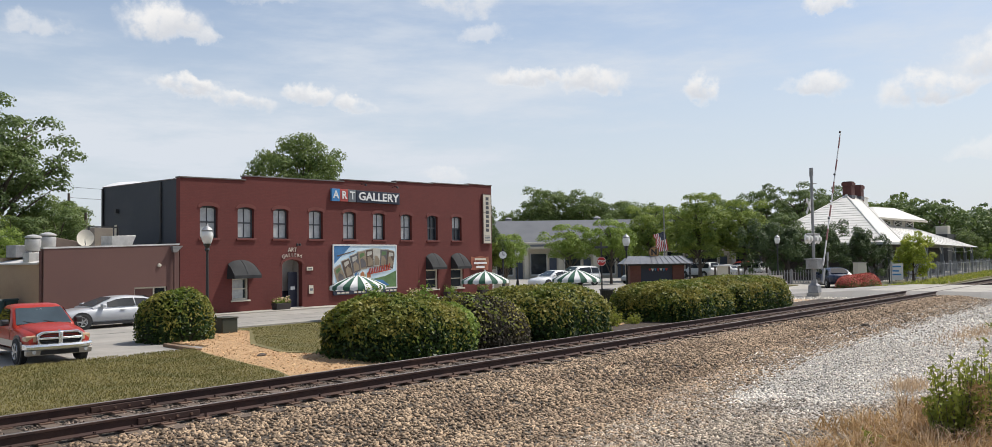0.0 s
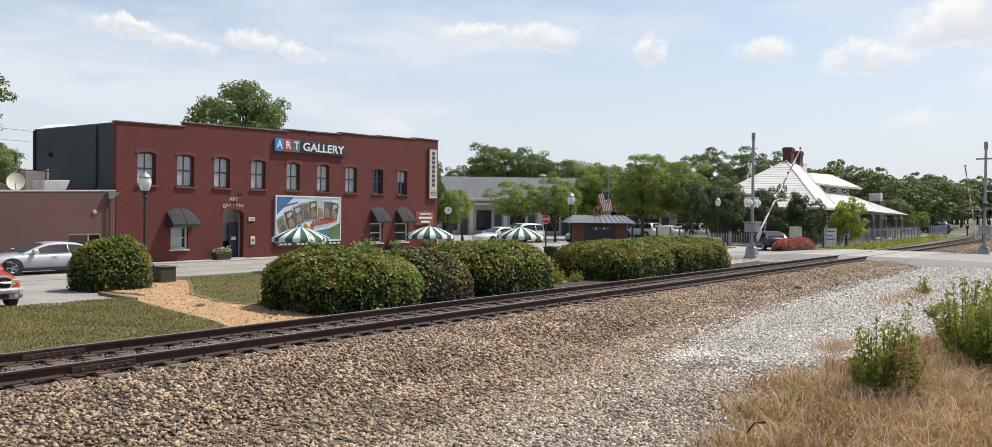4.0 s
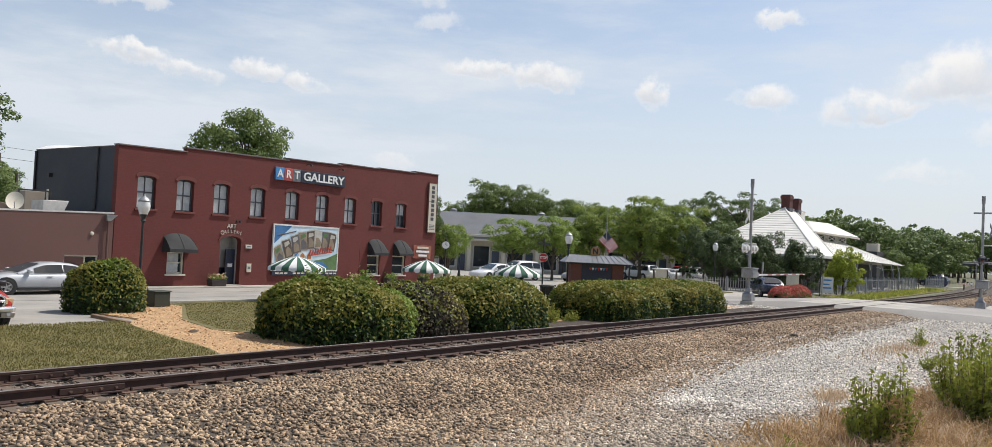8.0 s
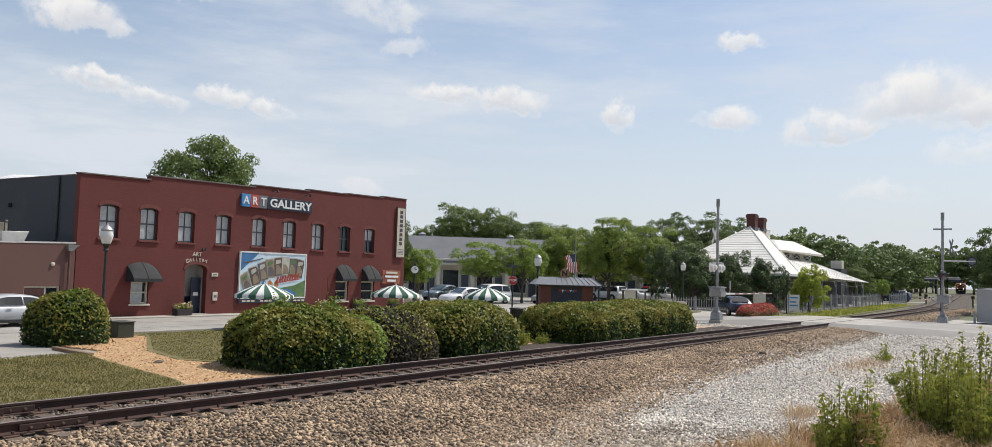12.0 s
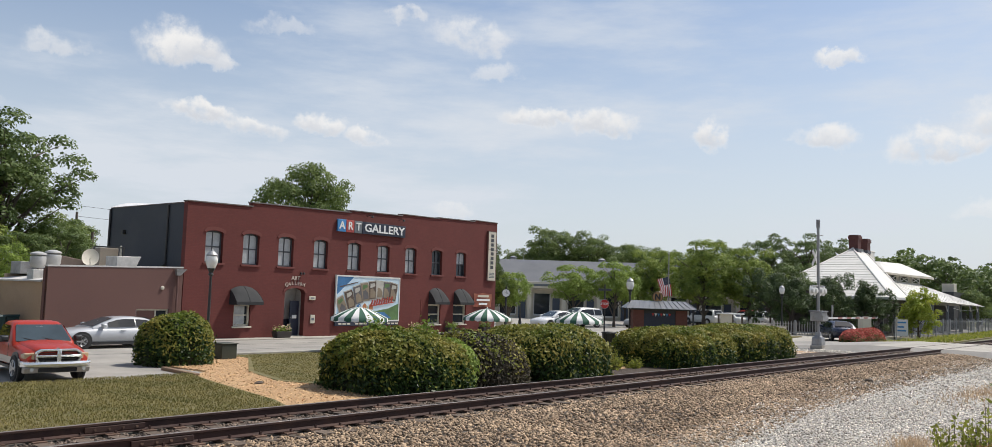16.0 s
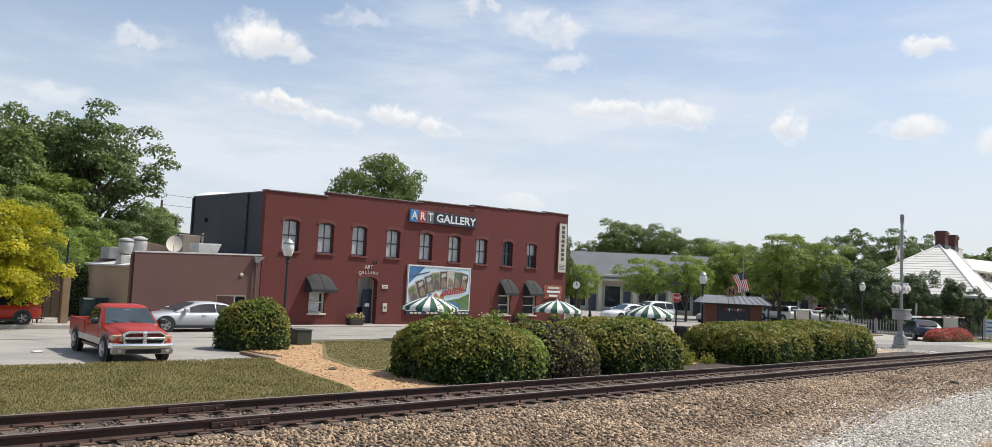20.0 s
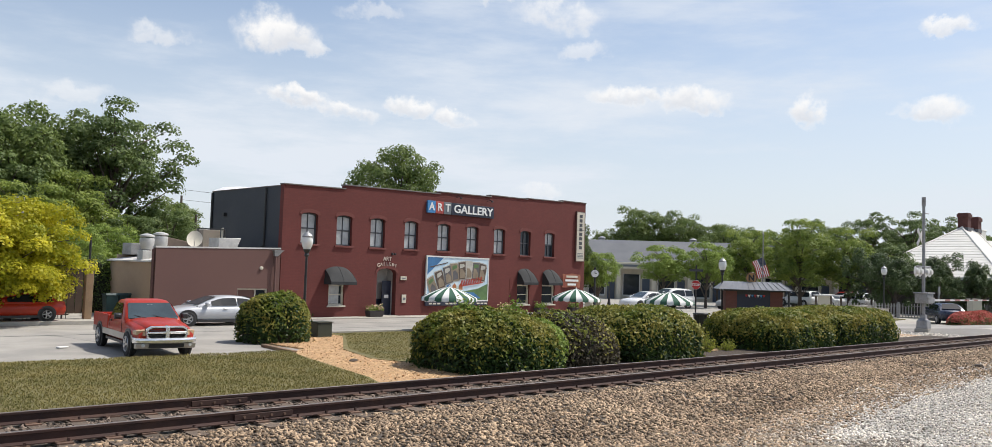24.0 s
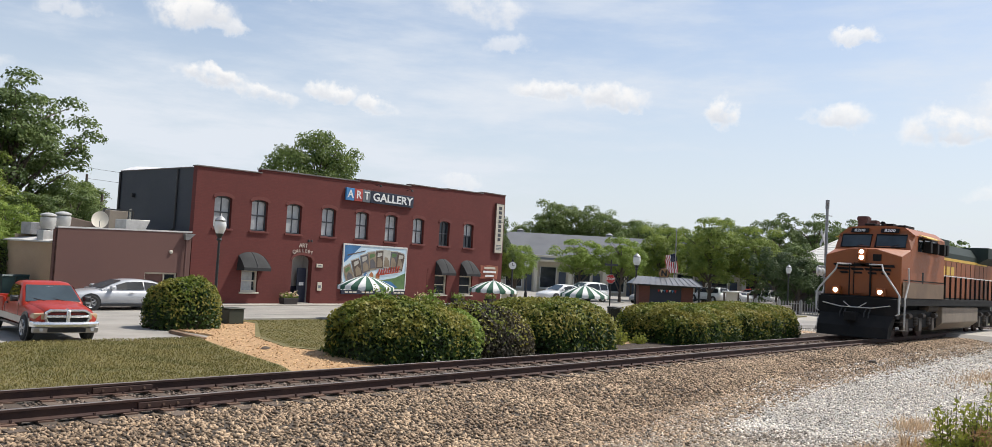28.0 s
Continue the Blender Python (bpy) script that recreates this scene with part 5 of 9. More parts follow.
for x, y in ((12.95, 38.9), (13.6, 39.2)):
    b = thing("wheelie_bin", pose(x, y, 0.13) @ Matrix.Diagonal((0.85, 0.85, 0.72, 1)), "dark green plastic wheeled bin", "bin", "bins in the yard")
    part("body", Shape().loft([[(-0.24, -0.26, 0.1), (0.24, -0.26, 0.1), (0.24, 0.26, 0.1), (-0.24, 0.26, 0.1)], [(-0.3, -0.34, 1.3), (0.3, -0.34, 1.3), (0.3, 0.34, 1.3), (-0.3, 0.34, 1.3)]]), M_GREENBIN, b, bevel=0.02)
    part("lid", Shape().prism([(-0.36, 1.3), (0.4, 1.3), (0.4, 1.36), (-0.3, 1.42)], -0.32, 0.32, "x"), M_GREENBIN, b, bevel=0.01)
    for sx in (-0.26, 0.26):
        part("wheel", Shape().rod((sx - 0.03, 0.28, 0.1), (sx + 0.03, 0.28, 0.1), 0.1, n=12), M_RUBBER, b)
solid("utility_meter", Shape().box(11.75, 12.15, 38.6, 38.85, 1.9, 2.5).rod((11.95, 38.72, 0.13), (11.95, 38.72, 3.6), 0.05), M_BLACK, "dark meter box on a pole", "meter")
solid("vent_stack", Shape().rod((11.20, 47.70, 0), (11.20, 47.70, 5.66), 0.22, n=14), M_GALV, "white metal vent stack behind the trees", "stack")


# ---- kiosk ----
KIOSK = pose(43.2, 25.2, 0.0, 0, 0, -52) @ Matrix.Diagonal((0.87, 0.95, 0.91, 1))
kiosk = thing("information_kiosk", KIOSK, "small brick kiosk with hipped grey metal roof and dark panels", "kiosk")
part("base", Shape().box(-2.0, 2.0, -1.5, 1.5, 0, 0.12), M_CONCRETE, kiosk, bevel=0.02)
M_KBRICK = brick_mat("kiosk_brick", (0.16, 0.06, 0.045), (0.12, 0.05, 0.04), (0.8, 0.75, 0.7), 0.8)
part("pier", Shape().box(-1.75, -1.05, -1.2, 1.2, 0.12, 2.2), M_KBRICK, kiosk, "brown brick side", smooth=0)
part("pier", Shape().box(1.0, 1.75, -1.2, 1.2, 0.12, 2.2), M_KBRICK, kiosk, "brown brick side", smooth=0)
part("panel", Shape().box(-1.05, 1.0, -1.1, -1.0, 0.2, 2.2), M_NAVY, kiosk, "dark blue display panel")
for z in (0.12, 2.0):
    part("panel_frame", Shape().box(-1.05, 1.0, -1.15, -1.08, z, z + 0.2), M_BLACK, kiosk)
for k in range(7):
    part("bunting", Shape().prism([(-0.55 + k * 0.18, 2.0), (-0.38 + k * 0.18, 2.0), (-0.465 + k * 0.18, 1.84 - 0.03 * (k % 2))], -1.17, -1.152), (M_SIGNRED, M_TEXTWHITE, M_SIGNBLUE)[k % 3], kiosk)
part("beam", Shape().box(-1.9, 1.9, -1.4, 1.4, 2.2, 2.34), M_BLACK, kiosk, bevel=0.01)
ex, ey, rx_ = 2.25, 1.75, 1.75
roof = Shape().add([(-ex, -ey, 2.30), (ex, -ey, 2.30), (ex, ey, 2.30), (-ex, ey, 2.30), (-rx_, -0.35, 2.78), (rx_, -0.35, 2.78), (rx_, 0.35, 2.78), (-rx_, 0.35, 2.78)], [(0, 1, 5, 4), (1, 2, 6, 5), (2, 3, 7, 6), (3, 0, 4, 7), (4, 5, 6, 7), (3, 2, 1, 0)])
kr = part("roof", roof, M_STEELROOF, kiosk, "grey standing-seam metal roof", smooth=0)
for k in range(13):
    t = -1 + 2 * k / 12
    part("seam", Shape().loft([[(ex * t - 0.015, -ey - 0.005, 2.31), (ex * t + 0.015, -ey - 0.005, 2.31), (ex * t + 0.015, -ey - 0.005, 2.345), (ex * t - 0.015, -ey - 0.005, 2.345)], [(rx_ * t - 0.015, -0.35, 2.78), (rx_ * t + 0.015, -0.35, 2.78), (rx_ * t + 0.015, -0.35, 2.815), (rx_ * t - 0.015, -0.35, 2.815)]]), M_STEELROOF, kr, smooth=0)
part("corner_post", Shape().rod((2.05, -1.6, 0.1), (2.05, -1.6, 2.3), 0.06), M_BLACK, kiosk)
em = part("emblem", Shape().lathe([(0.34, -0.02), (0.34, 0.02)], 24).turned(pose(-0.05, -0.3, 3.02, 90)), mat("emblem_brown", (0.46, 0.26, 0.10), (0.4, 0.22, 0.085), rough=0.5), kiosk, "round brown roof emblem")
part("emblem_ring", Shape().tube([(-0.05 + 0.34 * math.cos(t), -0.33, 3.02 + 0.34 * math.sin(t)) for t in (2 * math.pi * k / 24 for k in range(25))], 0.025, 6), mat("emblem_rim", (0.10, 0.06, 0.04), rough=0.4), em)
part("letter", text_shape("N", 0.5, 0.02, 0.02).turned(pose(-0.05, -0.34, 3.02)), M_BLACK, em)

# ---- depot ----
depot = thing("depot_building", pose(0, 0, 0), "old railway depot with broad white hipped roof and brick chimneys", "building")
EX0, EX1, EY0, EY1, EZ, RZ, RY = 78.0, 83.2, 22.4, 34.6, 3.45, 8.55, 30.0
# steep hipped main roof; its street side is a narrow strip before the upper storey
hip = Shape().add([(EX0, EY0, EZ), (EX1, EY0, EZ), (94.5, 29.6, 8.2), (98.4, RY, RZ), (91.3, RY, RZ), (EX0, EY1, EZ), (98.4, EY1, EZ), (94.5, 29.6, 3.4), (98.4, RY, 3.4)], [(0, 1, 2), (0, 2, 4), (2, 3, 4), (0, 4, 5), (4, 3, 6, 5), (1, 7, 2), (7, 8, 3, 2), (8, 6, 3), (0, 5, 6, 8, 7, 1)])
dr = part("roof", hip, M_METALROOF, depot, "white painted metal roof", smooth=0)
# overlapping courses across the end face
for k in range(1, 19):
    t = k / 19
    f = lambda p, q: tuple(a + (b - a) * t for a, b in zip(p, q))
    a, b = f((EX0, EY1, EZ), (91.3, RY, RZ)), f((EX0, EY0, EZ), (91.3, RY, RZ))
    part("roof_course", Shape().tube([(a[0], a[1], a[2] + 0.005), (b[0], b[1], b[2] + 0.005)], 0.03, 4), M_METALROOF, dr)
for p, q in (((EX0, EY0, EZ), (91.3, RY, RZ)), ((EX0, EY1, EZ), (91.3, RY, RZ)), ((EX1, EY0, EZ), (94.5, 29.6, 8.2))):
    part("hip_cap", Shape().tube([(p[0], p[1], p[2] + 0.03), (q[0], q[1], q[2] + 0.04)], 0.08, 6), M_METALROOF, dr)
part("ridge_cap", Shape().tube([(91.2, RY, RZ + 0.05), (98.4, RY, RZ + 0.05)], 0.10, 6), M_METALROOF, dr)
part("fascia", Shape().box(EX0, EX1, EY0 - 0.02, EY0 + 0.06, EZ - 0.22, EZ - 0.004).box(EX0 - 0.02, EX0 + 0.06, EY0 + 0.06, EY1, EZ - 0.22, EZ - 0.004), M_WHITE, depot)
# the eaves' shade is part of this wall's dark grey
part("wall", Shape().box(80.2, 103, 25.6, 34.0, 0, EZ - 0.06), mat("depot_wall_eave_shade", (0.14, 0.125, 0.115), (0.11, 0.1, 0.092), rough=0.85, scale=0.8), depot, "grey wall under the eaves, their shade put into its colour", smooth=0)
for k in range(7):
    x = 82.0 + k * 3.0
    w = part("window", Shape().box(x, x + 1.1, 25.5, 25.6, 0.9, 2.6), M_GLASS, depot)
    part("window_frame", Shape().box(x - 0.08, x, 25.46, 25.6, 0.85, 2.68).box(x + 1.1, x + 1.18, 25.46, 25.6, 0.85, 2.68).box(x, x + 1.1, 25.46, 25.6, 2.6, 2.68), M_WHITE, w)
# lower wing with posts
wing = Shape().add([(83.3, 22.0, 3.40), (112.4, 22.0, 2.95), (112.4, 33.0, 2.95), (89.5, 26.95, 5.45), (103.5, 26.95, 5.3), (103.5, 33, 5.3), (89.5, 33, 5.45), (83.3, 33, 3.40)], [(0, 1, 4, 3), (1, 2, 5, 4), (3, 4, 5, 6), (0, 3, 6, 7), (7, 6, 5, 2), (7, 2, 1, 0)])
wr = part("wing_roof", wing, M_METALROOF, depot, "white roof of the open wing", smooth=0)
for k in range(14):
    t = (k + 0.5) / 14
    part("roof_seam", Shape().tube([(83.3 + 29.1 * t, 22.0, 3.42 - 0.45 * t), (89.5 + 14 * t, 26.95, 5.47 - 0.15 * t)], 0.02, 4), M_METALROOF, wr)
# board wall darkened by colour for the shade under the wing roof
part("wing_wall", Shape().box(103.1, 110, 25.5, 31, 0, 2.94), mat("board_wall_wing_shade", (0.09, 0.085, 0.085), rough=0.85), depot, smooth=0)
for x in (86.0, 92.0, 98.0, 103.5, 108.5, 111.9):
    part("post", Shape().box(x - 0.13, x + 0.13, 22.5, 22.76, 0, 3.0), mat("grey_post", (0.22, 0.24, 0.26), rough=0.7), depot)
    part("brace", Shape().rod((x, 22.6, 2.2), (x - 0.8, 22.6, 2.98), 0.06, n=4), M_WHITE, depot)
# upper storey under its own hipped roof
part("dormer_wall", Shape().box(90.6, 104.4, 26.9, 33.0, 4.8, 6.03), M_CREAM, depot, "cream upper-storey wall", smooth=0)
dm = Shape().add([(88.8, 26.0, 6.0), (106.6, 26.0, 6.12), (106.6, 34, 6.12), (88.8, 34, 6.0), (93.9, 28.2, 7.35), (101.8, 28.2, 7.5), (101.8, 31, 7.5), (93.9, 31, 7.35)], [(0, 1, 5, 4), (1, 2, 6, 5), (3, 0, 4, 7), (4, 5, 6, 7), (3, 2, 1, 0), (2, 3, 7, 6)])
part("dormer_roof", dm, M_METALROOF, depot, "white upper roof", smooth=0)
part("dormer_fascia", Shape().box(88.8, 106.6, 25.96, 26.03, 5.86, 6.05), M_CREAM, depot)
for x in (92.4, 96.6, 101.0):
    w = part("window", Shape().box(x, x + 2.6, 26.82, 26.89, 5.35, 5.85), M_GLASS, depot, "dark upper window")
    part("window_frame", Shape().box(x - 0.12, x, 26.78, 26.89, 5.28, 5.92).box(x + 2.6, x + 2.72, 26.78, 26.89, 5.28, 5.92).rod((x, 26.8, 5.37), (x + 2.6, 26.8, 5.85), 0.05, n=4).rod((x, 26.8, 5.85), (x + 2.6, 26.8, 5.37), 0.05, n=4), M_WHITE, w)
M_CHIM = brick_mat("chimney_brick", (0.13, 0.045, 0.038), (0.10, 0.036, 0.03), (0.8, 0.75, 0.7), 0.7)
for x, y, zt in ((92.0, 30.0, 10.05), (95.0, 30.0, 9.85)):
    c = part("chimney", Shape().box(x - 0.50, x + 0.50, y - 0.46, y + 0.46, 7.6, zt), M_CHIM, depot, "red-brown brick chimney", smooth=0)
    part("chimney_cap", Shape().box(x - 0.58, x + 0.58, y - 0.54, y + 0.54, zt - 0.45, zt - 0.12), M_CHIM, c, smooth=0)
    part("flashing", Shape().box(x - 0.54, x + 0.54, y - 0.5, y + 0.5, 8.25, 8.6), M_GREYROOF, c, smooth=0)
# added block that carries the vent; its dark boards have shade in their colour
part("rear_shed", Shape().box(117.5, 124.0, 26.4, 31.0, 0, 4.7), mat("shed_board_shade", (0.06, 0.062, 0.06), rough=0.85), depot, "low shed added under the vent, shade put into its colour", smooth=0)
part("roof_vent", Shape().box(118.6, 120.0, 26.6, 28.0, 4.7, 5.75), M_CREAM, depot, "pale box vent", bevel=0.03)
part("light_cable", Shape().tube([(99 + k * 1.5, 22.3, 2.65 - 0.22 * math.sin(k / 8 * math.pi)) for k in range(9)], 0.02, 4), M_WHITE, depot)

# ---- shops behind the square ----
def shop_row():
    b = thing("shop_building", pose(74.0, 66.0, 0, 0, 0, -50), "low row of pale shopfronts under a grey shingle roof", "building", "shops behind the square")
    L_, D_ = 52.0, 10.0
    part("wall", Shape().box(-20, L_ - 20, 0.3, D_, 0, 4.3), M_CREAM, b, "cream shop wall", smooth=0)
    part("cornice", Shape().box(-20.1, L_ - 19.9, -1.3, 0.28, 3.5, 4.25), M_CREAM, b, "cream fascia over the walk", bevel=0.03)
    part("sign_bars", Shape().box(-6, -3.4, -1.33, -1.3, 3.75, 4.0).box(-2.4, 0.5, -1.33, -1.3, 3.72, 4.02).box(4, 8, -1.33, -1.3, 3.75, 4.0).box(12, 15, -1.33, -1.3, 3.75, 4.0), M_SIGNGREY, b)
    part("roof", Shape().prism([(-1.0, 4.25), (D_, 4.25), (D_, 6.6), (4.2, 7.0)], -20.2, L_ - 19.8, "x"), M_GREYROOF, b, "grey shingle roof", smooth=0)
    part("party_wall", Shape().box(-11.2, -10.6, -0.6, 5, 4.0, 6.9), M_CHIM, b, smooth=0)
    part("skylight", Shape().box(-16.5, -14.5, 0.7, 1.9, 5.0, 5.5).box(-8, -6, 0.7, 1.9, 5.0, 5.5), M_ROOFWHITE, b)
    for k in range(13):
        x = -19.0 + k * 4.0
        part("column", Shape().box(x - 0.22, x + 0.22, -1.25, -0.85, 0, 3.5), M_CREAM, b, bevel=0.02)
        w = part("shop_window", Shape().box(x + 0.6, x + 2.4, 0.2, 0.28, 0.5, 2.9), M_GLASS, b)
        part("window_frame", Shape().box(x + 0.5, x + 0.6, 0.15, 0.28, 0.4, 3.0).box(x + 2.4, x + 2.5, 0.15, 0.28, 0.4, 3.0).box(x + 0.6, x + 2.4, 0.15, 0.28, 0.3, 0.5), M_WHITE, w)
        part("shop_door", Shape().box(x + 2.75, x + 3.6, 0.2, 0.28, 0, 2.4), mat("shop_door_paint", (0.07, 0.09, 0.13), rough=0.5), b)
    for x in (-9.0, 3.0, 14.0):
        part("roof_fan", Shape().lathe([(0.4, 6.6), (0.4, 7.2), (0.5, 7.3), (0.1, 7.5)], 12, (x, 5.5, 0)), M_GALV, b)


shop_row()
far = thing("shop_building", pose(104, 74, 0, 0, 0, -58), "distant low dark-roofed building behind the trees", "building", "shops behind the square")
part("wall", Shape().box(-16, 16, 0, 9, 0, 5.6), M_CREAM, far, smooth=0)
part("roof", Shape().prism([(-0.8, 5.6), (9.5, 5.6), (9.5, 6.6), (4, 7.6)], -16.4, 16.4, "x"), M_GREYROOF, far, smooth=0)
for k in range(7):
    part("window", Shape().box(-14 + k * 4, -12.2 + k * 4, -0.06, 0.0, 1.0, 3.0), M_GLASS, far)
for x, y, r_, L_, h in ((250, 60, 8, 22, 4.2), (270, 72, 8, 16, 5.0), (232, 48, 6, 14, 3.6)):
    fb = thing("distant_building", pose(x, y, 0, 0, 0, -70), "distant low pale building beside the far street", "building", "buildings down the line")
    part("wall", Shape().box(-L_ / 2, L_ / 2, 0, 9, 0, h), M_WHITE, fb, smooth=0)
    part("roof", Shape().prism([(-0.6, h), (9.6, h), (4.5, h + 1.4)], -L_ / 2 - 0.4, L_ / 2 + 0.4, "x"), M_ROOFWHITE, fb, smooth=0)
    for k in range(4):
        part("window", Shape().box(-L_ / 2 + 2 + k * 4, -L_ / 2 + 3.5 + k * 4, -0.06, 0.0, 0.9, 2.2), M_GLASS, fb)


# ---- street furniture ----
def lamp_post(x, y, h, label="black cast-iron street lamp with a frosted acorn globe", z=0.06):
    p = thing("street_lamp", pose(x, y, z), label, "street lamp", "street lamps")
    part("base", Shape().lathe([(0.20, 0), (0.20, 0.12), (0.15, 0.2), (0.12, 0.5), (0.08, 0.75), (0.06, 0.85)], 14), M_BLACK, p)
    part("post", Shape().lathe([(0.058, 0.85), (0.045, h - 0.95)], 12), M_BLACK, p)
    part("collar", Shape().lathe([(0.05, h - 1.0), (0.10, h - 0.93), (0.07, h - 0.86), (0.13, h - 0.74), (0.15, h - 0.70)], 14), M_BLACK, p)
    g_ = part("globe", Shape().lathe([(0.14, h - 0.70), (0.21, h - 0.52), (0.225, h - 0.38), (0.19, h - 0.24)], 18), M_GLOBE, p, "frosted acorn globe")
    part("cap", Shape().lathe([(0.20, h - 0.25), (0.21, h - 0.20), (0.13, h - 0.10), (0.05, h - 0.05), (0.03, h), (0.01, h + 0.03)], 16), M_GALV, g_, "pale metal cap")


lamp_post(16.62, 28.55, 3.9)
lamp_post(41.8, 26.2, 3.78)
lamp_post(65.5, 27.0, 4.0)
lamp_post(51.2, 42.1, 3.25)
lamp_post(63.0, 55.5, 3.1)
lamp_post(84.0, 45.0, 3.6)

stop = thing("stop_sign", pose(38.9, 26.0, 0.0, 0, 0, -62), "red octagonal stop sign on a dark post", "stop sign")
part("post", Shape().rod((0, 0.04, 0), (0, 0.04, 3.35), 0.04), M_BLACK, stop)
oct_ = [(0.245 * math.cos(radians(22.5 + 45 * k)), 0.245 * math.sin(radians(22.5 + 45 * k))) for k in range(8)]
part("border", Shape().prism([(1.06 * a, 2.28 + 1.06 * b) for a, b in oct_], -0.012, 0.0), M_TEXTWHITE, stop)
pl = part("plate", Shape().prism([(a, 2.28 + b) for a, b in oct_], -0.022, -0.012), M_SIGNRED, stop)
part("word", text_shape("STOP", 0.175, 0.004, 0.006).turned(pose(0, -0.028, 2.28)), M_TEXTWHITE, pl)
part("name_blade", Shape().box(-0.36, 0.36, 0.0, 0.03, 3.0, 3.12), M_FRAMEDARK, stop)
can = thing("litter_bin", pose(36.9, 24.35, 0.0), "black slatted litter bin with a domed rim", "litter bin")
part("body", Shape().lathe([(0.26, 0.03), (0.28, 0.1), (0.33, 0.8)], 18), M_BLACK, can)
for k in range(18):
    a = 2 * math.pi * k / 18
    part("slat", Shape().loft([[(0.29 * math.cos(a + d), 0.29 * math.sin(a + d), 0.08) for d in (-0.06, 0.06)] + [(0.31 * math.cos(a + d), 0.31 * math.sin(a + d), 0.08) for d in (0.06, -0.06)], [(0.345 * math.cos(a + d), 0.345 * math.sin(a + d), 0.8) for d in (-0.06, 0.06)] + [(0.365 * math.cos(a + d), 0.365 * math.sin(a + d), 0.8) for d in (0.06, -0.06)]]), M_BLACK, can)
part("rim", Shape().tube([(0.37 * math.cos(t), 0.37 * math.sin(t), 0.84) for t in (2 * math.pi * k / 20 for k in range(21))], 0.035, 8), M_BLACK, can)
clock = thing("street_clock", pose(43.4, 36.95, 0.12, 0, 0, -50), "dark street clock with a round white face", "clock")
part("post", Shape().lathe([(0.16, 0), (0.14, 0.6), (0.07, 0.8), (0.06, 2.4)], 12), M_BLACK, clock)
part("case", Shape().lathe([(0.29, -0.1), (0.29, 0.1)], 24).turned(pose(0, 0, 2.62, 90)), M_BLACK, clock)
part("face", Shape().lathe([(0.25, -0.12), (0.25, -0.1)], 24).turned(pose(0, 0, 2.62, 90) @ pose(0, 0, 0.22)), M_TEXTWHITE, clock)
part("pointer", Shape().box(-0.02, 0.02, -0.13, -0.122, 2.62, 2.8).box(0, 0.13, -0.13, -0.122, 2.60, 2.64), M_BLACK, clock)
part("finial", Shape().lathe([(0.06, 2.90), (0.07, 2.96), (0.01, 3.1)], 10), M_BLACK, clock)

ubox = thing("utility_box", pose(16.55, 27.1, 0.05, 0, 0, 4), "dark green metal utility box beside the round bush", "utility box")
part("body", Shape().box(-0.40, 0.24, -0.3, 0.3, 0, 0.52), mat("dark_green_metal", (0.034, 0.040, 0.028), (0.045, 0.050, 0.034), rough=0.6, scale=2), ubox, bevel=0.03)
part("lid", Shape().box(-0.43, 0.27, -0.33, 0.33, 0.52, 0.56), mat("dark_green_lid", (0.045, 0.050, 0.035), rough=0.6), ubox, bevel=0.02)


def umbrella(x, y, turn):
    u = thing("cafe_umbrella", pose(x, y, 0.065, 0, 0, turn), "open green and white striped cafe umbrella over a table", "umbrella", "striped umbrellas")
    part("pole", Shape().rod((0, 0, 0), (0, 0, 1.84), 0.022), M_WOOD, u)
    n, R, z0, z1 = 24, 1.18, 1.42, 1.86
    for k in range(n):
        a0, a1 = 2 * math.pi * k / n, 2 * math.pi * (k + 1) / n
        loops = []
        for a, b in ((a0, a1),):
            strip = []
            for r, z in ((0.03, z1), (0.45, z1 - 0.10), (0.85, z1 - 0.27), (R, z0), (R + 0.01, z0 - 0.13)):
                sag = 0.98 if k % 2 else 1.0
                strip.append([(r * math.cos(a), r * math.sin(a), z), (r * math.cos((a + b) / 2) * (0.985), r * math.sin((a + b) / 2) * 0.985, z - (0.012 if r > 0.1 else 0) - (0.03 if z < z0 - 0.1 else 0)), (r * math.cos(b), r * math.sin(b), z)])
        part("canopy_panel", Shape().sheet(strip), M_GREENCLOTH if k % 2 else M_WHITE, u, smooth=60)
    for k in range(8):
        a = 2 * math.pi * k / 8
        part("rib", Shape().tube([(0.03 * math.cos(a), 0.03 * math.sin(a), z1 - 0.03), (0.8 * math.cos(a), 0.8 * math.sin(a), z1 - 0.28), (R * math.cos(a), R * math.sin(a), z0 - 0.02)], 0.008, 4), M_WOOD, u)
    part("finial", Shape().lathe([(0.03, z1), (0.035, z1 + 0.04), (0.01, z1 + 0.08)], 8), M_WHITE, u)
    t = thing("cafe_table", pose(x, y, 0.065, 0, 0, turn + 20), "round dark metal cafe table under an umbrella", "table", "cafe tables")
    part("tabletop", Shape().lathe([(0.45, 0.70), (0.45, 0.73)], 20), M_BLACK, t)
    for k in range(4):
        a = math.pi / 2 * k + 0.4
        part("leg", Shape().tube([(0.1 * math.cos(a), 0.1 * math.sin(a), 0.70), (0.08 * math.cos(a), 0.08 * math.sin(a), 0.3), (0.35 * math.cos(a), 0.35 * math.sin(a), 0.0)], 0.018, 6), M_BLACK, t)


umbrella(22.9, 27.5, 5)
umbrella(30.7, 27.3, 12)
umbrella(33.7, 24.0, 0)

rng = np.random.default_rng(11)


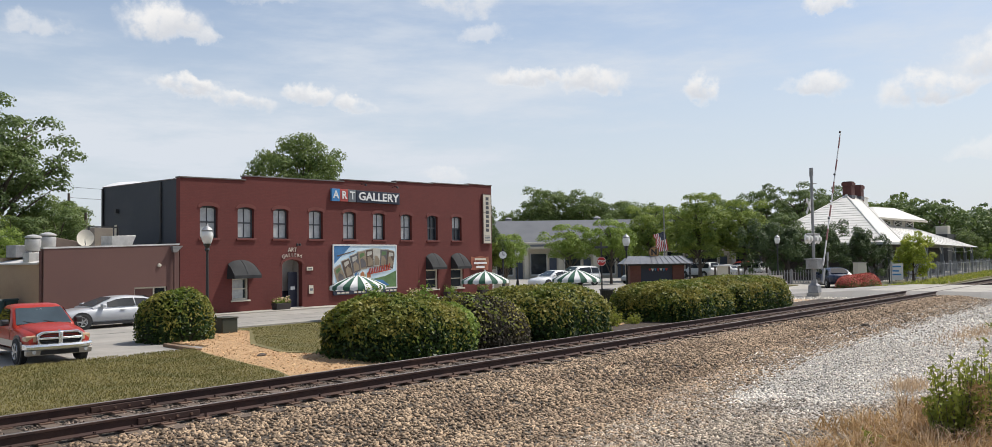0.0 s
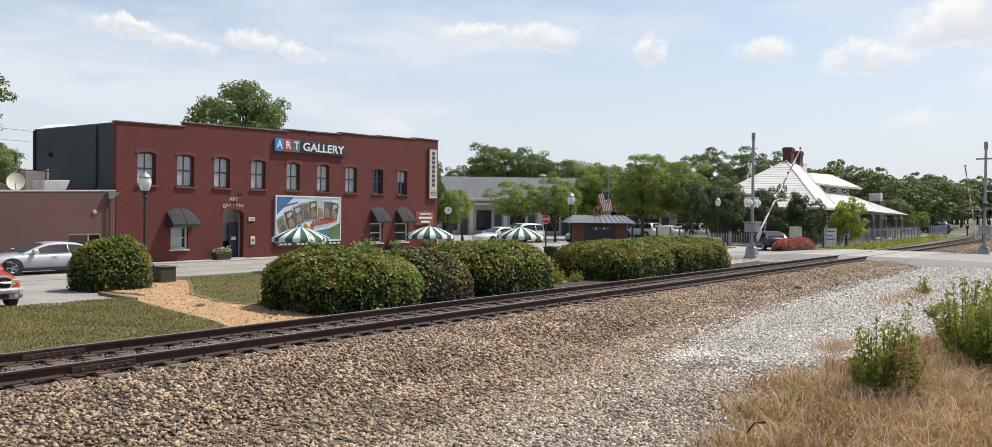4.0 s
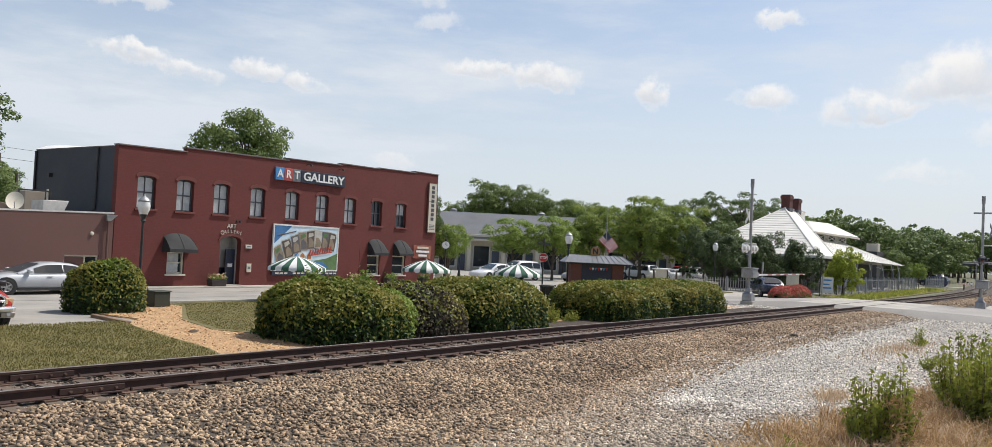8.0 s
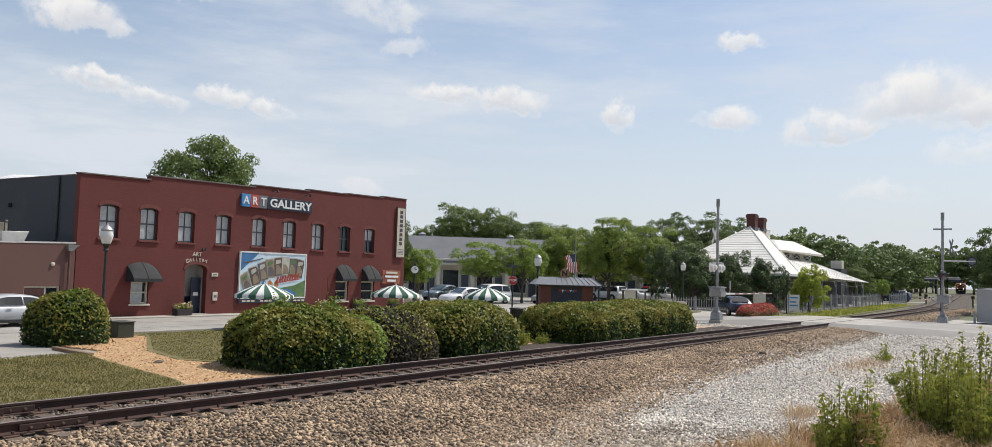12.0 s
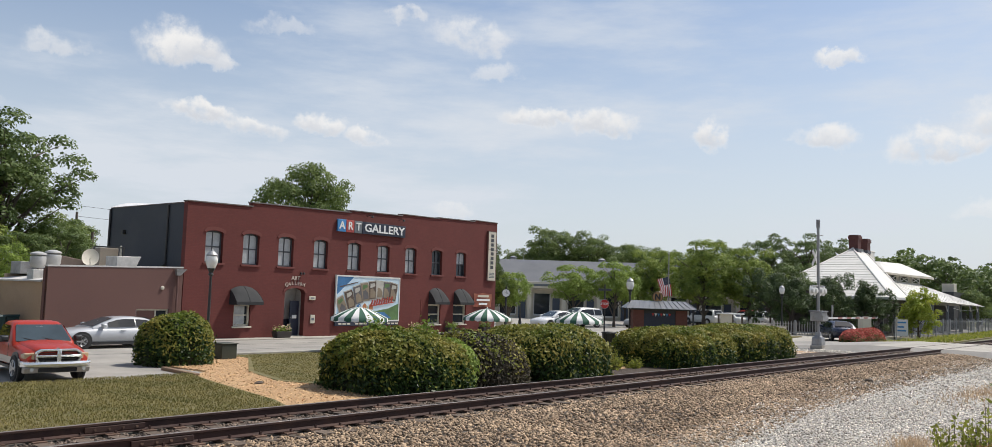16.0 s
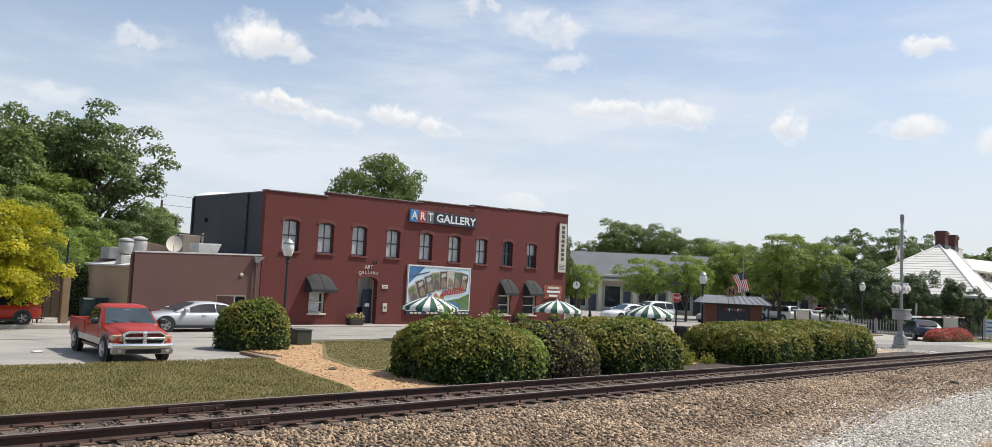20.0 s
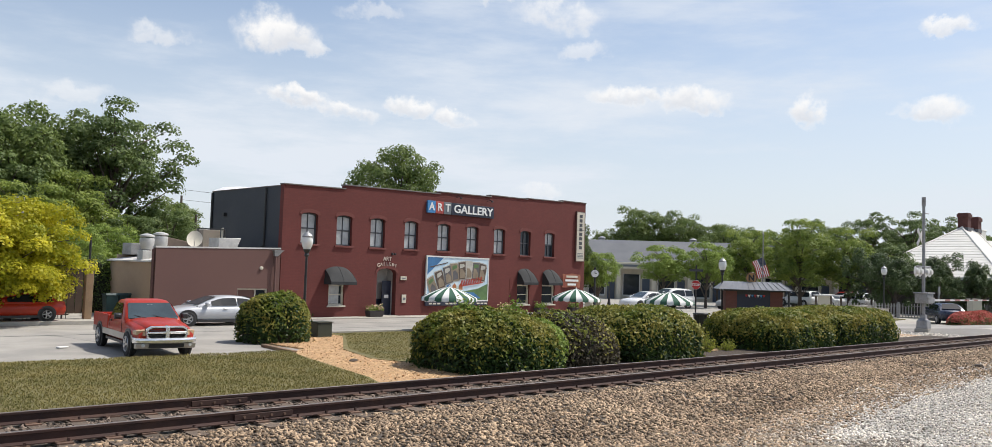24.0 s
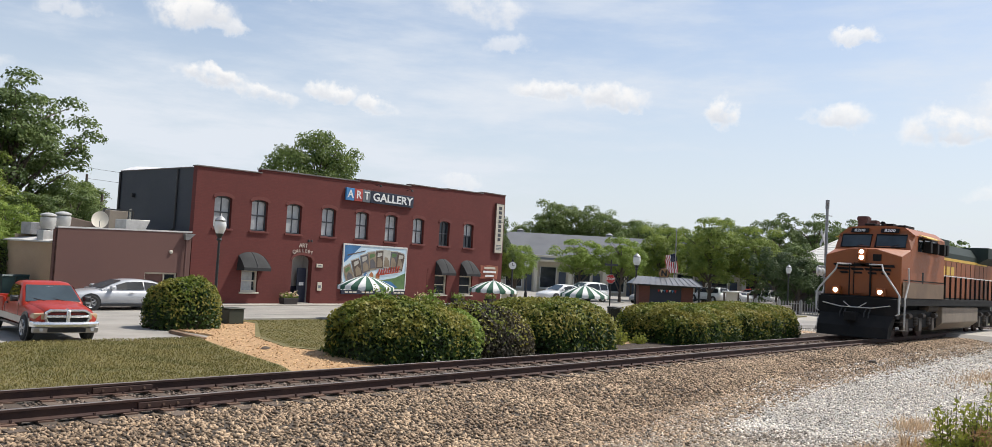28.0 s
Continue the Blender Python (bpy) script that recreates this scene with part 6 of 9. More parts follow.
def leaf_quads(pos, nrm, size, rng, aspect=0.55, tilt=0.7):
    """Arrays of leaf quads at the given places, roughly facing the given ways."""
    n = len(pos)
    nn = nrm + rng.normal(0, tilt, (n, 3))
    nn /= np.linalg.norm(nn, axis=1, keepdims=True) + 1e-9
    t = np.cross(nn, rng.normal(0, 1, (n, 3)))
    t /= np.linalg.norm(t, axis=1, keepdims=True) + 1e-9
    b = np.cross(nn, t)
    s = (size * rng.uniform(0.65, 1.35, n))[:, None]
    v = np.stack([pos - t * s * 0.5, pos + b * s * 0.5 * aspect, pos + t * s * 0.5 + nn * s * 0.08, pos - b * s * 0.5 * aspect], 1).reshape(-1, 3)
    return v, np.arange(4 * n).reshape(n, 4)


def ripple(p, k, seed):
    r = np.random.default_rng(seed)
    out = np.zeros(len(p))
    for _ in range(5):
        d = r.normal(0, 1, 3)
        out += np.sin(p @ (d * k) + r.uniform(0, 6.28))
    return out / 5


def hedge_points(n, a, b, c, power, rng, seed, lump=0.07):
    """Points and outward ways on a clipped, lumpy block: half length a, half depth b, height c; upright sides, rounded top and ends."""
    x = rng.uniform(-1, 1, n)
    x = np.sign(x) * np.abs(x) ** 0.8
    th = rng.uniform(-0.12, np.pi + 0.12, n)
    cy, cz = np.cos(th), np.sin(th)
    k = (np.abs(cy) ** power + np.abs(cz.clip(0)) ** power) ** (-1 / power)
    end = (1 - np.abs(x) ** (4 if a > 2 else 2.6)).clip(0, 1) ** 0.42
    p = np.stack([x * a, cy * k * b * end, (cz * k).clip(-0.05) * c * (0.35 + 0.65 * end)], 1)
    g_ = np.stack([np.sign(x) * np.abs(x) ** 5 * 1.3, np.sign(cy) * np.abs(cy * k) ** (power - 1), np.abs(cz.clip(0) * k) ** (power - 1)], 1)
    g_ /= np.linalg.norm(g_, axis=1, keepdims=True) + 1e-9
    p = p * (1 + lump * ripple(p, 2.2, seed) + 0.045 * ripple(p, 6.0, seed + 1))[:, None]
    # the two ends, filled in
    m_ = n // 10
    q = np.stack([np.sign(rng.uniform(-1, 1, m_)) * a * rng.uniform(0.9, 0.99, m_), rng.uniform(-0.6, 0.6, m_) * b, rng.uniform(0, 0.6, m_) * c], 1)
    return np.concatenate([p, q]), np.concatenate([g_, np.sign(q) * np.array([1, 0, 0])])


# colour of the added solid core: the dark between the leaves
M_HEDGECORE = mat("hedge_core_shade", (0.022, 0.026, 0.012), (0.035, 0.036, 0.018), rough=0.95, scale=3, fine=20, contrast=0.4)


def hedge(name, x, y, half, label, n, leaf=M_HEDGE, tips=M_HEDGE_SUNTIP, seed=1, power=2.8, size=0.105, category="hedge", group="hedges beside the track", tip_share=0.45, turn=0, shoots=()):
    a, b, c = half
    r = np.random.default_rng(seed)
    h = thing(name, pose(x, y, 0.05, 0, 0, turn), label, category, group)
    p, g_ = hedge_points(n, a, b, c, power, r, seed)
    # leaves thin out towards the foot, where the dark core shows as shade
    keep = r.uniform(0, 1, len(p)) < np.clip(p[:, 2] / c * 1.5 + 0.75, 0, 1)
    p, g_ = p[keep], g_[keep]
    inner = r.uniform(0.86, 1.015, len(p))[:, None]
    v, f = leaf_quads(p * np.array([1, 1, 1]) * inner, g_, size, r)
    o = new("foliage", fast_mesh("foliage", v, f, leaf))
    o.parent = h
    # upward faces get the paler tips: fresh growth plus painted sunlight
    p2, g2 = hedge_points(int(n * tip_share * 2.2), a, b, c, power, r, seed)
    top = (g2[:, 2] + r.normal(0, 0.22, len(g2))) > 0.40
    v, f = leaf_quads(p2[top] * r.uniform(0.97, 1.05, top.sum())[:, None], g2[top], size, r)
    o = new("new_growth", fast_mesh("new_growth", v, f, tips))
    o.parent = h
    o["label"] = "fresh top growth, sunlight put into its paler colour"
    # solid filler that stops see-through and gives the inner shade by colour
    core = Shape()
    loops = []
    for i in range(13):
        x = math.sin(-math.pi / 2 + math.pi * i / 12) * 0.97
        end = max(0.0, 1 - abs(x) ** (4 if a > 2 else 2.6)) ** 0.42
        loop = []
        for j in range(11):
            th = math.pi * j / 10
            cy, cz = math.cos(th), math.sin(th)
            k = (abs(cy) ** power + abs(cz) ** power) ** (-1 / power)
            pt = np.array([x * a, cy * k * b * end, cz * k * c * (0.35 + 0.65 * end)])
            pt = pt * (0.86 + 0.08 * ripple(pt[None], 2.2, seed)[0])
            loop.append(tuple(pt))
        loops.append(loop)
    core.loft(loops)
    part("twig_core", core, M_HEDGECORE, h, "solid dark core, shade between the leaves put into its colour", smooth=80)
    for sx, sy, sz in shoots:
        m_ = 160
        q = np.stack([r.normal(sx, 0.14, m_), r.normal(sy, 0.14, m_), c * 0.97 + np.abs(r.normal(0, sz, m_))], 1)
        v, f = leaf_quads(q, np.tile([0, 0, 1.0], (m_, 1)), size * 1.2, r)
        o = new("shoot", fast_mesh("shoot", v, f, M_LEAFLIGHT))
        o.parent = h
        o["kind"] = "stuff"
        o["label"] = "pale untrimmed shoot"
    return h


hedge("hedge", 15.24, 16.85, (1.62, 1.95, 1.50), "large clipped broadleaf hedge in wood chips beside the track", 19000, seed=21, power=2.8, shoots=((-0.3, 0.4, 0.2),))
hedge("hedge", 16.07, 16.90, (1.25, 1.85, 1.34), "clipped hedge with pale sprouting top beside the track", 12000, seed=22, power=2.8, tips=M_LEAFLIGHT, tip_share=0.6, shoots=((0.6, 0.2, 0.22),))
hedge("purple_shrub", 18.07, 16.80, (1.55, 1.8, 1.44), "dull purple-leaved rounded shrub among the green hedges", 12000, M_PURPLE, M_HEDGE_SUNTIP, 23, 2.2, tip_share=0.12, category="shrub")
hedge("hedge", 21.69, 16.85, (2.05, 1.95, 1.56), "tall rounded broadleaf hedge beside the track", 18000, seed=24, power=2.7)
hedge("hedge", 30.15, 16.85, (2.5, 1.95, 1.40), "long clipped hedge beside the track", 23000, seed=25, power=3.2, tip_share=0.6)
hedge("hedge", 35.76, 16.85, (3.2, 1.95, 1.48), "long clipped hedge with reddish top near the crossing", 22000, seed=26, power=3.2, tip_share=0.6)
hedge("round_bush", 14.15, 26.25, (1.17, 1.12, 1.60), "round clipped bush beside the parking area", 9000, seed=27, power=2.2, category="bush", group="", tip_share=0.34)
hedge("yard_shrub", 13.4, 42.6, (1.3, 0.9, 2.7), "dark overgrown shrub in the yard behind the bins", 5000, M_LEAFDARK, M_LEAFLIGHT, 29, 2.3, 0.12, "shrub", "", 0.15)
hedge("flower_bush", 61.6, 19.6, (3.2, 0.9, 0.95), "low bush covered in red flowers beside the crossing", 6000, M_LEAFDARK, M_FLOWERRED, 28, 2.3, 0.10, "bush", "", 0.9)


def planter(x, y, z, w, label, flowers, turn=GA):
    p = thing("flower_planter", pose(x, y, z, 0, 0, turn), label, "planter", "planters by the wall")
    part("box", Shape().loft([[(-w * 0.44, -0.2, 0), (w * 0.44, -0.2, 0), (w * 0.44, 0.2, 0), (-w * 0.44, 0.2, 0)], [(-w / 2, -0.24, 0.32), (w / 2, -0.24, 0.32), (w / 2, 0.24, 0.32), (-w / 2, 0.24, 0.32)]]), M_TERRACOTTA, p, bevel=0.015)
    r = np.random.default_rng(int(x * 10))
    m_ = 260
    q = np.stack([r.uniform(-w * 0.48, w * 0.48, m_), r.uniform(-0.22, 0.22, m_), 0.32 + np.abs(r.normal(0, 0.12, m_))], 1)
    v, f = leaf_quads(q, np.tile([0, -0.3, 1.0], (m_, 1)), 0.11, r)
    o = new("foliage", fast_mesh("foliage", v, f, M_LEAFLIGHT))
    o.parent = p
    q = q[: int(m_ * 0.3)] + np.array([0, -0.03, 0.08])
    v, f = leaf_quads(q, np.tile([0, -0.5, 1.0], (len(q), 1)), 0.10, r, 0.9)
    o = new("blossom", fast_mesh("blossom", v, f, flowers))
    o.parent = p


def on_front(u, out, z=0.0):
    q = pose(21.0, 37.5, 0, 0, 0, GA) @ Vector((u, -out, z))
    return q.x, q.y, z


M_BLOSSOM = leaf_mat("cream_blossom", (0.55, 0.38, 0.24), (0.66, 0.50, 0.36), 0.3, 0.7)
for u, w, fl in ((4.85, 0.95, M_BLOSSOM), (14.9, 0.9, M_BLOSSOM), (18.2, 0.85, M_LEAFLIGHT), (21.6, 0.8, M_LEAFDARK)):
    x, y, z = on_front(u, 0.55, 0.06 if u < 13 else 0.10)
    planter(x, y, z, w, "dark planter box with flowers at the foot of the brick wall", fl)
solid("plant_stake", Shape().rod((0, 0, 0), (0, 0, 1.9), 0.03, 0.02), M_BRICK_TRIM, "thin reddish stake in a planter", "stake", m=pose(*on_front(15.25, 0.55, 0.3)))
lamp_box = thing("terrace_table", pose(*on_front(22.6, 1.4, 0.10), 0, 0, 8), "pale wooden terrace table beside the brick corner", "table")
part("top", Shape().box(-0.6, 0.6, -0.35, 0.35, 0.72, 0.77), M_CREAM, lamp_box, bevel=0.01)
for sx in (-0.5, 0.5):
    part("leg", Shape().box(sx - 0.05, sx + 0.05, -0.3, 0.3, 0, 0.72), M_CREAM, lamp_box, bevel=0.01)


# ---- the level crossing's signals ----
mat_band = mat("faded_red_band", (0.34, 0.16, 0.14), (0.28, 0.13, 0.115), rough=0.6)


def crossing_signal(x, y, facing, label):
    """Mast with lamps, crossbuck, gate box; the arm is a part of its own. facing: +1 or -1, the side of the traffic along y; the arm reaches along facing * x."""
    sg = thing("crossing_signal", pose(x, y, 0.06), label, "crossing signal", "crossing signals")
    part("foundation", Shape().box(-0.36, 0.36, -0.36, 0.36, 0, 0.2), M_CONCRETE, sg, bevel=0.03)
    part("base", Shape().loft([[(-s, -s, z), (s, -s, z), (s, s, z), (-s, s, z)] for s, z in ((0.30, 0.2), (0.28, 0.62), (0.15, 0.74), (0.13, 0.96))]), M_GALV, sg, "bolted steel base", bevel=0.03)
    part("mast", Shape().lathe([(0.085, 0.95), (0.08, 7.0), (0.11, 7.0), (0.11, 7.5)], 12), M_GALV, sg, "grey steel mast")
    part("gate_box", Shape().box(-0.50, 0.42, -0.38, 0.3, 1.58, 2.12) if facing > 0 else Shape().box(-0.3, 0.3, -0.42, 0.3, 1.5, 2.0), M_GALV, sg, "gate machine box", bevel=0.04)
    part("box_lid", Shape().box(-0.55, 0.47, -0.43, 0.35, 2.12, 2.19) if facing > 0 else Shape().box(-0.33, 0.33, -0.45, 0.33, 2.0, 2.06), M_GALV, sg, bevel=0.02)
    part("conduit", Shape().tube([(0.12, 0.12, 0.9), (0.12, 0.14, 3.3)], 0.025, 6), M_BLACK, sg)
    part("lamp_arm", Shape().rod((-1.05, 0, 3.62), (1.05, 0, 3.62), 0.04), M_GALV, sg)
    for d in (-0.95, -0.42, 0.42, 0.95):
        lm = part("lamp", Shape().lathe([(0.30, 0), (0.30, 0.03), (0.17, 0.05), (0.14, 0.18), (0.02, 0.2)], 18).turned(pose(d, 0.06 * facing, 3.34, 90 * facing)), M_WHITE if facing > 0 else M_BLACK, sg, "lamp with round backing plate")
        part("lens", Shape().lathe([(0.13, 0.0), (0.12, 0.02)], 14).turned(pose(d, 0.085 * facing, 3.34, -90 * facing)), M_LENSRED, lm)
        part("visor", Shape().loft([[(0.15 * math.cos(t), 0.15 * math.sin(t), z) for t in (math.pi * k / 8 for k in range(9))] for z in (0.0, 0.24)], caps=False).turned(pose(d, 0.08 * facing, 3.34, -90 * facing, 0, 0)), M_BLACK, lm)
    for rot in (45, -45):
        part("crossbuck_board", Shape().box(-0.62, 0.62, -0.012, 0.012, -0.11, 0.11).turned(pose(0, (0.16 if rot > 0 else 0.19) * facing - (0.34 if facing < 0 else 0), 5.25, 0, 0, 22 if facing < 0 else 0) @ pose(0, 0, 0, 0, rot, 0)), M_WHITE if facing > 0 else M_SIGNGREY, sg, "crossbuck board", bevel=0.004)
    part("top_bracket", Shape().rod((-0.15, 0, 6.6), (0.75, 0, 6.62), 0.025), M_GALV, sg)
    reach = 9.0 if facing > 0 else 6.6
    arm = part("gate_arm", Shape().prism([(0, -0.055), (reach, -0.03), (reach, 0.03), (0, 0.055)], -0.025, 0.025), M_WHITE, sg, "white gate arm with red bands")
    for k in range(5):
        a = (1.6 + k * 1.55) * reach / 9
        part("band", Shape().box(a, a + 0.75, -0.032, 0.032, -0.057 + 0.0027 * a, 0.057 - 0.0027 * a), mat_band, arm, "faded red band")
    for a in (reach / 3, reach * 0.66, reach - 0.1):
        part("arm_lamp", Shape().box(a - 0.04, a + 0.04, -0.05, 0.05, 0.04, 0.13), M_BLACK, arm)
    part("counterweight", Shape().box(-1.1, -0.2, -0.12, -0.04, -0.14, 0.14), M_GALV, arm)
    return sg, arm


signal_a, arm_a = crossing_signal(49.4, 18.2, 1, "grey crossing signal mast with gate arm beside the apron")
signal_b, arm_b = crossing_signal(62.5, 7.7, -1, "grey crossing signal mast with gate arm on the near side")
part("side_arm", Shape().rod((0, 0, 4.3), (0, -1.9, 4.3), 0.035), M_WHITE, signal_b)
for d in (-1.7,):
    back = part("lamp", Shape().lathe([(0.22, -0.02), (0.32, -0.02), (0.32, 0.02), (0.22, 0.02), (0.22, -0.02)], 20, caps=False).turned(pose(0.05, d, 4.3, 0, 90, 0)), M_BLACK, signal_b, "black round lamp backing")
    part("lamp_back", Shape().lathe([(0.225, -0.01), (0.225, 0.01), (0.12, 0.12), (0.1, 0.2)], 18).turned(pose(0.05, d, 4.3, 0, 90, 0)), M_SIGNGREY, back)
for d in (-0.72, 0.72):
    part("hood", Shape().loft([[(0.2 * math.cos(t), 0.2 * math.sin(t), z) for t in (math.pi * k / 8 for k in range(9))] for z in (-0.35, 0.35)], caps=False).turned(pose(-0.1, d, 2.95, 90, 0, 0)), M_BLACK, signal_b, "black lamp hood")
part("cross_bar", Shape().rod((0, -1.0, 3.2), (0, 1.0, 3.2), 0.035), M_GALV, signal_b)
part("top_plate", Shape().box(-0.05, 0.05, -0.55, 0.55, 6.35, 6.45), M_GALV, signal_b)

cab = thing("signal_cabinet", pose(73.5, 5.4, 0.0), "pale grey steel railway equipment cabinet", "cabinet")
part("body", Shape().box(-1.1, 1.1, -1.6, 1.25, 0.1, 2.55), mat("cabinet_grey", (0.36, 0.36, 0.36), (0.31, 0.31, 0.31), rough=0.55, scale=1), cab, bevel=0.03)
part("roof", Shape().prism([(-1.75, 2.55), (1.4, 2.55), (-0.2, 2.75)], -1.2, 1.2, "x"), M_WHITE, cab)
part("door_seam", Shape().box(-1.115, -1.1, -0.2, -0.17, 0.3, 2.4), M_BLACK, cab)
part("pedestal", Shape().box(-1.3, -1.12, 1.3, 1.45, 0, 0.9), M_GALV, cab)
for x, y, w, h in ((68.6, 21.8, 0.6, 1.75), (70.0, 22.0, 0.55, 1.70), (57.7, 25.3, 1.3, 1.1), (59.0, 24.6, 1.1, 0.95)):
    eb = thing("electrical_box", pose(x, y, 0.0, 0, 0, -25), "pale weathered electrical cabinet beside the lane", "cabinet", "electrical boxes")
    part("body", Shape().box(-w / 2, w / 2, -0.25, 0.25, 0, h), M_CREAM, eb, bevel=0.02)
    part("cap", Shape().box(-w / 2 - 0.04, w / 2 + 0.04, -0.29, 0.29, h, h + 0.05), M_CONCRETE, eb)
post_board = thing("display_board", pose(54.1, 25.9, 0.0, 0, 0, -40), "pale roofed display board standing on two dark posts", "display board")
part("panel", Shape().box(-0.72, 0.1, -0.03, 0.03, 0.35, 1.75), M_CREAM, post_board, "pale weathered panel", bevel=0.01)
part("cap", Shape().box(-0.95, 0.95, -0.16, 0.16, 1.75, 1.83), M_WHITE, post_board, bevel=0.01)
for x in (-0.85, 0.15, 0.85):
    part("post", Shape().box(x - 0.05, x + 0.05, -0.05, 0.05, 0, 1.75), M_BARK, post_board)
brd = thing("notice_board", pose(73.6, 20.4, 0.0, 0, 0, -70), "white notice board with blue bars on a post", "notice board")
part("panel", Shape().box(-0.5, 0.5, -0.03, 0.03, 0.25, 1.6), M_WHITE, brd, bevel=0.01)
part("post", Shape().box(-0.58, -0.5, -0.06, 0.06, 0, 2.0), M_BLACK, brd)
for z_, w_ in ((1.36, 0.35), (1.0, 0.2), (0.7, 0.35)):
    part("bar", Shape().box(-0.3, w_, -0.04, -0.03, z_ - 0.06, z_ + 0.06), M_SIGNBLUE, brd)
for x, y, h in ((69.5, 24.5, 2.6), (71.5, 20.2, 1.8)):
    solid("sign_post", Shape().box(-0.06, 0.06, -0.04, 0.04, 0, h).box(-0.16, 0.16, -0.06, -0.04, h - 0.7, h), M_GALV, "narrow grey post with a small plate", "post", m=pose(x, y, 0))


def picket_fence(pts, h, gap, label, material, group):
    f = thing("fence", pose(0, 0, 0), label, "fence", group)
    pts = [Vector((x, y, 0)) for x, y in pts]
    mesh = mesh_of("slat", Shape().box(-0.045, 0.045, -0.012, 0.012, 0.05, h), material, 0)
    post = mesh_of("post", Shape().box(-0.06, 0.06, -0.06, 0.06, 0, h + 0.12), material, 0)
    for a, b in zip(pts, pts[1:]):
        d = b - a
        ang = math.degrees(math.atan2(d.y, d.x))
        n = max(2, int(d.length / gap))
        for k in range(n):
            o = new("slat", mesh)
            o.parent = f
            q = a + d * (k + 0.5) / n
            o.matrix_basis = pose(q.x, q.y, 0, 0, 0, ang)
        for k in range(int(d.length / 2.6) + 1):
            o = new("post", post)
            o.parent = f
            q = a + d * min(1, k * 2.6 / d.length)
            o.matrix_basis = pose(q.x, q.y, 0, 0, 0, ang)
        for z in (0.25, h - 0.2):
            part("rail", Shape().tube([(a.x, a.y, z), (b.x, b.y, z)], 0.03, 4), material, f)


M_FENCEGREY = mat("fence_grey", (0.30, 0.31, 0.33), (0.24, 0.25, 0.265), rough=0.75, scale=2, fine=20)
picket_fence([(78.5, 20.9), (104, 21.0), (120, 22.0)], 1.5, 0.42, "grey rail-side fence in front of the depot", M_FENCEGREY, "depot fences")
picket_fence([(62.0, 30.0), (78.3, 24.4), (78.5, 20.9)], 1.15, 0.32, "pale picket fence round the depot garden", mat("weathered_picket", (0.40, 0.385, 0.36), (0.32, 0.31, 0.29), rough=0.8, scale=2, fine=20), "depot fences")
picket_fence([(123, 21.5), (150, 23.6)], 1.5, 0.8, "grey fence along the far verge", M_FENCEGREY, "depot fences")


def utility_pole(x, y, h, arms, label="wooden utility pole with cross-arms", lean=0):
    p = thing("utility_pole", pose(x, y, 0, lean), label, "utility pole", "utility poles")
    part("pole", Shape().lathe([(0.16, 0), (0.11, h)], 10), M_BARK, p)
    for z in arms:
        part("cross_arm", Shape().box(-1.1, 1.1, -0.06, 0.06, z - 0.07, z + 0.07).turned(pose(0, 0, 0, 0, 0, -50)), M_BARK, p)
        for d in (-0.95, -0.4, 0.4, 0.95):
            part("insulator", Shape().lathe([(0.04, 0), (0.05, 0.1), (0.02, 0.16)], 8, (d * math.cos(radians(-50)), d * math.sin(radians(-50)), z + 0.07)), M_GLOBE, p)


utility_pole(83.0, 76.5, 11.2, (10.8, 9.9))
utility_pole(33.5, 82.0, 9.2, ())
utility_pole(29.9, 69.9, 6.7, ())
utility_pole(9.2, 44.0, 8.4, ())
utility_pole(192, 35.5, 9.0, (8.5,))
utility_pole(222, 38.0, 12.0, (11.4, 10.4))


def wire(a, b, sag, r=0.018):
    a, b = Vector(a), Vector(b)
    return [tuple(a + (b - a) * t - Vector((0, 0, sag * 4 * t * (1 - t)))) for t in (k / 10 for k in range(11))]


for z in (9.8, 10.8):
    solid("overhead_wire", Shape().tube(wire((83, 76.5, z), (33.5, 82.0, z - 1.0), 0.8), 0.02, 4), M_BLACK, "thin dark overhead wire", "wire")
solid("overhead_wire", Shape().tube(wire((192, 35.5, 8.6), (222, 38, 11), 0.6), 0.03, 4), M_BLACK, "thin dark overhead wire", "wire")
solid("overhead_wire", Shape().tube(wire((192, 35.5, 8.4), (170, -10, 9), 0.9), 0.03, 4), M_BLACK, "thin dark overhead wire", "wire")
# street lamps and a barrier of the second crossing far down the line
for x, y in ((160, 20.5), (168, 15.0)):
    d = thing("crossing_signal", pose(x, y, 0), "distant crossing signal down the line", "crossing signal", "crossing signals")
    part("mast", Shape().rod((0, 0, 0), (0, 0, 4.6), 0.08), M_GALV, d)
    part("lamp_arm", Shape().rod((0, -1, 3.0), (0, 1, 3.0), 0.05), M_GALV, d)
    for s_ in (-0.9, 0.9):
        part("lamp", Shape().lathe([(0.32, 0), (0.32, 0.05)], 14).turned(pose(-0.05, s_, 3.0, 0, 90, 0)), M_BLACK, d)
    part("crossbuck_board", Shape().box(-0.03, 0.03, -0.6, 0.6, -0.1, 0.1).turned(pose(-0.1, 0, 4.2, 45)), M_WHITE, d)
    part("crossbuck_board", Shape().box(-0.03, 0.03, -0.6, 0.6, -0.1, 0.1).turned(pose(-0.14, 0, 4.2, -45)), M_WHITE, d)
for x, y in ((126, 12.0), (131, 18.2)):
    d = thing("switch_stand", pose(x, y, 0.1), "dark switch stand beside the track", "switch stand", "switch stands")
    part("post", Shape().rod((0, 0, 0), (0, 0, 1.2), 0.09), M_BLACK, d)
    part("target", Shape().box(-0.02, 0.02, -0.2, 0.2, 1.1, 1.5), M_BLACK, d)
far_road = flat("far_road", [(150, -60), (158, -60), (158, 120), (150, 120)], 0.03, M_ASPHALT, "pale road crossing the line far off", "road")

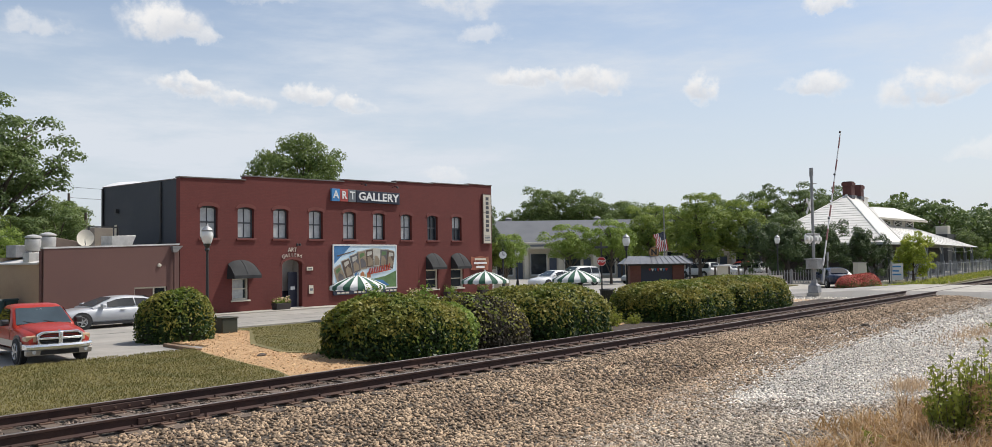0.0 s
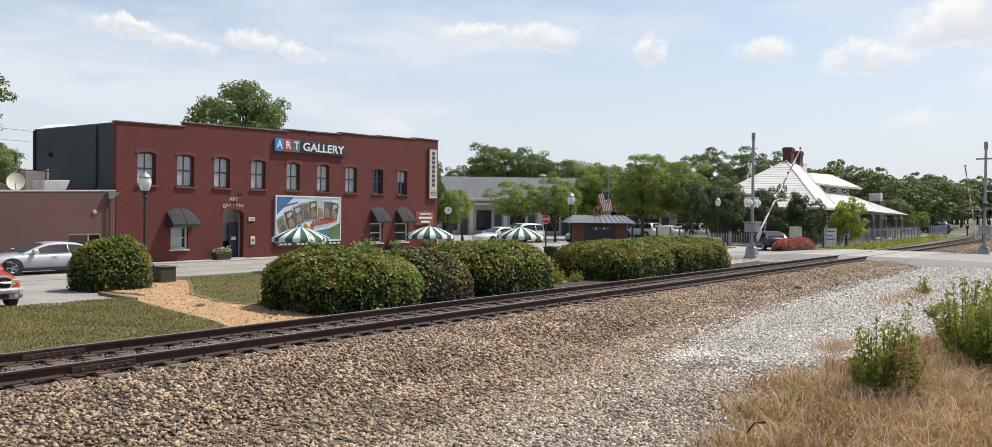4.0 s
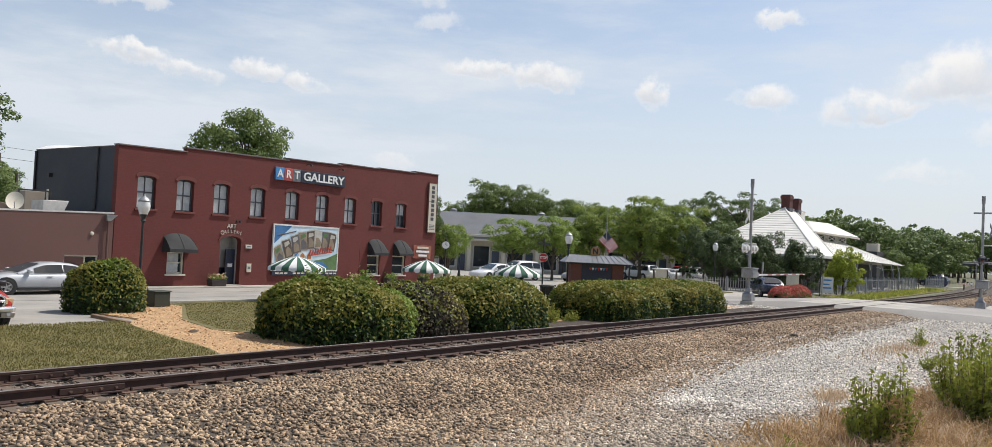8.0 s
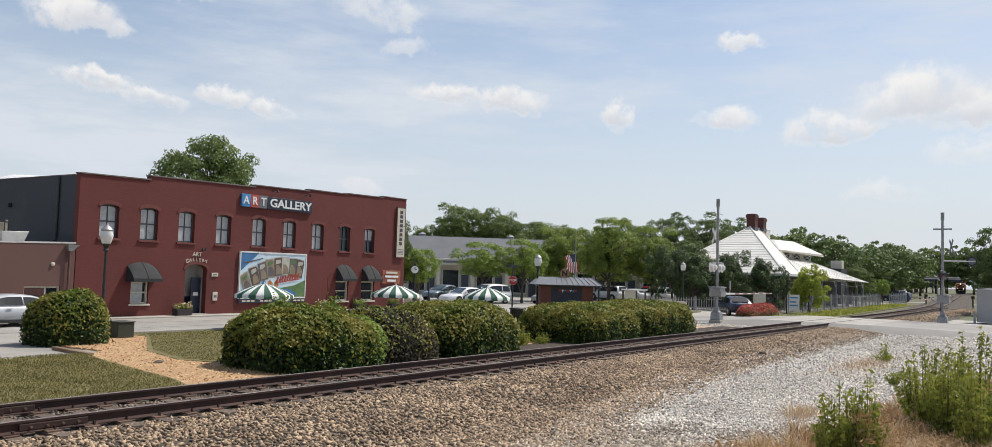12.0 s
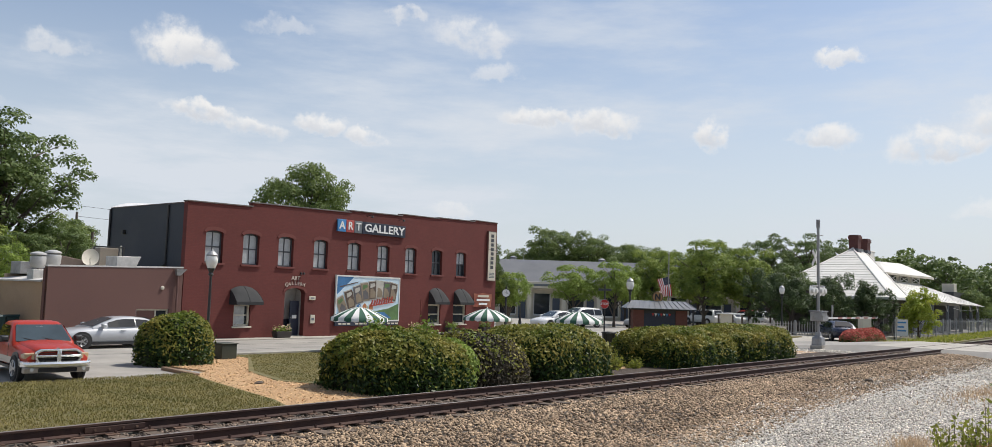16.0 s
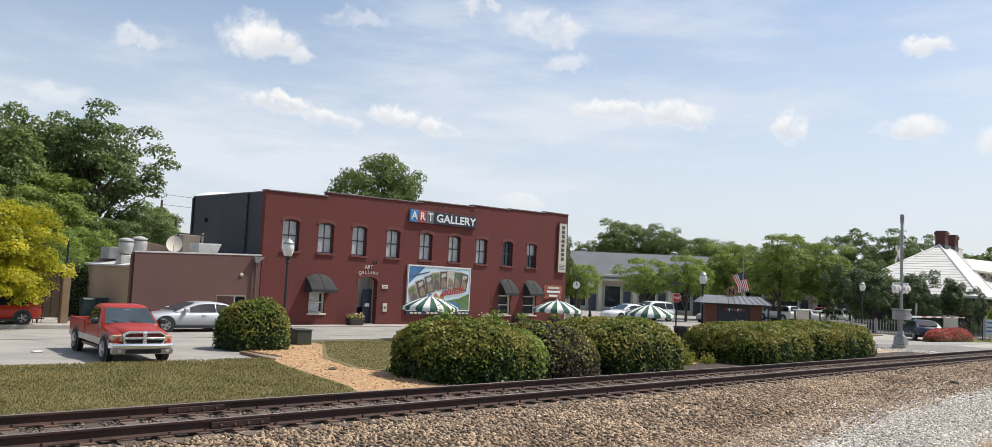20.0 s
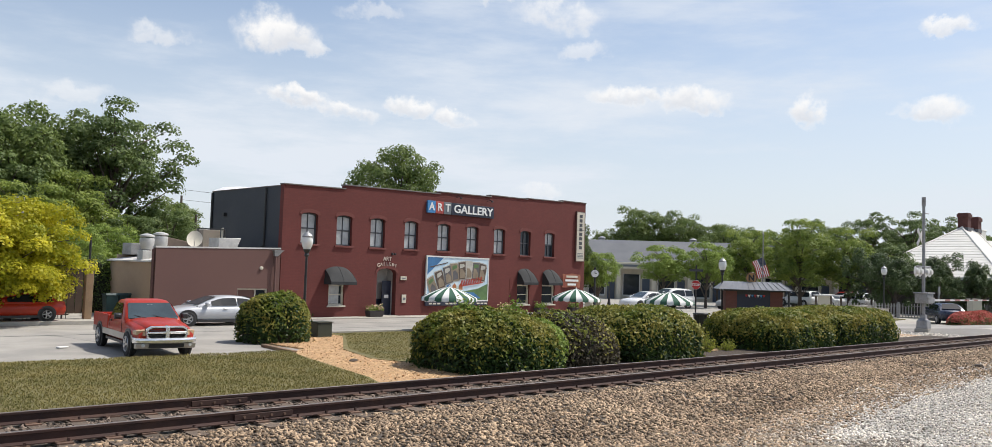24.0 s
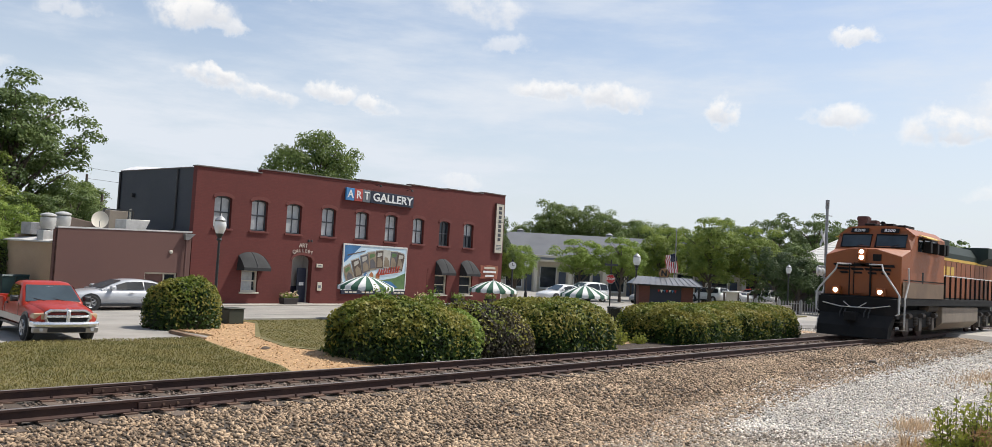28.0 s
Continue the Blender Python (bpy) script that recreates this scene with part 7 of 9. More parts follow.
# ---- flag ----
flag = thing("flag_pole", pose(46.55, 26.4, 0.0), "tall pale pole with a striped flag", "flag pole")
part("pole", Shape().lathe([(0.05, 0), (0.03, 5.4), (0.06, 5.45), (0.01, 5.55)], 8), M_GALV, flag)
FLAG_W, FLAG_H, FLAG_N = 0.24, 0.74, 5
flag_pieces = []
for k in range(FLAG_N):
    fp = new("flag_piece")
    fp.parent = flag
    fp["label"] = "strip of red and white striped cloth"
    for j in range(13):
        z0 = -FLAG_H * j / 13
        canton = k < 2 and j < 7
        part("stripe", Shape().box(0, FLAG_W + 0.012, -0.004, 0.004, z0 - FLAG_H / 13, z0), M_CARBLUE if canton else (M_SIGNRED if j % 2 == 0 else M_TEXTWHITE), fp, smooth=0)
    flag_pieces.append(fp)


# ---- trees ----
def crown_mesh(clumps, n, size, seed, material, tall=0.75):
    """Leaves in clumps: centre, radius; each clump is a dome of leaves that turn outwards and upwards, open below."""
    r = np.random.default_rng(seed)
    vol = np.array([c[3] ** 2 for c in clumps])
    vs, fs, off = [], [], 0
    for (x, y, z, rad), share in zip(clumps, vol / vol.sum()):
        m_ = max(14, int(n * share))
        d = r.normal(0, 1, (m_, 3))
        d /= np.linalg.norm(d, axis=1, keepdims=True)
        d[:, 2] = np.where(d[:, 2] < -0.25, -d[:, 2], d[:, 2])
        rr = rad * (r.uniform(0.35, 1.0, m_) ** 0.4) * (1 + 0.30 * ripple(d * 2.5, 2.4, seed + int(x * 7 + z * 3)))
        p = np.array([x, y, z]) + d * rr[:, None] * np.array([1.0, 1.0, tall])
        v, f = leaf_quads(p, d + np.array([0, 0, 0.30]), size, r, 0.7, 0.42)
        vs.append(v)
        fs.append(f + off)
        off += len(v)
    return fast_mesh("crown", np.concatenate(vs), np.concatenate(fs), material)


def tree_kind(h, rad, seed, leaf, label, n=5000, size=0.30, trunk=None, category="tree", low=0.32, n_clump=16, wide=1.0, tall=0.75, ragged=0.16, spread=(0.15, 0.27)):
    """A tree at the origin: tapered bent trunk, forked limbs, and a crown of many small leafy domes set on an uneven envelope."""
    r = np.random.default_rng(seed)
    t = thing("tree", pose(0, 0, -500), label, category, "trees")
    tr = trunk or h * 0.022
    bend = r.normal(0, 0.15, 2)
    z0 = h * low
    pts = [(bend[0] * (k / 6) ** 2, bend[1] * (k / 6) ** 2, h * 0.78 * k / 6) for k in range(7)]
    part("trunk", Shape().tube(pts, [tr * (1.25 if k == 0 else 1 - 0.13 * k) for k in range(7)], 9), M_BARK, t, "grey-brown trunk")
    clumps, limbs = [], Shape()
    N = n_clump * 4
    for k in range(N):
        f = (k + 0.5) / N
        a = k * 2.399963 + r.uniform(-0.3, 0.3)
        cz = 1 - 1.9 * f
        ring = math.sqrt(max(0.0, 1 - cz * cz))
        way_ = np.array([ring * math.cos(a), ring * math.sin(a), cz])
        q = r.uniform(0.62, 1.0) if k % 4 else r.uniform(0.15, 0.6)
        q *= 1 + ragged * 2.2 * ripple(way_[None] * 2.0, 1.7, seed + 5)[0] + r.normal(0, ragged * 0.35)
        cr = rad * r.uniform(*spread)
        mid_z, half_z = z0 + (h - z0) * 0.44, (h - z0) * (0.56 if cz > 0 else 0.44)
        c = (rad * wide * way_[0] * q * 0.86, rad * wide * way_[1] * q * 0.86, max(z0 * 0.9, min(mid_z + half_z * cz * q, h - cr * tall * 0.8)))
        clumps.append((*c, cr))
        if k % 3 == 0:
            b0 = pts[min(5, 1 + int(5 * max(0.0, (c[2] - z0) / (h - z0))))]
            limbs.tube([b0, ((b0[0] + c[0]) / 2, (b0[1] + c[1]) / 2, (b0[2] + c[2]) / 2 + 0.03 * h), c], [tr * 0.38, tr * 0.22, tr * 0.07], 5)
    part("limb", limbs, M_BARK, t)
    o = new("crown", crown_mesh(clumps, int(n * 1.25), size * 0.9, seed + 1, leaf, tall))
    o.parent = t
    return t


def plant(kind, x, y, turn=0.0, s=1.0, sz=None, label="", z=0.0):
    o = copy_thing(kind, pose(x, y, z, 0, 0, turn) @ Matrix.Diagonal((s, s, sz or s, 1)))
    if label:
        o["label"] = label
    return o


def gone(t):
    for o in (*t.children_recursive, t):
        bpy.data.objects.remove(o)


M_LEAFLIME = leaf_mat("lime_leaf", (0.20, 0.28, 0.032), (0.50, 0.52, 0.09), 0.5)
K_BIG = tree_kind(10.0, 4.4, 31, M_LEAF, "broad green shade tree", 21000, 0.20, n_clump=30, ragged=0.10)
K_BIG2 = tree_kind(10.0, 4.0, 32, M_LEAF, "tall green shade tree with an uneven crown", 20000, 0.20, n_clump=26, ragged=0.13)
K_DARK = tree_kind(8.0, 3.4, 33, M_LEAFDARK, "dense dark green tree beside the square", 14000, 0.19, low=0.22, n_clump=22, ragged=0.2)
K_LIGHT = tree_kind(5.6, 2.7, 34, M_LEAFLIGHT, "young light green street tree", 9500, 0.15, low=0.36, n_clump=17, ragged=0.2)
K_DOME = tree_kind(10.0, 4.6, 45, M_LEAF, "dense rounded shade tree behind the brick building", 32000, 0.19, n_clump=46, ragged=0.05, spread=(0.14, 0.21))
K_SUN = tree_kind(8.0, 3.4, 46, M_LEAFSUN, "green tree beside the square, sunlight put into its leaf colour", 17000, 0.18, low=0.22, n_clump=24, ragged=0.2)
K_OPEN = tree_kind(12.0, 4.2, 35, M_LEAFDARK, "tall open-crowned tree with bare gaps behind the depot", 10000, 0.22, low=0.40, n_clump=17, wide=1.1, ragged=0.17, spread=(0.14, 0.24))
K_FAR = tree_kind(11.0, 5.2, 36, M_LEAFDARK, "distant dark green tree in the wood", 3000, 0.55, low=0.12, n_clump=15, ragged=0.09, spread=(0.19, 0.3))
K_FAR2 = tree_kind(11.0, 4.6, 37, M_LEAF, "distant green tree in the wood", 3000, 0.55, low=0.12, n_clump=14, ragged=0.09, spread=(0.19, 0.3))
K_MYRTLE = tree_kind(5.6, 2.5, 44, M_MYRTLE, "dark many-stemmed flowering tree with a ragged upright crown", 13000, 0.14, low=0.14, n_clump=20, tall=1.5, ragged=0.32, spread=(0.11, 0.2))

# square and shops
for kind, x, y, h, r_ in (
    (K_BIG, 115.4, 95.8, 11.0, 4.0), (K_BIG2, 119.1, 91.2, 15.0, 6.0), (K_BIG, 123.0, 85.9, 14.2, 5.6), (K_BIG2, 126.0, 81.3, 12.4, 5.2), (K_BIG, 121.5, 72.3, 11.2, 5.0), (K_BIG2, 111.0, 101.0, 10.5, 4.5),
    (K_LIGHT, 63.2, 45.7, 5.5, 2.8), (K_LIGHT, 65.6, 42.8, 5.9, 2.7), (K_LIGHT, 47.9, 40.6, 4.3, 1.7), (K_DARK, 46.9, 41.6, 6.4, 1.3), (K_LIGHT, 72.5, 46.0, 5.4, 2.4), (K_LIGHT, 58.6, 49.5, 4.6, 2.0),
    (K_SUN, 73.2, 43.3, 7.4, 3.1), (K_SUN, 72.9, 37.6, 8.2, 3.8), (K_SUN, 76.5, 34.7, 7.6, 3.4), (K_DARK, 77.9, 31.5, 6.4, 2.8), (K_BIG2, 92.0, 52.0, 8.6, 3.6), (K_DARK, 84.0, 44.0, 7.8, 3.6), (K_BIG, 96.0, 60.0, 9.6, 4.0),
    (K_MYRTLE, 70.9, 28.3, 5.5, 2.4), (K_MYRTLE, 73.7, 25.9, 5.7, 2.6), (K_MYRTLE, 76.2, 24.0, 5.0, 2.1), (K_MYRTLE, 72.2, 30.8, 6.0, 2.4), (K_MYRTLE, 78.6, 23.6, 4.4, 1.7),
    (K_OPEN, 119.4, 51.4, 12.8, 4.4), (K_OPEN, 121.4, 46.5, 13.0, 4.8), (K_OPEN, 132.5, 45.3, 12.8, 4.4), (K_BIG2, 110, 56, 10.2, 4.4), (K_OPEN, 128, 62, 12.0, 4.5),
    (K_FAR2, 144.6, 40.0, 12.0, 5.4), (K_FAR, 146.1, 33.9, 10.9, 5.0), (K_FAR, 157.1, 31.3, 9.6, 5.2), (K_FAR, 169, 29.6, 9.6, 5.4), (K_FAR2, 152, 44, 11.4, 5.4), (K_FAR, 138, 52, 11.5, 5.2),
    (K_BIG, 122.4, 25.5, 5.1, 2.5), (K_DARK, 126.5, 25.6, 3.8, 1.9), (K_LIGHT, 118.8, 21.6, 3.4, 1.1), (K_DARK, 95.5, 7.2, 8.6, 2.7), (K_DARK, 100.0, 5.4, 9.4, 3.4), (K_FAR, 112, 2.0, 10.5, 4.6),
    (K_BIG, 16.0, 72.3, 14.6, 6.2), (K_OPEN, 23.8, 72.2, 15.9, 5.7), (K_OPEN, 22.8, 74.0, 14.6, 5.4), (K_BIG2, 19.8, 75.5, 13.5, 5.5), (K_DARK, 14.5, 66.0, 9.0, 4.0), (K_SUN, 19.6, 68.5, 9.0, 4.3), (K_BIG2, 26.6, 71.5, 7.4, 2.8), (K_SUN, 15.2, 63.0, 7.6, 3.6), (K_DARK, 27.0, 68.0, 6.8, 3.0), (K_BIG, 10.6, 69.0, 13.6, 6.0), (K_BIG2, 29.8, 75.4, 8.4, 4.2), (K_LIGHT, 18.7, 57.0, 4.9, 2.2), (K_LIGHT, 15.6, 54.0, 4.5, 2.0), (K_DARK, 10.0, 60.0, 7.0, 3.6), (K_DARK, 23.0, 66.0, 6.0, 3.4),
    (K_DOME, 41.15, 56.5, 12.7, 4.6),
):
    rad0 = {K_SUN: 3.4, K_DOME: 4.6, K_BIG: 4.4, K_BIG2: 4.0, K_DARK: 3.4, K_LIGHT: 2.7, K_OPEN: 4.2, K_FAR: 5.2, K_FAR2: 4.6, K_MYRTLE: 2.5}[kind]
    h0 = {K_SUN: 8, K_DOME: 10, K_BIG: 10, K_BIG2: 10, K_DARK: 8, K_LIGHT: 5.6, K_OPEN: 12, K_FAR: 11, K_FAR2: 11, K_MYRTLE: 5.6}[kind]
    plant(kind, x, y, rng.uniform(0, 360), r_ / rad0, h / h0)
# wood along the line
for k in range(46):
    s = 175 + k * 7.0
    x, y, a = track_at(min(s, 372))
    x += max(0, s - 372)
    for side_, d0 in ((1, 15), (-1, 14)):
        off = side_ * (d0 + rng.uniform(0, 16) + (6 if s < 230 else 0))
        plant((K_FAR, K_FAR2)[int(rng.integers(2))], x - math.sin(a) * off, y + math.cos(a) * off, rng.uniform(0, 360), rng.uniform(0.9, 1.35), rng.uniform(0.85, 1.25))
for k in range(34):
    x = 150 + rng.uniform(0, 40)
    plant((K_FAR, K_FAR2)[int(rng.integers(2))], x, 46 + k * 2.6, rng.uniform(0, 360), rng.uniform(0.9, 1.2), rng.uniform(0.8, 1.1))
for k in range(40):
    x, y = 205 + rng.uniform(0, 75), 6 + rng.uniform(0, 42)
    s = next(q for q in range(150, 420) if track_at(q)[0] > x)
    if abs(y - track_at(s)[1]) > 9:
        plant((K_FAR, K_FAR2)[k % 2], x, y, rng.uniform(0, 360), rng.uniform(1.1, 1.4), rng.uniform(1.0, 1.3))
for k in range(16):
    plant((K_FAR, K_FAR2)[k % 2], 400 + rng.uniform(-10, 14), 12 + k * 5.0, rng.uniform(0, 360), rng.uniform(1.4, 1.8), rng.uniform(1.6, 2.0))
K_SMALL = tree_kind(4.3, 1.75, 38, M_LEAFLIME, "small bright green tree beside the depot fence", 9000, 0.15, low=0.08, n_clump=20, ragged=0.2, tall=1.1)
plant(K_SMALL, 76.6, 19.9, 20, 1.0, 1.0)
K_GOLD = tree_kind(4.6, 2.75, 39, M_LEAFGOLD, "golden yellow-leaved tree at the kerb", 40000, 0.12, low=0.04, n_clump=46, ragged=0.07, spread=(0.14, 0.23))
plant(K_GOLD, 8.5, 36.9, 40, 1.10, 1.05, z=0.13)
for kd in (K_SUN, K_DOME, K_BIG, K_BIG2, K_DARK, K_LIGHT, K_OPEN, K_FAR, K_FAR2, K_MYRTLE, K_SMALL, K_GOLD):
    gone(kd)


# ---- loose ground cover ----
def stones(name, x, y, z, size, seed, material, label, category):
    """Angular stones, each an eight-sided lump of its own size and turn."""
    r = np.random.default_rng(seed)
    n = len(x)
    base = np.array([(1, 0, 0), (-1, 0, 0), (0, 1, 0), (0, -1, 0), (0, 0, 1), (0, 0, -1)], float)
    tri = np.array([(0, 2, 4), (2, 1, 4), (1, 3, 4), (3, 0, 4), (2, 0, 5), (1, 2, 5), (3, 1, 5), (0, 3, 5)])
    q = r.normal(0, 1, (n, 4))
    q /= np.linalg.norm(q, axis=1, keepdims=True)
    w_, a, b, c = q.T
    rot = np.stack([1 - 2 * (b * b + c * c), 2 * (a * b - c * w_), 2 * (a * c + b * w_), 2 * (a * b + c * w_), 1 - 2 * (a * a + c * c), 2 * (b * c - a * w_), 2 * (a * c - b * w_), 2 * (b * c + a * w_), 1 - 2 * (a * a + b * b)], 1).reshape(n, 3, 3)
    local = base[None] * (size[:, None, None] * r.uniform(0.65, 1.2, (n, 6, 1))) * (np.array([1.3, 0.95, 0.75]) * r.uniform(0.8, 1.2, (n, 3)))[:, None]
    v = np.einsum("nij,nkj->nki", rot, local)
    v[:, :, 2] *= 0.75
    v += np.stack([x, y, z], 1)[:, None]
    f = (tri[None] + 6 * np.arange(n)[:, None, None]).reshape(-1, 3)
    return tagged(new(name, fast_mesh(name, v.reshape(-1, 3), f, material)), label, category, "", "stuff")


def bed_height(y):
    return np.interp(y - TRACK_Y, (-3.9, -3.2, -2.0, -0.75, 0.75, 1.9, 2.6, 3.1), (0.0, 0.10, 0.215, 0.225, 0.225, 0.215, 0.10, 0.0))


def ballast_edge(x):
    return np.interp(x, (-5, 5, 10.9, 15, 21, 35, 56), (4.6, 5.4, 6.3, 7.3, 8.3, 8.8, 9.2))


r = np.random.default_rng(51)
xs, ys, ss = [], [], []
for x0, x1, n, y_lo, y_hi, sz in ((2, 14, 26000, None, 11.55, 0.039), (14, 26, 17000, None, 11.55, 0.040), (26, 55.5, 17000, None, 11.55, 0.045), (2, 30, 11000, 11.86, 13.2, 0.034), (30, 55.5, 4000, 11.86, 13.2, 0.04), (2, 30, 4000, 13.35, 15.4, 0.035), (30, 55.5, 3000, 13.35, 15.4, 0.04), (60, 110, 11000, 9.4, 11.9, 0.05), (60, 80, 2500, 11.9, 13.2, 0.05)):
    x = r.uniform(x0, x1, n)
    lo = ballast_edge(x) - 0.5 if y_lo is None else np.full(n, y_lo)
    y = lo + (y_hi - lo) * r.uniform(0, 1, n)
    if y_lo is None:
        keep = r.uniform(0, 1, n) < np.clip((y - lo) / 1.0, 0.15, 1)
        x, y = x[keep], y[keep]
    xs.append(x), ys.append(y), ss.append(sz * r.uniform(0.55, 1.35, len(x)))
x, y, sz = map(np.concatenate, (xs, ys, ss))
M_OILSTONE = mat("oil_stained_stone", (0.21, 0.155, 0.115), (0.13, 0.098, 0.075), rough=0.85, scale=0.8, fine=30, island=0.55, contrast=0.25, bump=0.3)
mid = np.abs(y - TRACK_Y) < 1.0
stones("track_stones", x[mid], y[mid], bed_height(y[mid]) + sz[mid] * 0.25, sz[mid], 55, M_OILSTONE, "dark oil-stained stones between the rails", "stones")
x, y, sz = x[~mid], y[~mid], sz[~mid]
stones("ballast_stones", x, y, bed_height(y) + sz * 0.25, sz, 52, M_STONE, "loose brown broken stones on and beside the track bed", "stones")


def pale(x, y):
    """Share of pale gravel: a drift from the crossing towards the dry grass, with a ragged edge."""
    edge = 12.2 + 1.15 * np.abs(y - 5.2) + 1.2 * np.sin(y * 1.7) + 0.8 * np.sin(y * 4.1 + x * 0.6)
    return np.clip((x - edge) / 2.2, 0.30, 0.97)


xs, ys, ss = [], [], []
for x0, x1, n, sz in ((-4, 4, 9000, 0.03), (4, 15, 44000, 0.029), (15, 26, 26000, 0.027), (26, 56, 20000, 0.036)):
    x = r.uniform(x0, x1, n)
    hi = ballast_edge(x) + 0.9
    lo = -4.0 if x0 < 0 else 1.5
    y = lo + (hi - lo) * r.uniform(0, 1, n)
    xs.append(x), ys.append(y), ss.append(sz * r.uniform(0.5, 1.4, n))
x, y, sz = map(np.concatenate, (xs, ys, ss))
light = r.uniform(0, 1, len(x)) < pale(x, y)
ax, ay, asz = r.uniform(41.5, 49.3, 5200), r.uniform(14.6, 20.6, 5200), 0.04 * r.uniform(0.5, 1.4, 5200)
stones("apron_stones", ax, ay, np.maximum(bed_height(ay), 0.03) + asz * 0.2, asz, 58, M_PEBBLE, "loose pale stones round the crossing signal", "stones")
zz = bed_height(y) + sz * 0.2
near = light & (x < 12.2 + 0.9 * np.abs(y - 5.2) + r.normal(0, 0.7, len(x)))
M_CREAMSTONE = mat("cream_gravel_stone", (0.58, 0.485, 0.365), (0.40, 0.325, 0.235), rough=0.9, scale=0.5, fine=30, island=0.6, contrast=0.25, bump=0.2)
stones("cream_gravel_stones", x[near], y[near], zz[near], sz[near] * 1.1, 59, M_CREAMSTONE, "loose cream and tan stones trodden into the lot", "stones")
light_far = light & ~near
stones("gravel_stones", x[light_far], y[light_far], zz[light_far], sz[light_far], 53, M_PEBBLE, "loose pale grey gravel stones on the lot", "stones")
M_DULLSTONE = mat("dull_gravel_stone", (0.40, 0.33, 0.25), (0.20, 0.165, 0.13), rough=0.9, scale=0.6, fine=30, island=0.5, contrast=0.2, bump=0.2)
stones("dull_gravel_stones", x[~light], y[~light], zz[~light], sz[~light] * 1.2, 54, M_DULLSTONE, "loose dull brown and grey stones at the edge of the lot", "stones")
solid("stone_clod", Shape().lathe([(0.05, 0), (0.16, 0.05), (0.12, 0.14), (0.02, 0.17)], 7), M_BARK, "dark clod lying on the gravel", "clod", m=pose(29.5, 9.2, 0.04))
solid("bark_clod", Shape().lathe([(0.04, 0), (0.11, 0.02), (0.07, 0.06), (0.02, 0.08)], 6).turned(Matrix.Diagonal((1.5, 0.7, 1, 1))), M_BARK, "dark piece of bark on the wood chips", "bark", m=pose(13.0, 19.6, 0.05))
solid("litter_paper", Shape().box(-0.16, 0.16, -0.08, 0.08, 0, 0.05), M_WHITE, "white crumpled litter on the street", "litter", m=pose(7.6, 26.6, 0.004, 0, 0, 20), bevel=0.02)

# wood chips
n = 9000
x = r.uniform(10.8, 18, n)
y = r.uniform(15.2, 28, n)
left = np.interp(y, (15.2, 16.5, 20.9, 22.5, 22.6, 28.2), (10.9, 11.4, 12.3, 12.9, 13.1, 14.0))
right = np.interp(y, (15.2, 18.0, 18.8, 19.9, 22.6, 27.0, 28.2), (14.5, 14.2, 14.2, 13.8, 14.6, 17.4, 17.3))
ok = (x > left) & (x < right)
p = np.stack([x[ok], y[ok], 0.055 + r.uniform(0, 0.02, ok.sum())], 1)
v, f = leaf_quads(p, np.tile([0, 0, 1.0], (len(p), 1)), 0.075, r, 0.4, 0.35)
tagged(new("wood_chips", fast_mesh("wood_chips", v, f, M_CHIP)), "scattered pale wood chips on the mulch bed", "wood chips", "", "stuff")


def blades(name, p, h, w, lean, seed, material, label, category):
    """Grass: thin bent blades of two pieces each."""
    q = np.random.default_rng(seed)
    n = len(p)
    a = q.uniform(0, 2 * np.pi, n)
    side_ = np.stack([np.cos(a), np.sin(a), np.zeros(n)], 1)
    to = q.normal(0, lean, (n, 3)) * np.array([1, 1, 0])
    hh = (h * q.uniform(0.5, 1.35, n))[:, None]
    up = np.array([[0, 0, 1.0]])
    m1, t1 = p + up * hh * 0.6 + to * hh * 0.35, p + up * hh * (1 - 0.25 * np.abs(to).sum(1, keepdims=True).clip(0, 1)) + to * hh
    v = np.stack([p - side_ * w, p + side_ * w, m1 + side_ * w * 0.8, m1 - side_ * w * 0.8, t1], 1).reshape(-1, 3)
    i = 5 * np.arange(n)[:, None]
    f = np.concatenate([i + np.array([[0, 1, 2]]), i + np.array([[0, 2, 3]]), i + np.array([[3, 2, 4]])], 0)
    return tagged(new(name, fast_mesh(name, v, f, material)), label, category, "", "stuff")


n = 60000
x = r.uniform(-1, 13, n)
y = 15.3 + 7.5 * r.uniform(0, 1, n)
ok = (x < np.interp(y, (15.2, 16.5, 20.9, 22.5), (10.8, 11.3, 12.2, 12.7)))
blades("lawn_blades", np.stack([x[ok], y[ok], np.full(ok.sum(), 0.065)], 1), 0.06, 0.008, 0.8, 61, M_GRASSBLADE, "short dry and green grass blades of the lawn", "grass")
n = 34000
x, y = r.uniform(13.8, 24, n), r.uniform(19.0, 28, n)
ok = (x > np.interp(y, (19.0, 19.9, 22.6, 27.0), (14.3, 14.0, 14.8, 17.5))) & (((x - 19.1) / 1.5) ** 2 + ((y - 22.9) / 1.0) ** 2 > 1)
blades("island_blades", np.stack([x[ok], y[ok], np.full(ok.sum(), 0.06)], 1), 0.045, 0.009, 0.8, 62, M_GRASSBLADE, "short grass blades of the island lawn", "grass")
# dry grass round the shrubs
M_STALK = leaf_mat("seed_stalk", (0.40, 0.27, 0.17), (0.70, 0.54, 0.36), 0.25, 0.8)
n = 38000
x, y = r.uniform(7.5, 26, n), r.uniform(-2.5, 5.2, n)
edge = np.interp(x, (7.5, 8.9, 10.5, 12.6, 13.7, 14.9, 16.6, 19.5, 22.4, 26), (3.2, 3.65, 4.0, 4.4, 4.1, 3.85, 3.5, 3.35, 2.9, 2.6)) + 0.25 * np.sin(x * 3.1) + 0.15 * np.sin(x * 7.7)
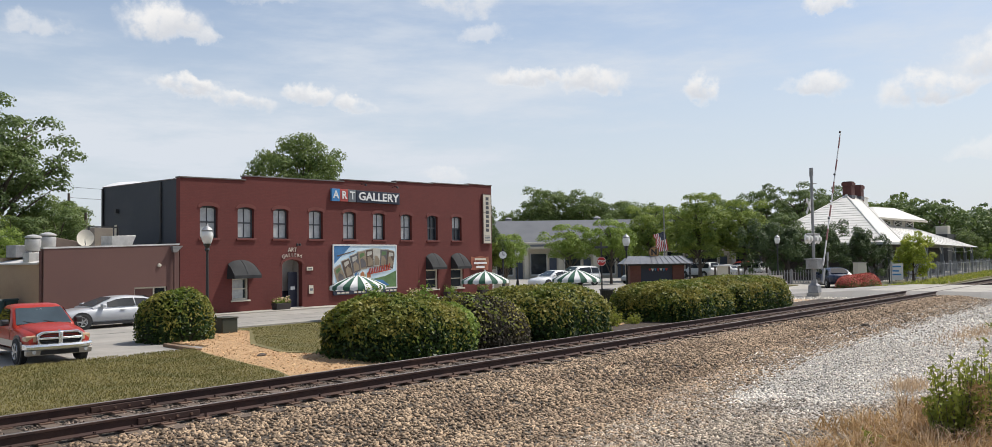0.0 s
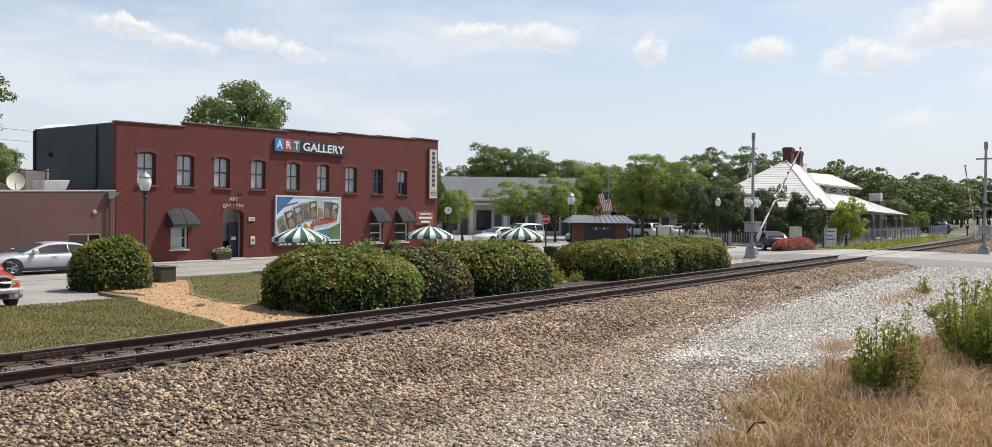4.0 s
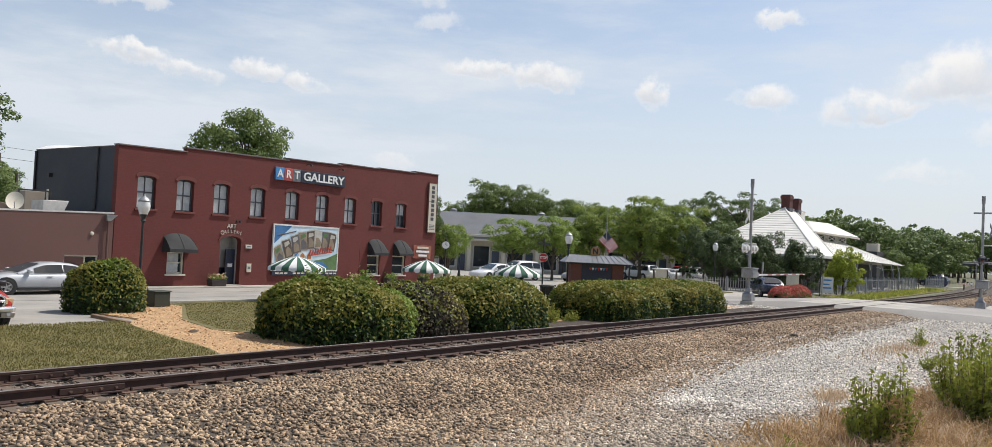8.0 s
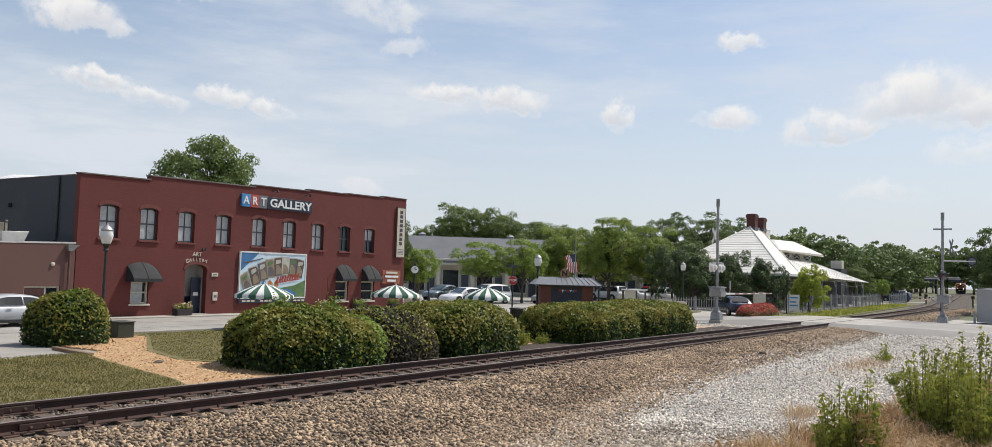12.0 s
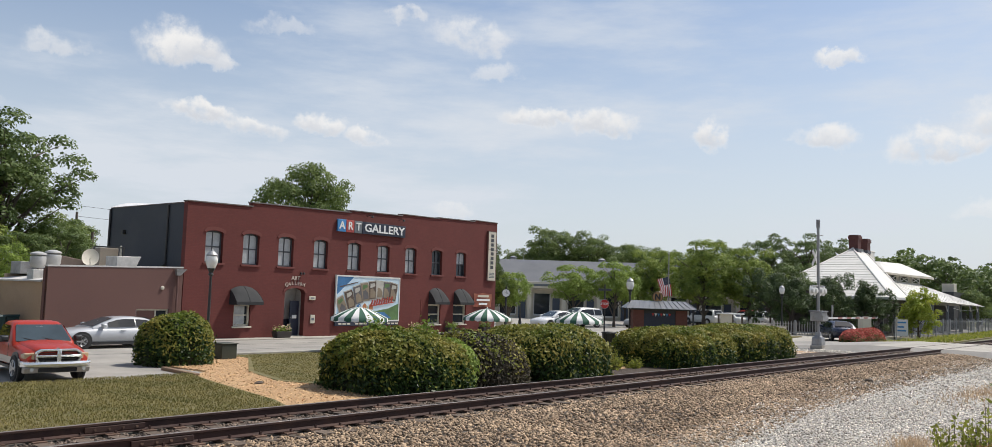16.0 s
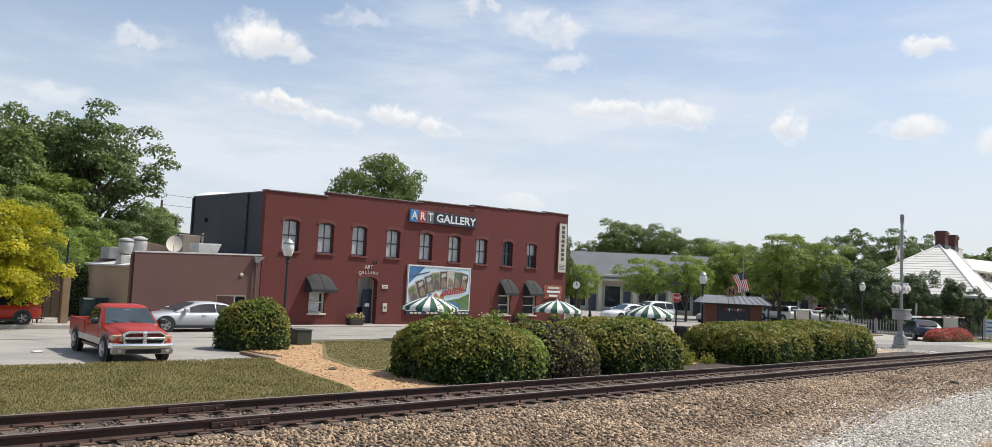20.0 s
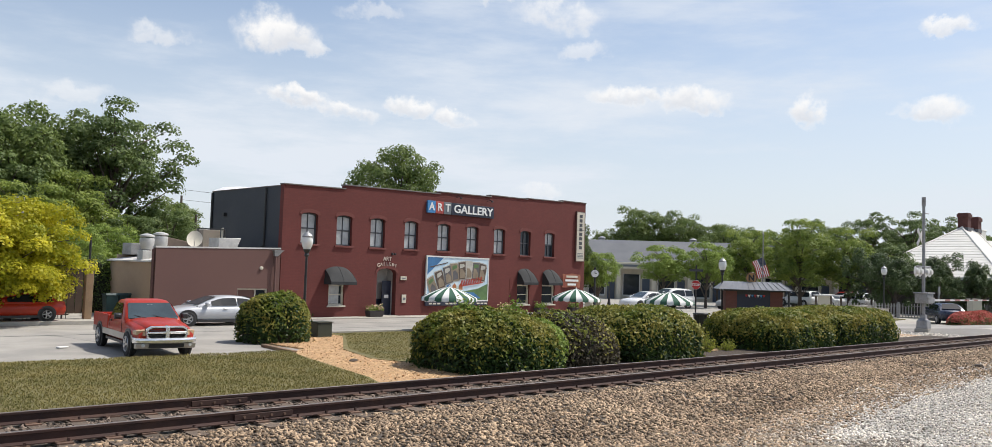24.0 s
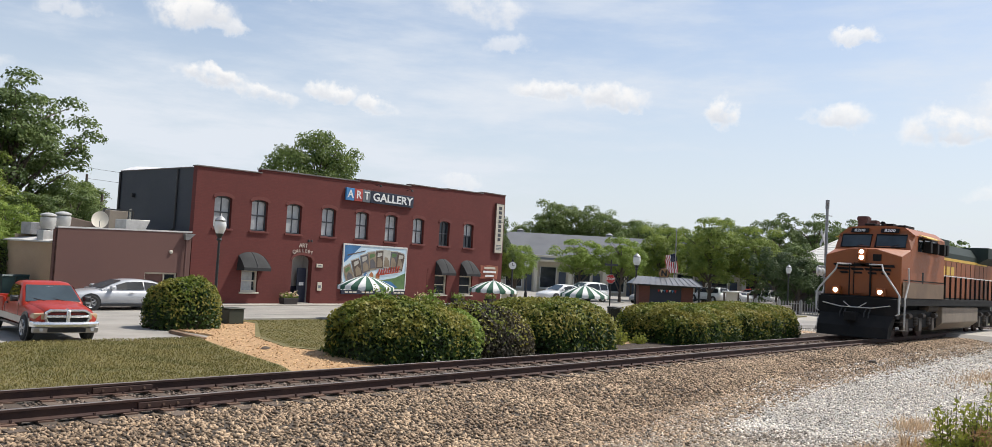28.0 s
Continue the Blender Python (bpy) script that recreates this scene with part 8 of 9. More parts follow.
ok = y < edge - np.abs(r.normal(0, 0.12, n))
p = np.stack([x[ok], y[ok], np.zeros(ok.sum())], 1)
blades("dry_grass", p, 0.30, 0.011, 0.75, 63, M_DRY, "tall dry straw-coloured grass at the edge of the gravel", "grass")
# tufts: longer stalks that fall outwards from one foot, and stalks lying flat
c = np.flatnonzero(ok)[:: max(1, ok.sum() // 700)]
cx, cy = x[c].repeat(16), y[c].repeat(16)
a = r.uniform(0, 2 * np.pi, len(cx))
d = r.uniform(0.0, 0.10, len(cx))
blades("dry_grass_tufts", np.stack([cx + d * np.cos(a), cy + d * np.sin(a), np.zeros(len(cx))], 1), 0.38, 0.006, 0.7, 163, M_STALK, "bent pale seed stalks standing in tufts of dry grass", "grass")
flat("dry_ground", [(6.5, -14), (57, -14), (57, 1.0), (26, 2.3), (22.4, 2.8), (19.3, 3.1), (17, 3.2), (15.3, 3.7), (14, 4.0), (12.2, 4.1), (8.8, 3.5), (6.5, 2.8)], 0.012, mat("dry_thatch", (0.27, 0.175, 0.092), (0.36, 0.25, 0.135), rough=0.95, scale=1.2, fine=20, contrast=0.45, bump=0.8, dist=0.03), "ground covered with straw-coloured dead grass", "ground")
n = 700
x, y = r.normal(30, 2.2, n), r.normal(5.9, 0.4, n)
blades("dry_grass_patch", np.stack([x, y, np.zeros(n)], 1), 0.15, 0.010, 0.6, 64, M_STALK, "low patch of dry grass in the gravel", "grass")
n = 260
x, y = r.normal(17.2, 0.40, n), r.normal(4.6, 0.18, n)
blades("dry_grass_patch", np.stack([x, y, np.zeros(n)], 1), 0.22, 0.008, 0.5, 65, M_STALK, "low patch of dry grass in the gravel", "grass")
n = 3000
x, y = r.uniform(60.5, 125, n), r.uniform(0, 1, n)
y = np.interp(x, (67.4, 130), (16.0, 19.6)) + y * 2.6
blades("verge_weeds", np.stack([x, y, np.full(n, 0.06)], 1), 0.28, 0.03, 0.5, 66, M_WEED, "weeds on the verge beside the fence", "weeds")


def weed_shrub(x, y, h, rad, stems, seed, label, leaf=M_WEED, dry=0):
    """Many upright leafy stems from one foot; narrow leaves set along each stem."""
    q = np.random.default_rng(seed)
    t = thing("weed_shrub", pose(x, y, 0), label, "shrub", "roadside shrubs")
    wood, ps, ns = Shape(), [], []
    for k in range(stems):
        a, d = q.uniform(0, 2 * np.pi), rad * q.uniform(0.05, 1.0) ** 0.7
        top = np.array([d * math.cos(a), d * math.sin(a), h * q.uniform(0.45, 1.2) * (1 - 0.5 * (d / rad) ** 2)])
        foot = top * np.array([0.35, 0.35, 0]) + q.normal(0, 0.02, 3) * np.array([1, 1, 0])
        mid = (foot + top) / 2 + np.array([top[0] * 0.12, top[1] * 0.12, 0.03])
        wood.tube([foot, mid, top], [0.008, 0.006, 0.003], 4, caps=False)
        m_ = int(44 * h)
        tt = q.uniform(0.12, 1.0, m_)[:, None]
        pt = foot * (1 - tt) ** 2 + 2 * mid * tt * (1 - tt) + top * tt ** 2
        out = q.normal(0, 1, (m_, 3)) * np.array([1, 1, 0.5])
        ps.append(pt + out * 0.035)
        ns.append(out + np.array([0, 0, 0.5]))
    part("stem", wood, M_BARK, t)
    v, f = leaf_quads(np.concatenate(ps), np.concatenate(ns), 0.08, q, 0.42, 0.5)
    o = new("foliage", fast_mesh("foliage", v, f, leaf))
    o.parent = t
    if dry:
        n = dry
        pos = np.stack([q.normal(-0.05, 0.10, n), q.normal(-0.35, 0.08, n), q.uniform(0.05, h * 0.72, n)], 1)
        v, f = leaf_quads(pos, q.normal(0, 1, (n, 3)), 0.11, q, 0.14, 1.0)
        o = new("dry_stalk", fast_mesh("dry_stalk", v, f, M_DRY))
        o.parent = t
        o["kind"] = "stuff"
        o["label"] = "dry grass heads in front of the leaves"


weed_shrub(12.65, 2.85, 1.18, 0.42, 46, 71, "waist-high leafy green shrub standing in dry grass", dry=260)
weed_shrub(13.05, 2.62, 1.24, 0.34, 30, 72, "waist-high leafy shrub with slender tops in dry grass", dry=160)
for k, (x, y, h, rad, st) in enumerate(((16.2, 1.95, 1.55, 0.5, 42), (17.2, 2.35, 1.45, 0.5, 38), (18.2, 2.7, 1.25, 0.4, 26), (15.2, 1.35, 1.3, 0.45, 36), (17.0, 1.6, 1.75, 0.55, 42), (19.6, 2.2, 1.45, 0.5, 30), (15.8, 0.8, 1.55, 0.6, 42))):
    weed_shrub(x, y, h, rad, st, 80 + k, "tall bright green weeds at the edge of the gravel")
for k, (x, y, h) in enumerate(((25.6, 16.7, 0.55), (26.4, 17.3, 0.75), (26.9, 16.6, 0.5), (25.9, 18.0, 0.85))):
    weed_shrub(x, y, h, 0.45, 34, 101 + k, "yellow-green weeds in the gap between two hedges")
weed_shrub(31.5, 5.7, 0.6, 0.4, 16, 95, "sparse green weeds in the gravel")
weed_shrub(24.5, 4.2, 0.5, 0.35, 14, 96, "sparse green weeds in the gravel")
weed_shrub(11.6, 3.6, 0.28, 0.16, 14, 97, "small green weed in dry grass")
solid("bent_wire", Shape().tube([(0, 0, 0), (0.02, 0.03, 0.14), (0.12, 0.05, 0.24), (0.24, 0.02, 0.25)], 0.012, 6), M_RAIL, "rusty bent wire sticking out of the dry grass", "wire", m=pose(9.3, 3.45, 0, 0, 0, -40))


# ---- vehicles ----
def wheel(parent, x, y, r, w, rim=M_ALLOY):
    out = 1 if y > 0 else -1
    tyre = part("tyre", Shape().lathe([(r * 0.62, -w / 2), (r * 0.9, -w / 2), (r, -w * 0.32), (r, w * 0.32), (r * 0.9, w / 2), (r * 0.62, w / 2)], 22, caps=True).turned(pose(x, y, r, 90)), M_RUBBER, parent)
    part("rim", Shape().lathe([(r * 0.64, 0), (r * 0.60, w * 0.10), (r * 0.56, w * 0.04)], 20).turned(pose(x, y + out * w * 0.46, r, -90 * out)), rim, tyre)
    sp = Shape()
    for k in range(5):
        a = 2 * math.pi * k / 5
        sp.prism([(r * 0.08 * math.cos(a + 1.57), r * 0.08 * math.sin(a + 1.57)), (r * 0.58 * math.cos(a + 0.14), r * 0.58 * math.sin(a + 0.14)), (r * 0.58 * math.cos(a - 0.14), r * 0.58 * math.sin(a - 0.14)), (r * 0.08 * math.cos(a - 1.57), r * 0.08 * math.sin(a - 1.57))], 0.0, w * 0.12, "z")
    part("spokes", sp.turned(pose(x, y + out * w * 0.46, r, -90 * out)), rim, tyre)
    return tyre


def body_loop(x, w, zb, zt, round_=0.10):
    h = zt - zb
    return [(x, -w * 0.86, zb), (x, -w * 0.98, zb + h * 0.22), (x, -w, zb + h * 0.55), (x, -w * 0.97, zt - round_ * 1.0), (x, -w * 0.86, zt - round_ * 0.2), (x, -w * 0.45, zt + 0.012), (x, 0, zt + 0.02),
            (x, w * 0.45, zt + 0.012), (x, w * 0.86, zt - round_ * 0.2), (x, w * 0.97, zt - round_ * 1.0), (x, w, zb + h * 0.55), (x, w * 0.98, zb + h * 0.22), (x, w * 0.86, zb)]


def inset_quad(q, a0, a1, b0, b1, lift):
    """A pane on a four-cornered face: corners q in order, cut back by shares, lifted along the face's normal."""
    q = [Vector(p) for p in q]
    n = (q[1] - q[0]).cross(q[3] - q[0]).normalized() * lift
    at = lambda a, b: tuple((q[0] * (1 - a) + q[1] * a) * (1 - b) + (q[3] * (1 - a) + q[2] * a) * b + n)
    s = Shape()
    s.sheet([[at(a0 + (a1 - a0) * i / 3, b0 + (b1 - b0) * j / 2) for i in range(4)] for j in range(3)])
    return s


CARS = {
    "hatch": dict(stations=[(-2.22, .62, .45, .78), (-2.12, .82, .32, .92), (-1.6, .895, .26, .97), (-.5, .90, .20, .94), (.6, .90, .20, .93), (1.15, .89, .22, .90), (1.75, .85, .24, .80), (2.08, .74, .28, .68), (2.23, .55, .36, .56)],
                  base=(-2.10, 0.92, .84, .92), roof=(-1.25, -0.10, .60, 1.38), axles=(-1.33, 1.36), r=.34),
    "sedan": dict(stations=[(-2.35, .62, .5, .84), (-2.25, .82, .34, .95), (-1.6, .90, .26, .98), (-.5, .91, .2, .93), (.7, .91, .2, .92), (1.2, .9, .22, .90), (1.85, .86, .24, .82), (2.2, .75, .28, .70), (2.36, .55, .36, .58)],
                  base=(-1.72, 1.05, .85, .93), roof=(-0.98, 0.12, .62, 1.42), axles=(-1.40, 1.42), r=.33),
    "suv": dict(stations=[(-2.3, .75, .5, .95), (-2.22, .88, .36, 1.08), (-1.6, .93, .3, 1.08), (-.5, .94, .26, 1.06), (.7, .94, .26, 1.05), (1.2, .93, .28, 1.04), (1.9, .9, .3, .98), (2.2, .8, .34, .86), (2.32, .62, .42, .7)],
                base=(-2.2, 1.1, .88, 1.06), roof=(-1.9, 0.2, .70, 1.70), axles=(-1.38, 1.42), r=.36),
}


def car(m, kind, paint, label, group="", name="car"):
    k = CARS[kind]
    c = thing(name, m, label, "car", group)
    part("body", Shape().loft([body_loop(*s) for s in k["stations"]]), paint, c, smooth=60)
    (bx0, bx1, bw, bz), (rx0, rx1, rw, rz) = k["base"], k["roof"]
    # greenhouse: sections along the car, each from the belt line up to a crowned roof
    span = [(bx0, 0.02, bw * 0.94), (bx0 + (rx0 - bx0) * 0.55, (rz - bz) * 0.66, rw * 1.16), (rx0, (rz - bz) * 0.95, rw * 1.04), (rx0 * 0.6 + rx1 * 0.4, rz - bz + 0.02, rw * 1.02), (rx0 * 0.25 + rx1 * 0.75, rz - bz + 0.015, rw * 1.01), (rx1, (rz - bz) * 0.95, rw), (bx1 + (rx1 - bx1) * 0.5, (rz - bz) * 0.54, (rw + bw) / 2), (bx1, 0.02, bw * 0.94)]
    loops = []
    for x, h, w in span:
        wb = bw if h > 0.05 else bw * 0.96
        loops.append([(x, -wb, bz - 0.14), (x, -wb, bz), (x, -w, bz + h * 0.90), (x, -w * 0.8, bz + h), (x, 0, bz + h + 0.02), (x, w * 0.8, bz + h), (x, w, bz + h * 0.90), (x, wb, bz), (x, wb, bz - 0.14)])
    part("cabin", Shape().loft(loops), paint, c, smooth=50)

    def pane(i, t):
        """A point on the belt line and one under the roof's edge, between sections i and i + 1."""
        (x0, h0, w0), (x1, h1, w1) = span[i], span[i + 1]
        x, h, w = x0 + (x1 - x0) * t, h0 + (h1 - h0) * t, w0 + (w1 - w0) * t
        return (x, bw + 0.012, bz + 0.03), (x, w + 0.016 + (bw - w) * 0.12, bz + h * 0.80)
    g_ = part("windscreen", inset_quad([(bx1, -bw * 0.94, bz + 0.02), (bx1, bw * 0.94, bz + 0.02), (rx1, rw * 0.86, rz - 0.01), (rx1, -rw * 0.86, rz - 0.01)], 0.07, 0.93, 0.06, 0.90, 0.03), M_WINDSCREEN_SKY, c, "windscreen with reflected sky put into its tint")
    part("rear_window", inset_quad([(bx0, bw * 0.94, bz + 0.02), (bx0, -bw * 0.94, bz + 0.02), (rx0, -rw * 0.86, rz - 0.02), (rx0, rw * 0.86, rz - 0.02)], 0.08, 0.92, 0.14, 0.90, 0.07), M_CARGLASS, c)
    for sy in (-1, 1):
        for cut in (((1, 0.25), (2, 0.0), (2, 0.9)), ((2, 1.0), (3, 0.5), (4, 0.0), (4, 1.0), (5, 0.0), (5, 0.85))):
            pts = [pane(i, t) for i, t in cut]
            part("side_window", Shape().sheet([[(x, sy * y, z) for (x, y, z), _ in pts], [(x, sy * y, z) for _, (x, y, z) in pts]]), M_CARGLASS, c)
    xb, xf = k["stations"][0][0], k["stations"][-1][0]
    wmax = max(s[1] for s in k["stations"])
    for sy in (-1, 1):
        part("headlight", Shape().loft([body_loop(xf - 0.42, 0.13, .56, .70, .03), body_loop(xf - 0.20, 0.11, .54, .64, .03)]).turned(pose(0, sy * 0.58, 0, 0, 0, -sy * 10)), M_LENSCLEAR, c)
        part("tail_light", Shape().loft([body_loop(xb + 0.02, 0.14, .72, .90, .03), body_loop(xb + 0.24, 0.12, .74, .92, .03)]).turned(pose(0, sy * 0.62, 0, 0, 0, sy * 12)), M_LENSRED, c)
        part("door_mirror", Shape().box(bx1 - 0.45, bx1 - 0.28, sy * (bw + 0.08) - 0.10, sy * (bw + 0.08) + 0.10, bz + 0.03, bz + 0.18), paint, c, bevel=0.04)
        part("sill", Shape().box(k["axles"][0] + 0.4, k["axles"][1] - 0.4, sy * (wmax - 0.02) - 0.03, sy * (wmax - 0.02) + 0.03, k["stations"][3][2] - 0.02, k["stations"][3][2] + 0.10), M_BLACK, c)
        part("door_handle", Shape().box(-0.35, -0.15, sy * (wmax + 0.005) - 0.015, sy * (wmax + 0.005) + 0.015, bz - 0.14, bz - 0.10), paint, c, bevel=0.008)
        for ax in k["axles"]:
            # black disc on the closed body side, painted dark of a wheel well
            part("wheel_arch", Shape().lathe([(k["r"] + 0.065, -0.02), (k["r"] + 0.065, 0.012)], 20).turned(pose(ax, sy * (wmax - 0.015), k["r"] + 0.02, -90 * sy)), M_BLACK, c)
            wheel(c, ax, sy * (wmax - 0.085), k["r"], 0.20)
    part("bumper_grille", Shape().box(xf - 0.10, xf - 0.012, -0.42, 0.42, .40, .52), M_BLACK, c, bevel=0.02)
    part("number_plate", Shape().box(xb - 0.005, xb + 0.03, -0.26, 0.26, .60, .72), M_CREAM, c, "blank number plate")
    return c


car(pose(15.68, 34.7, 0, 0, 0, 181) @ Matrix.Diagonal((1, 1, 0.89, 1)), "hatch", M_SILVER, "silver hatchback parked in the street before the annex", name="silver_car")
car(pose(8.6, 37.0, 0.13, 0, 0, 180) @ Matrix.Diagonal((0.84, 0.9, 0.80, 1)), "hatch", M_REDPAINT, "red car parked on the yard behind the golden tree", name="red_car")
car(pose(63.3, 22.0, 0.03, 0, 0, 38), "sedan", M_CARBLUE, "dark blue car waiting behind the crossing gate", name="blue_car")
for x, y, turn, kind, paint, lab in (
    (56.2, 42.4, 172, "sedan", M_CARWHITE, "white car parked before the shops"), (60.6, 43.2, 170, "suv", M_CARWHITE, "white car parked before the shops"),
    (67.5, 40.6, 172, "sedan", M_SILVER, "silver car parked before the shops"), (90.5, 60.5, 150, "hatch", M_SILVER, "silver car parked before the shops"),
    (84.5, 43.6, 75, "suv", M_CARWHITE, "white car parked under the trees"), (85.5, 41.2, 75, "sedan", M_CARWHITE, "white car parked under the trees"),
    (86.2, 38.8, 75, "suv", M_CARWHITE, "white car parked under the trees"), (89.5, 38.0, 75, "sedan", M_SILVER, "silver car parked under the trees"),
    (90.5, 44.5, 75, "sedan", M_CARBLUE, "dark car parked under the trees"), (91.5, 42.0, 75, "suv", M_REDPAINT, "red car parked under the trees"),
    (97.0, 46.0, 75, "suv", M_CARWHITE, "white car parked under the trees"), (97.5, 41.5, 75, "sedan", M_CARGREY, "grey car parked under the trees"),
    (205, 33.5, 20, "suv", M_CARWHITE, "white car far down the line"), (214, 36.0, 10, "suv", M_CARWHITE, "white car far down the line"), (155, 26.0, 85, "suv", M_CARBLUE, "dark car on the far road")):
    car(pose(x, y, 0, 0, 0, turn), kind, paint, lab, "parked cars")
street_car = car(pose(90, 50, 0, 0, 0, 180), "sedan", M_CARGREY, "blue-grey car driving along the street before the shops", name="moving_car")


M_BRIGHTWORK = mat("polished_brightwork", (0.86, 0.86, 0.86), (0.80, 0.80, 0.80), rough=0.22, metal=0.75, scale=3, fine=20, contrast=0.04, bump=0.0, rough_var=0.06)


def pickup(m):
    t = thing("pickup_truck", m, "red pickup truck with pewter lower sides and chrome grille", "pickup truck")
    W = 0.97
    # fenders and hood
    st = [(-0.78, W, .42, 1.12), (0.2, W, .40, 1.12), (0.98, W, .40, 1.12), (1.25, W, .42, 1.10), (1.75, W, .44, 1.045), (2.15, W * 0.985, .45, .985), (2.40, W * 0.955, .47, .93), (2.53, W * 0.89, .50, .87)]
    part("body", Shape().loft([body_loop(*s, 0.14) for s in st]), M_REDPAINT, t, smooth=60)
    hood = Shape().loft([[(x, -w, z - 0.09), (x, -w * 0.93, z - 0.025), (x, -w * 0.6, z + 0.005), (x, 0, z + 0.02), (x, w * 0.6, z + 0.005), (x, w * 0.93, z - 0.025), (x, w, z - 0.09)] for x, w, z in ((1.02, 0.80, 1.165), (1.5, 0.76, 1.135), (2.0, 0.70, 1.085), (2.38, 0.64, 1.03), (2.52, 0.60, 0.985), (2.58, 0.56, 0.93))])
    part("hood", hood, M_REDPAINT, t, "raised red hood", smooth=60)
    part("cowl", Shape().box(1.04, 1.16, -0.80, 0.80, 1.12, 1.158), M_BLACK, t, bevel=0.01)
    # bed with an open top
    bed = Shape().box(-2.75, -0.84, -W, -W + 0.09, .52, 1.13).box(-2.75, -0.84, W - 0.09, W, .52, 1.13).box(-2.75, -2.67, -W + 0.09, W - 0.09, .52, 1.13).box(-0.92, -0.84, -W + 0.09, W - 0.09, .52, 1.13).box(-2.67, -0.92, -W + 0.09, W - 0.09, .55, .62)
    part("bed", bed, M_REDPAINT, t, "open cargo bed", bevel=0.03)
    for sy in (-1, 1):
        part("bed_rail", Shape().box(-2.75, -0.84, sy * (W - 0.045) - 0.05, sy * (W - 0.045) + 0.05, 1.13, 1.155), M_REDPAINT, t, bevel=0.012)

    def cab_loop(z, x0, x1, w, r_):
        """A level ring of the cab with rounded corners."""
        ring = []
        for cx, cy, a0 in ((x1 - r_, w - r_, 0), (x0 + r_, w - r_, 90), (x0 + r_, -w + r_, 180), (x1 - r_, -w + r_, 270)):
            ring += [(cx + r_ * math.cos(radians(a0 + d)), cy + r_ * math.sin(radians(a0 + d)), z) for d in (0, 30, 60, 90)]
        return ring
    part("cab", Shape().loft([cab_loop(1.0, -0.74, 1.20, 0.93, 0.10), cab_loop(1.12, -0.73, 1.16, 0.92, 0.12), cab_loop(1.40, -0.65, 0.80, 0.83, 0.14), cab_loop(1.62, -0.58, 0.50, 0.745, 0.16), cab_loop(1.69, -0.50, 0.36, 0.68, 0.18), cab_loop(1.725, -0.34, 0.18, 0.52, 0.2)]), M_REDPAINT, t, smooth=50)
    lo = [(-0.735, -0.925, 1.10), (1.17, -0.925, 1.10), (1.17, 0.925, 1.10), (-0.735, 0.925, 1.10)]
    hi = [(-0.575, -0.745, 1.635), (0.485, -0.745, 1.635), (0.485, 0.745, 1.635), (-0.575, 0.745, 1.635)]
    ws = part("windscreen", inset_quad([lo[1], lo[2], hi[2], hi[1]], 0.045, 0.955, 0.07, 0.95, 0.016), M_WINDSCREEN_SKY, t, "dark windscreen, reflected sky put into its bluish colour")
    part("inner_mirror", Shape().box(0.56, 0.60, -0.10, 0.10, 1.50, 1.57), M_WHITE, ws)
    for a in (0.35, -0.25):
        part("wiper", Shape().rod((1.19, a, 1.16), (0.98, a - 0.42, 1.25), 0.012, n=5), M_BLACK, ws)
    part("rear_window", inset_quad([lo[3], lo[0], hi[0], hi[3]], 0.12, 0.88, 0.3, 0.92, 0.016), M_CARGLASS, t)
    for q in ([lo[0], lo[1], hi[1], hi[0]], [lo[2], lo[3], hi[3], hi[2]]):
        part("side_window", inset_quad(q, 0.08, 0.80, 0.12, 0.90, 0.018), M_CARGLASS, t)
    # grille: bright rim with a cross of bars over dark openings
    rim_o = [(-0.60, .58), (0.60, .58), (0.68, .74), (0.66, .92), (0.52, 1.0), (-0.52, 1.0), (-0.66, .92), (-0.68, .74)]
    rim_i = [(y * 0.90, 0.79 + (z - 0.79) * 0.74) for y, z in rim_o]
    part("grille_back", Shape().prism(rim_o, 2.50, 2.575, "x"), M_RUBBER, t, "dark grille opening")
    part("grille_surround", Shape().loft([[(2.575, p[0], p[1]), (2.64, p[0] * 0.97, 0.79 + (p[1] - 0.79) * 0.93), (2.64, q[0], q[1]), (2.575, q[0], q[1])] for p, q in zip(rim_o, rim_i)], caps=False, closed=True), M_BRIGHTWORK, t, "chrome grille surround", smooth=50)
    part("grille_bar", Shape().box(2.575, 2.66, -0.62, 0.62, .765, .825), M_BRIGHTWORK, t, "chrome cross bar", bevel=0.015)
    part("grille_bar", Shape().box(2.578, 2.67, -0.06, 0.06, .60, .98), M_BRIGHTWORK, t, "chrome centre bar", bevel=0.02)
    for z in (.66, .71, .87, .92):
        for sy in (-1, 1):
            part("grille_slat", Shape().box(2.58, 2.60, sy * 0.33 - 0.25, sy * 0.33 + 0.25, z - 0.008, z + 0.008), M_BLACK, t)
    part("hood_badge", Shape().lathe([(0.05, 0), (0.05, 0.03)], 10, (2.50, 0, 0.995)), M_BRIGHTWORK, t)
    for sy in (-1, 1):
        part("headlight", Shape().loft([[(2.56, sy * 0.67, .70), (2.56, sy * 0.67, .87), (2.44, sy * 0.67, .90), (2.44, sy * 0.67, .70)], [(2.46, sy * 0.92, .72), (2.46, sy * 0.92, .85), (2.36, sy * 0.92, .88), (2.36, sy * 0.92, .72)], [(2.24, sy * 0.965, .74), (2.24, sy * 0.965, .84), (2.2, sy * 0.95, .84), (2.2, sy * 0.95, .74)]]), M_LENSAMBER, t, "amber-tinted headlight", bevel=0.01)
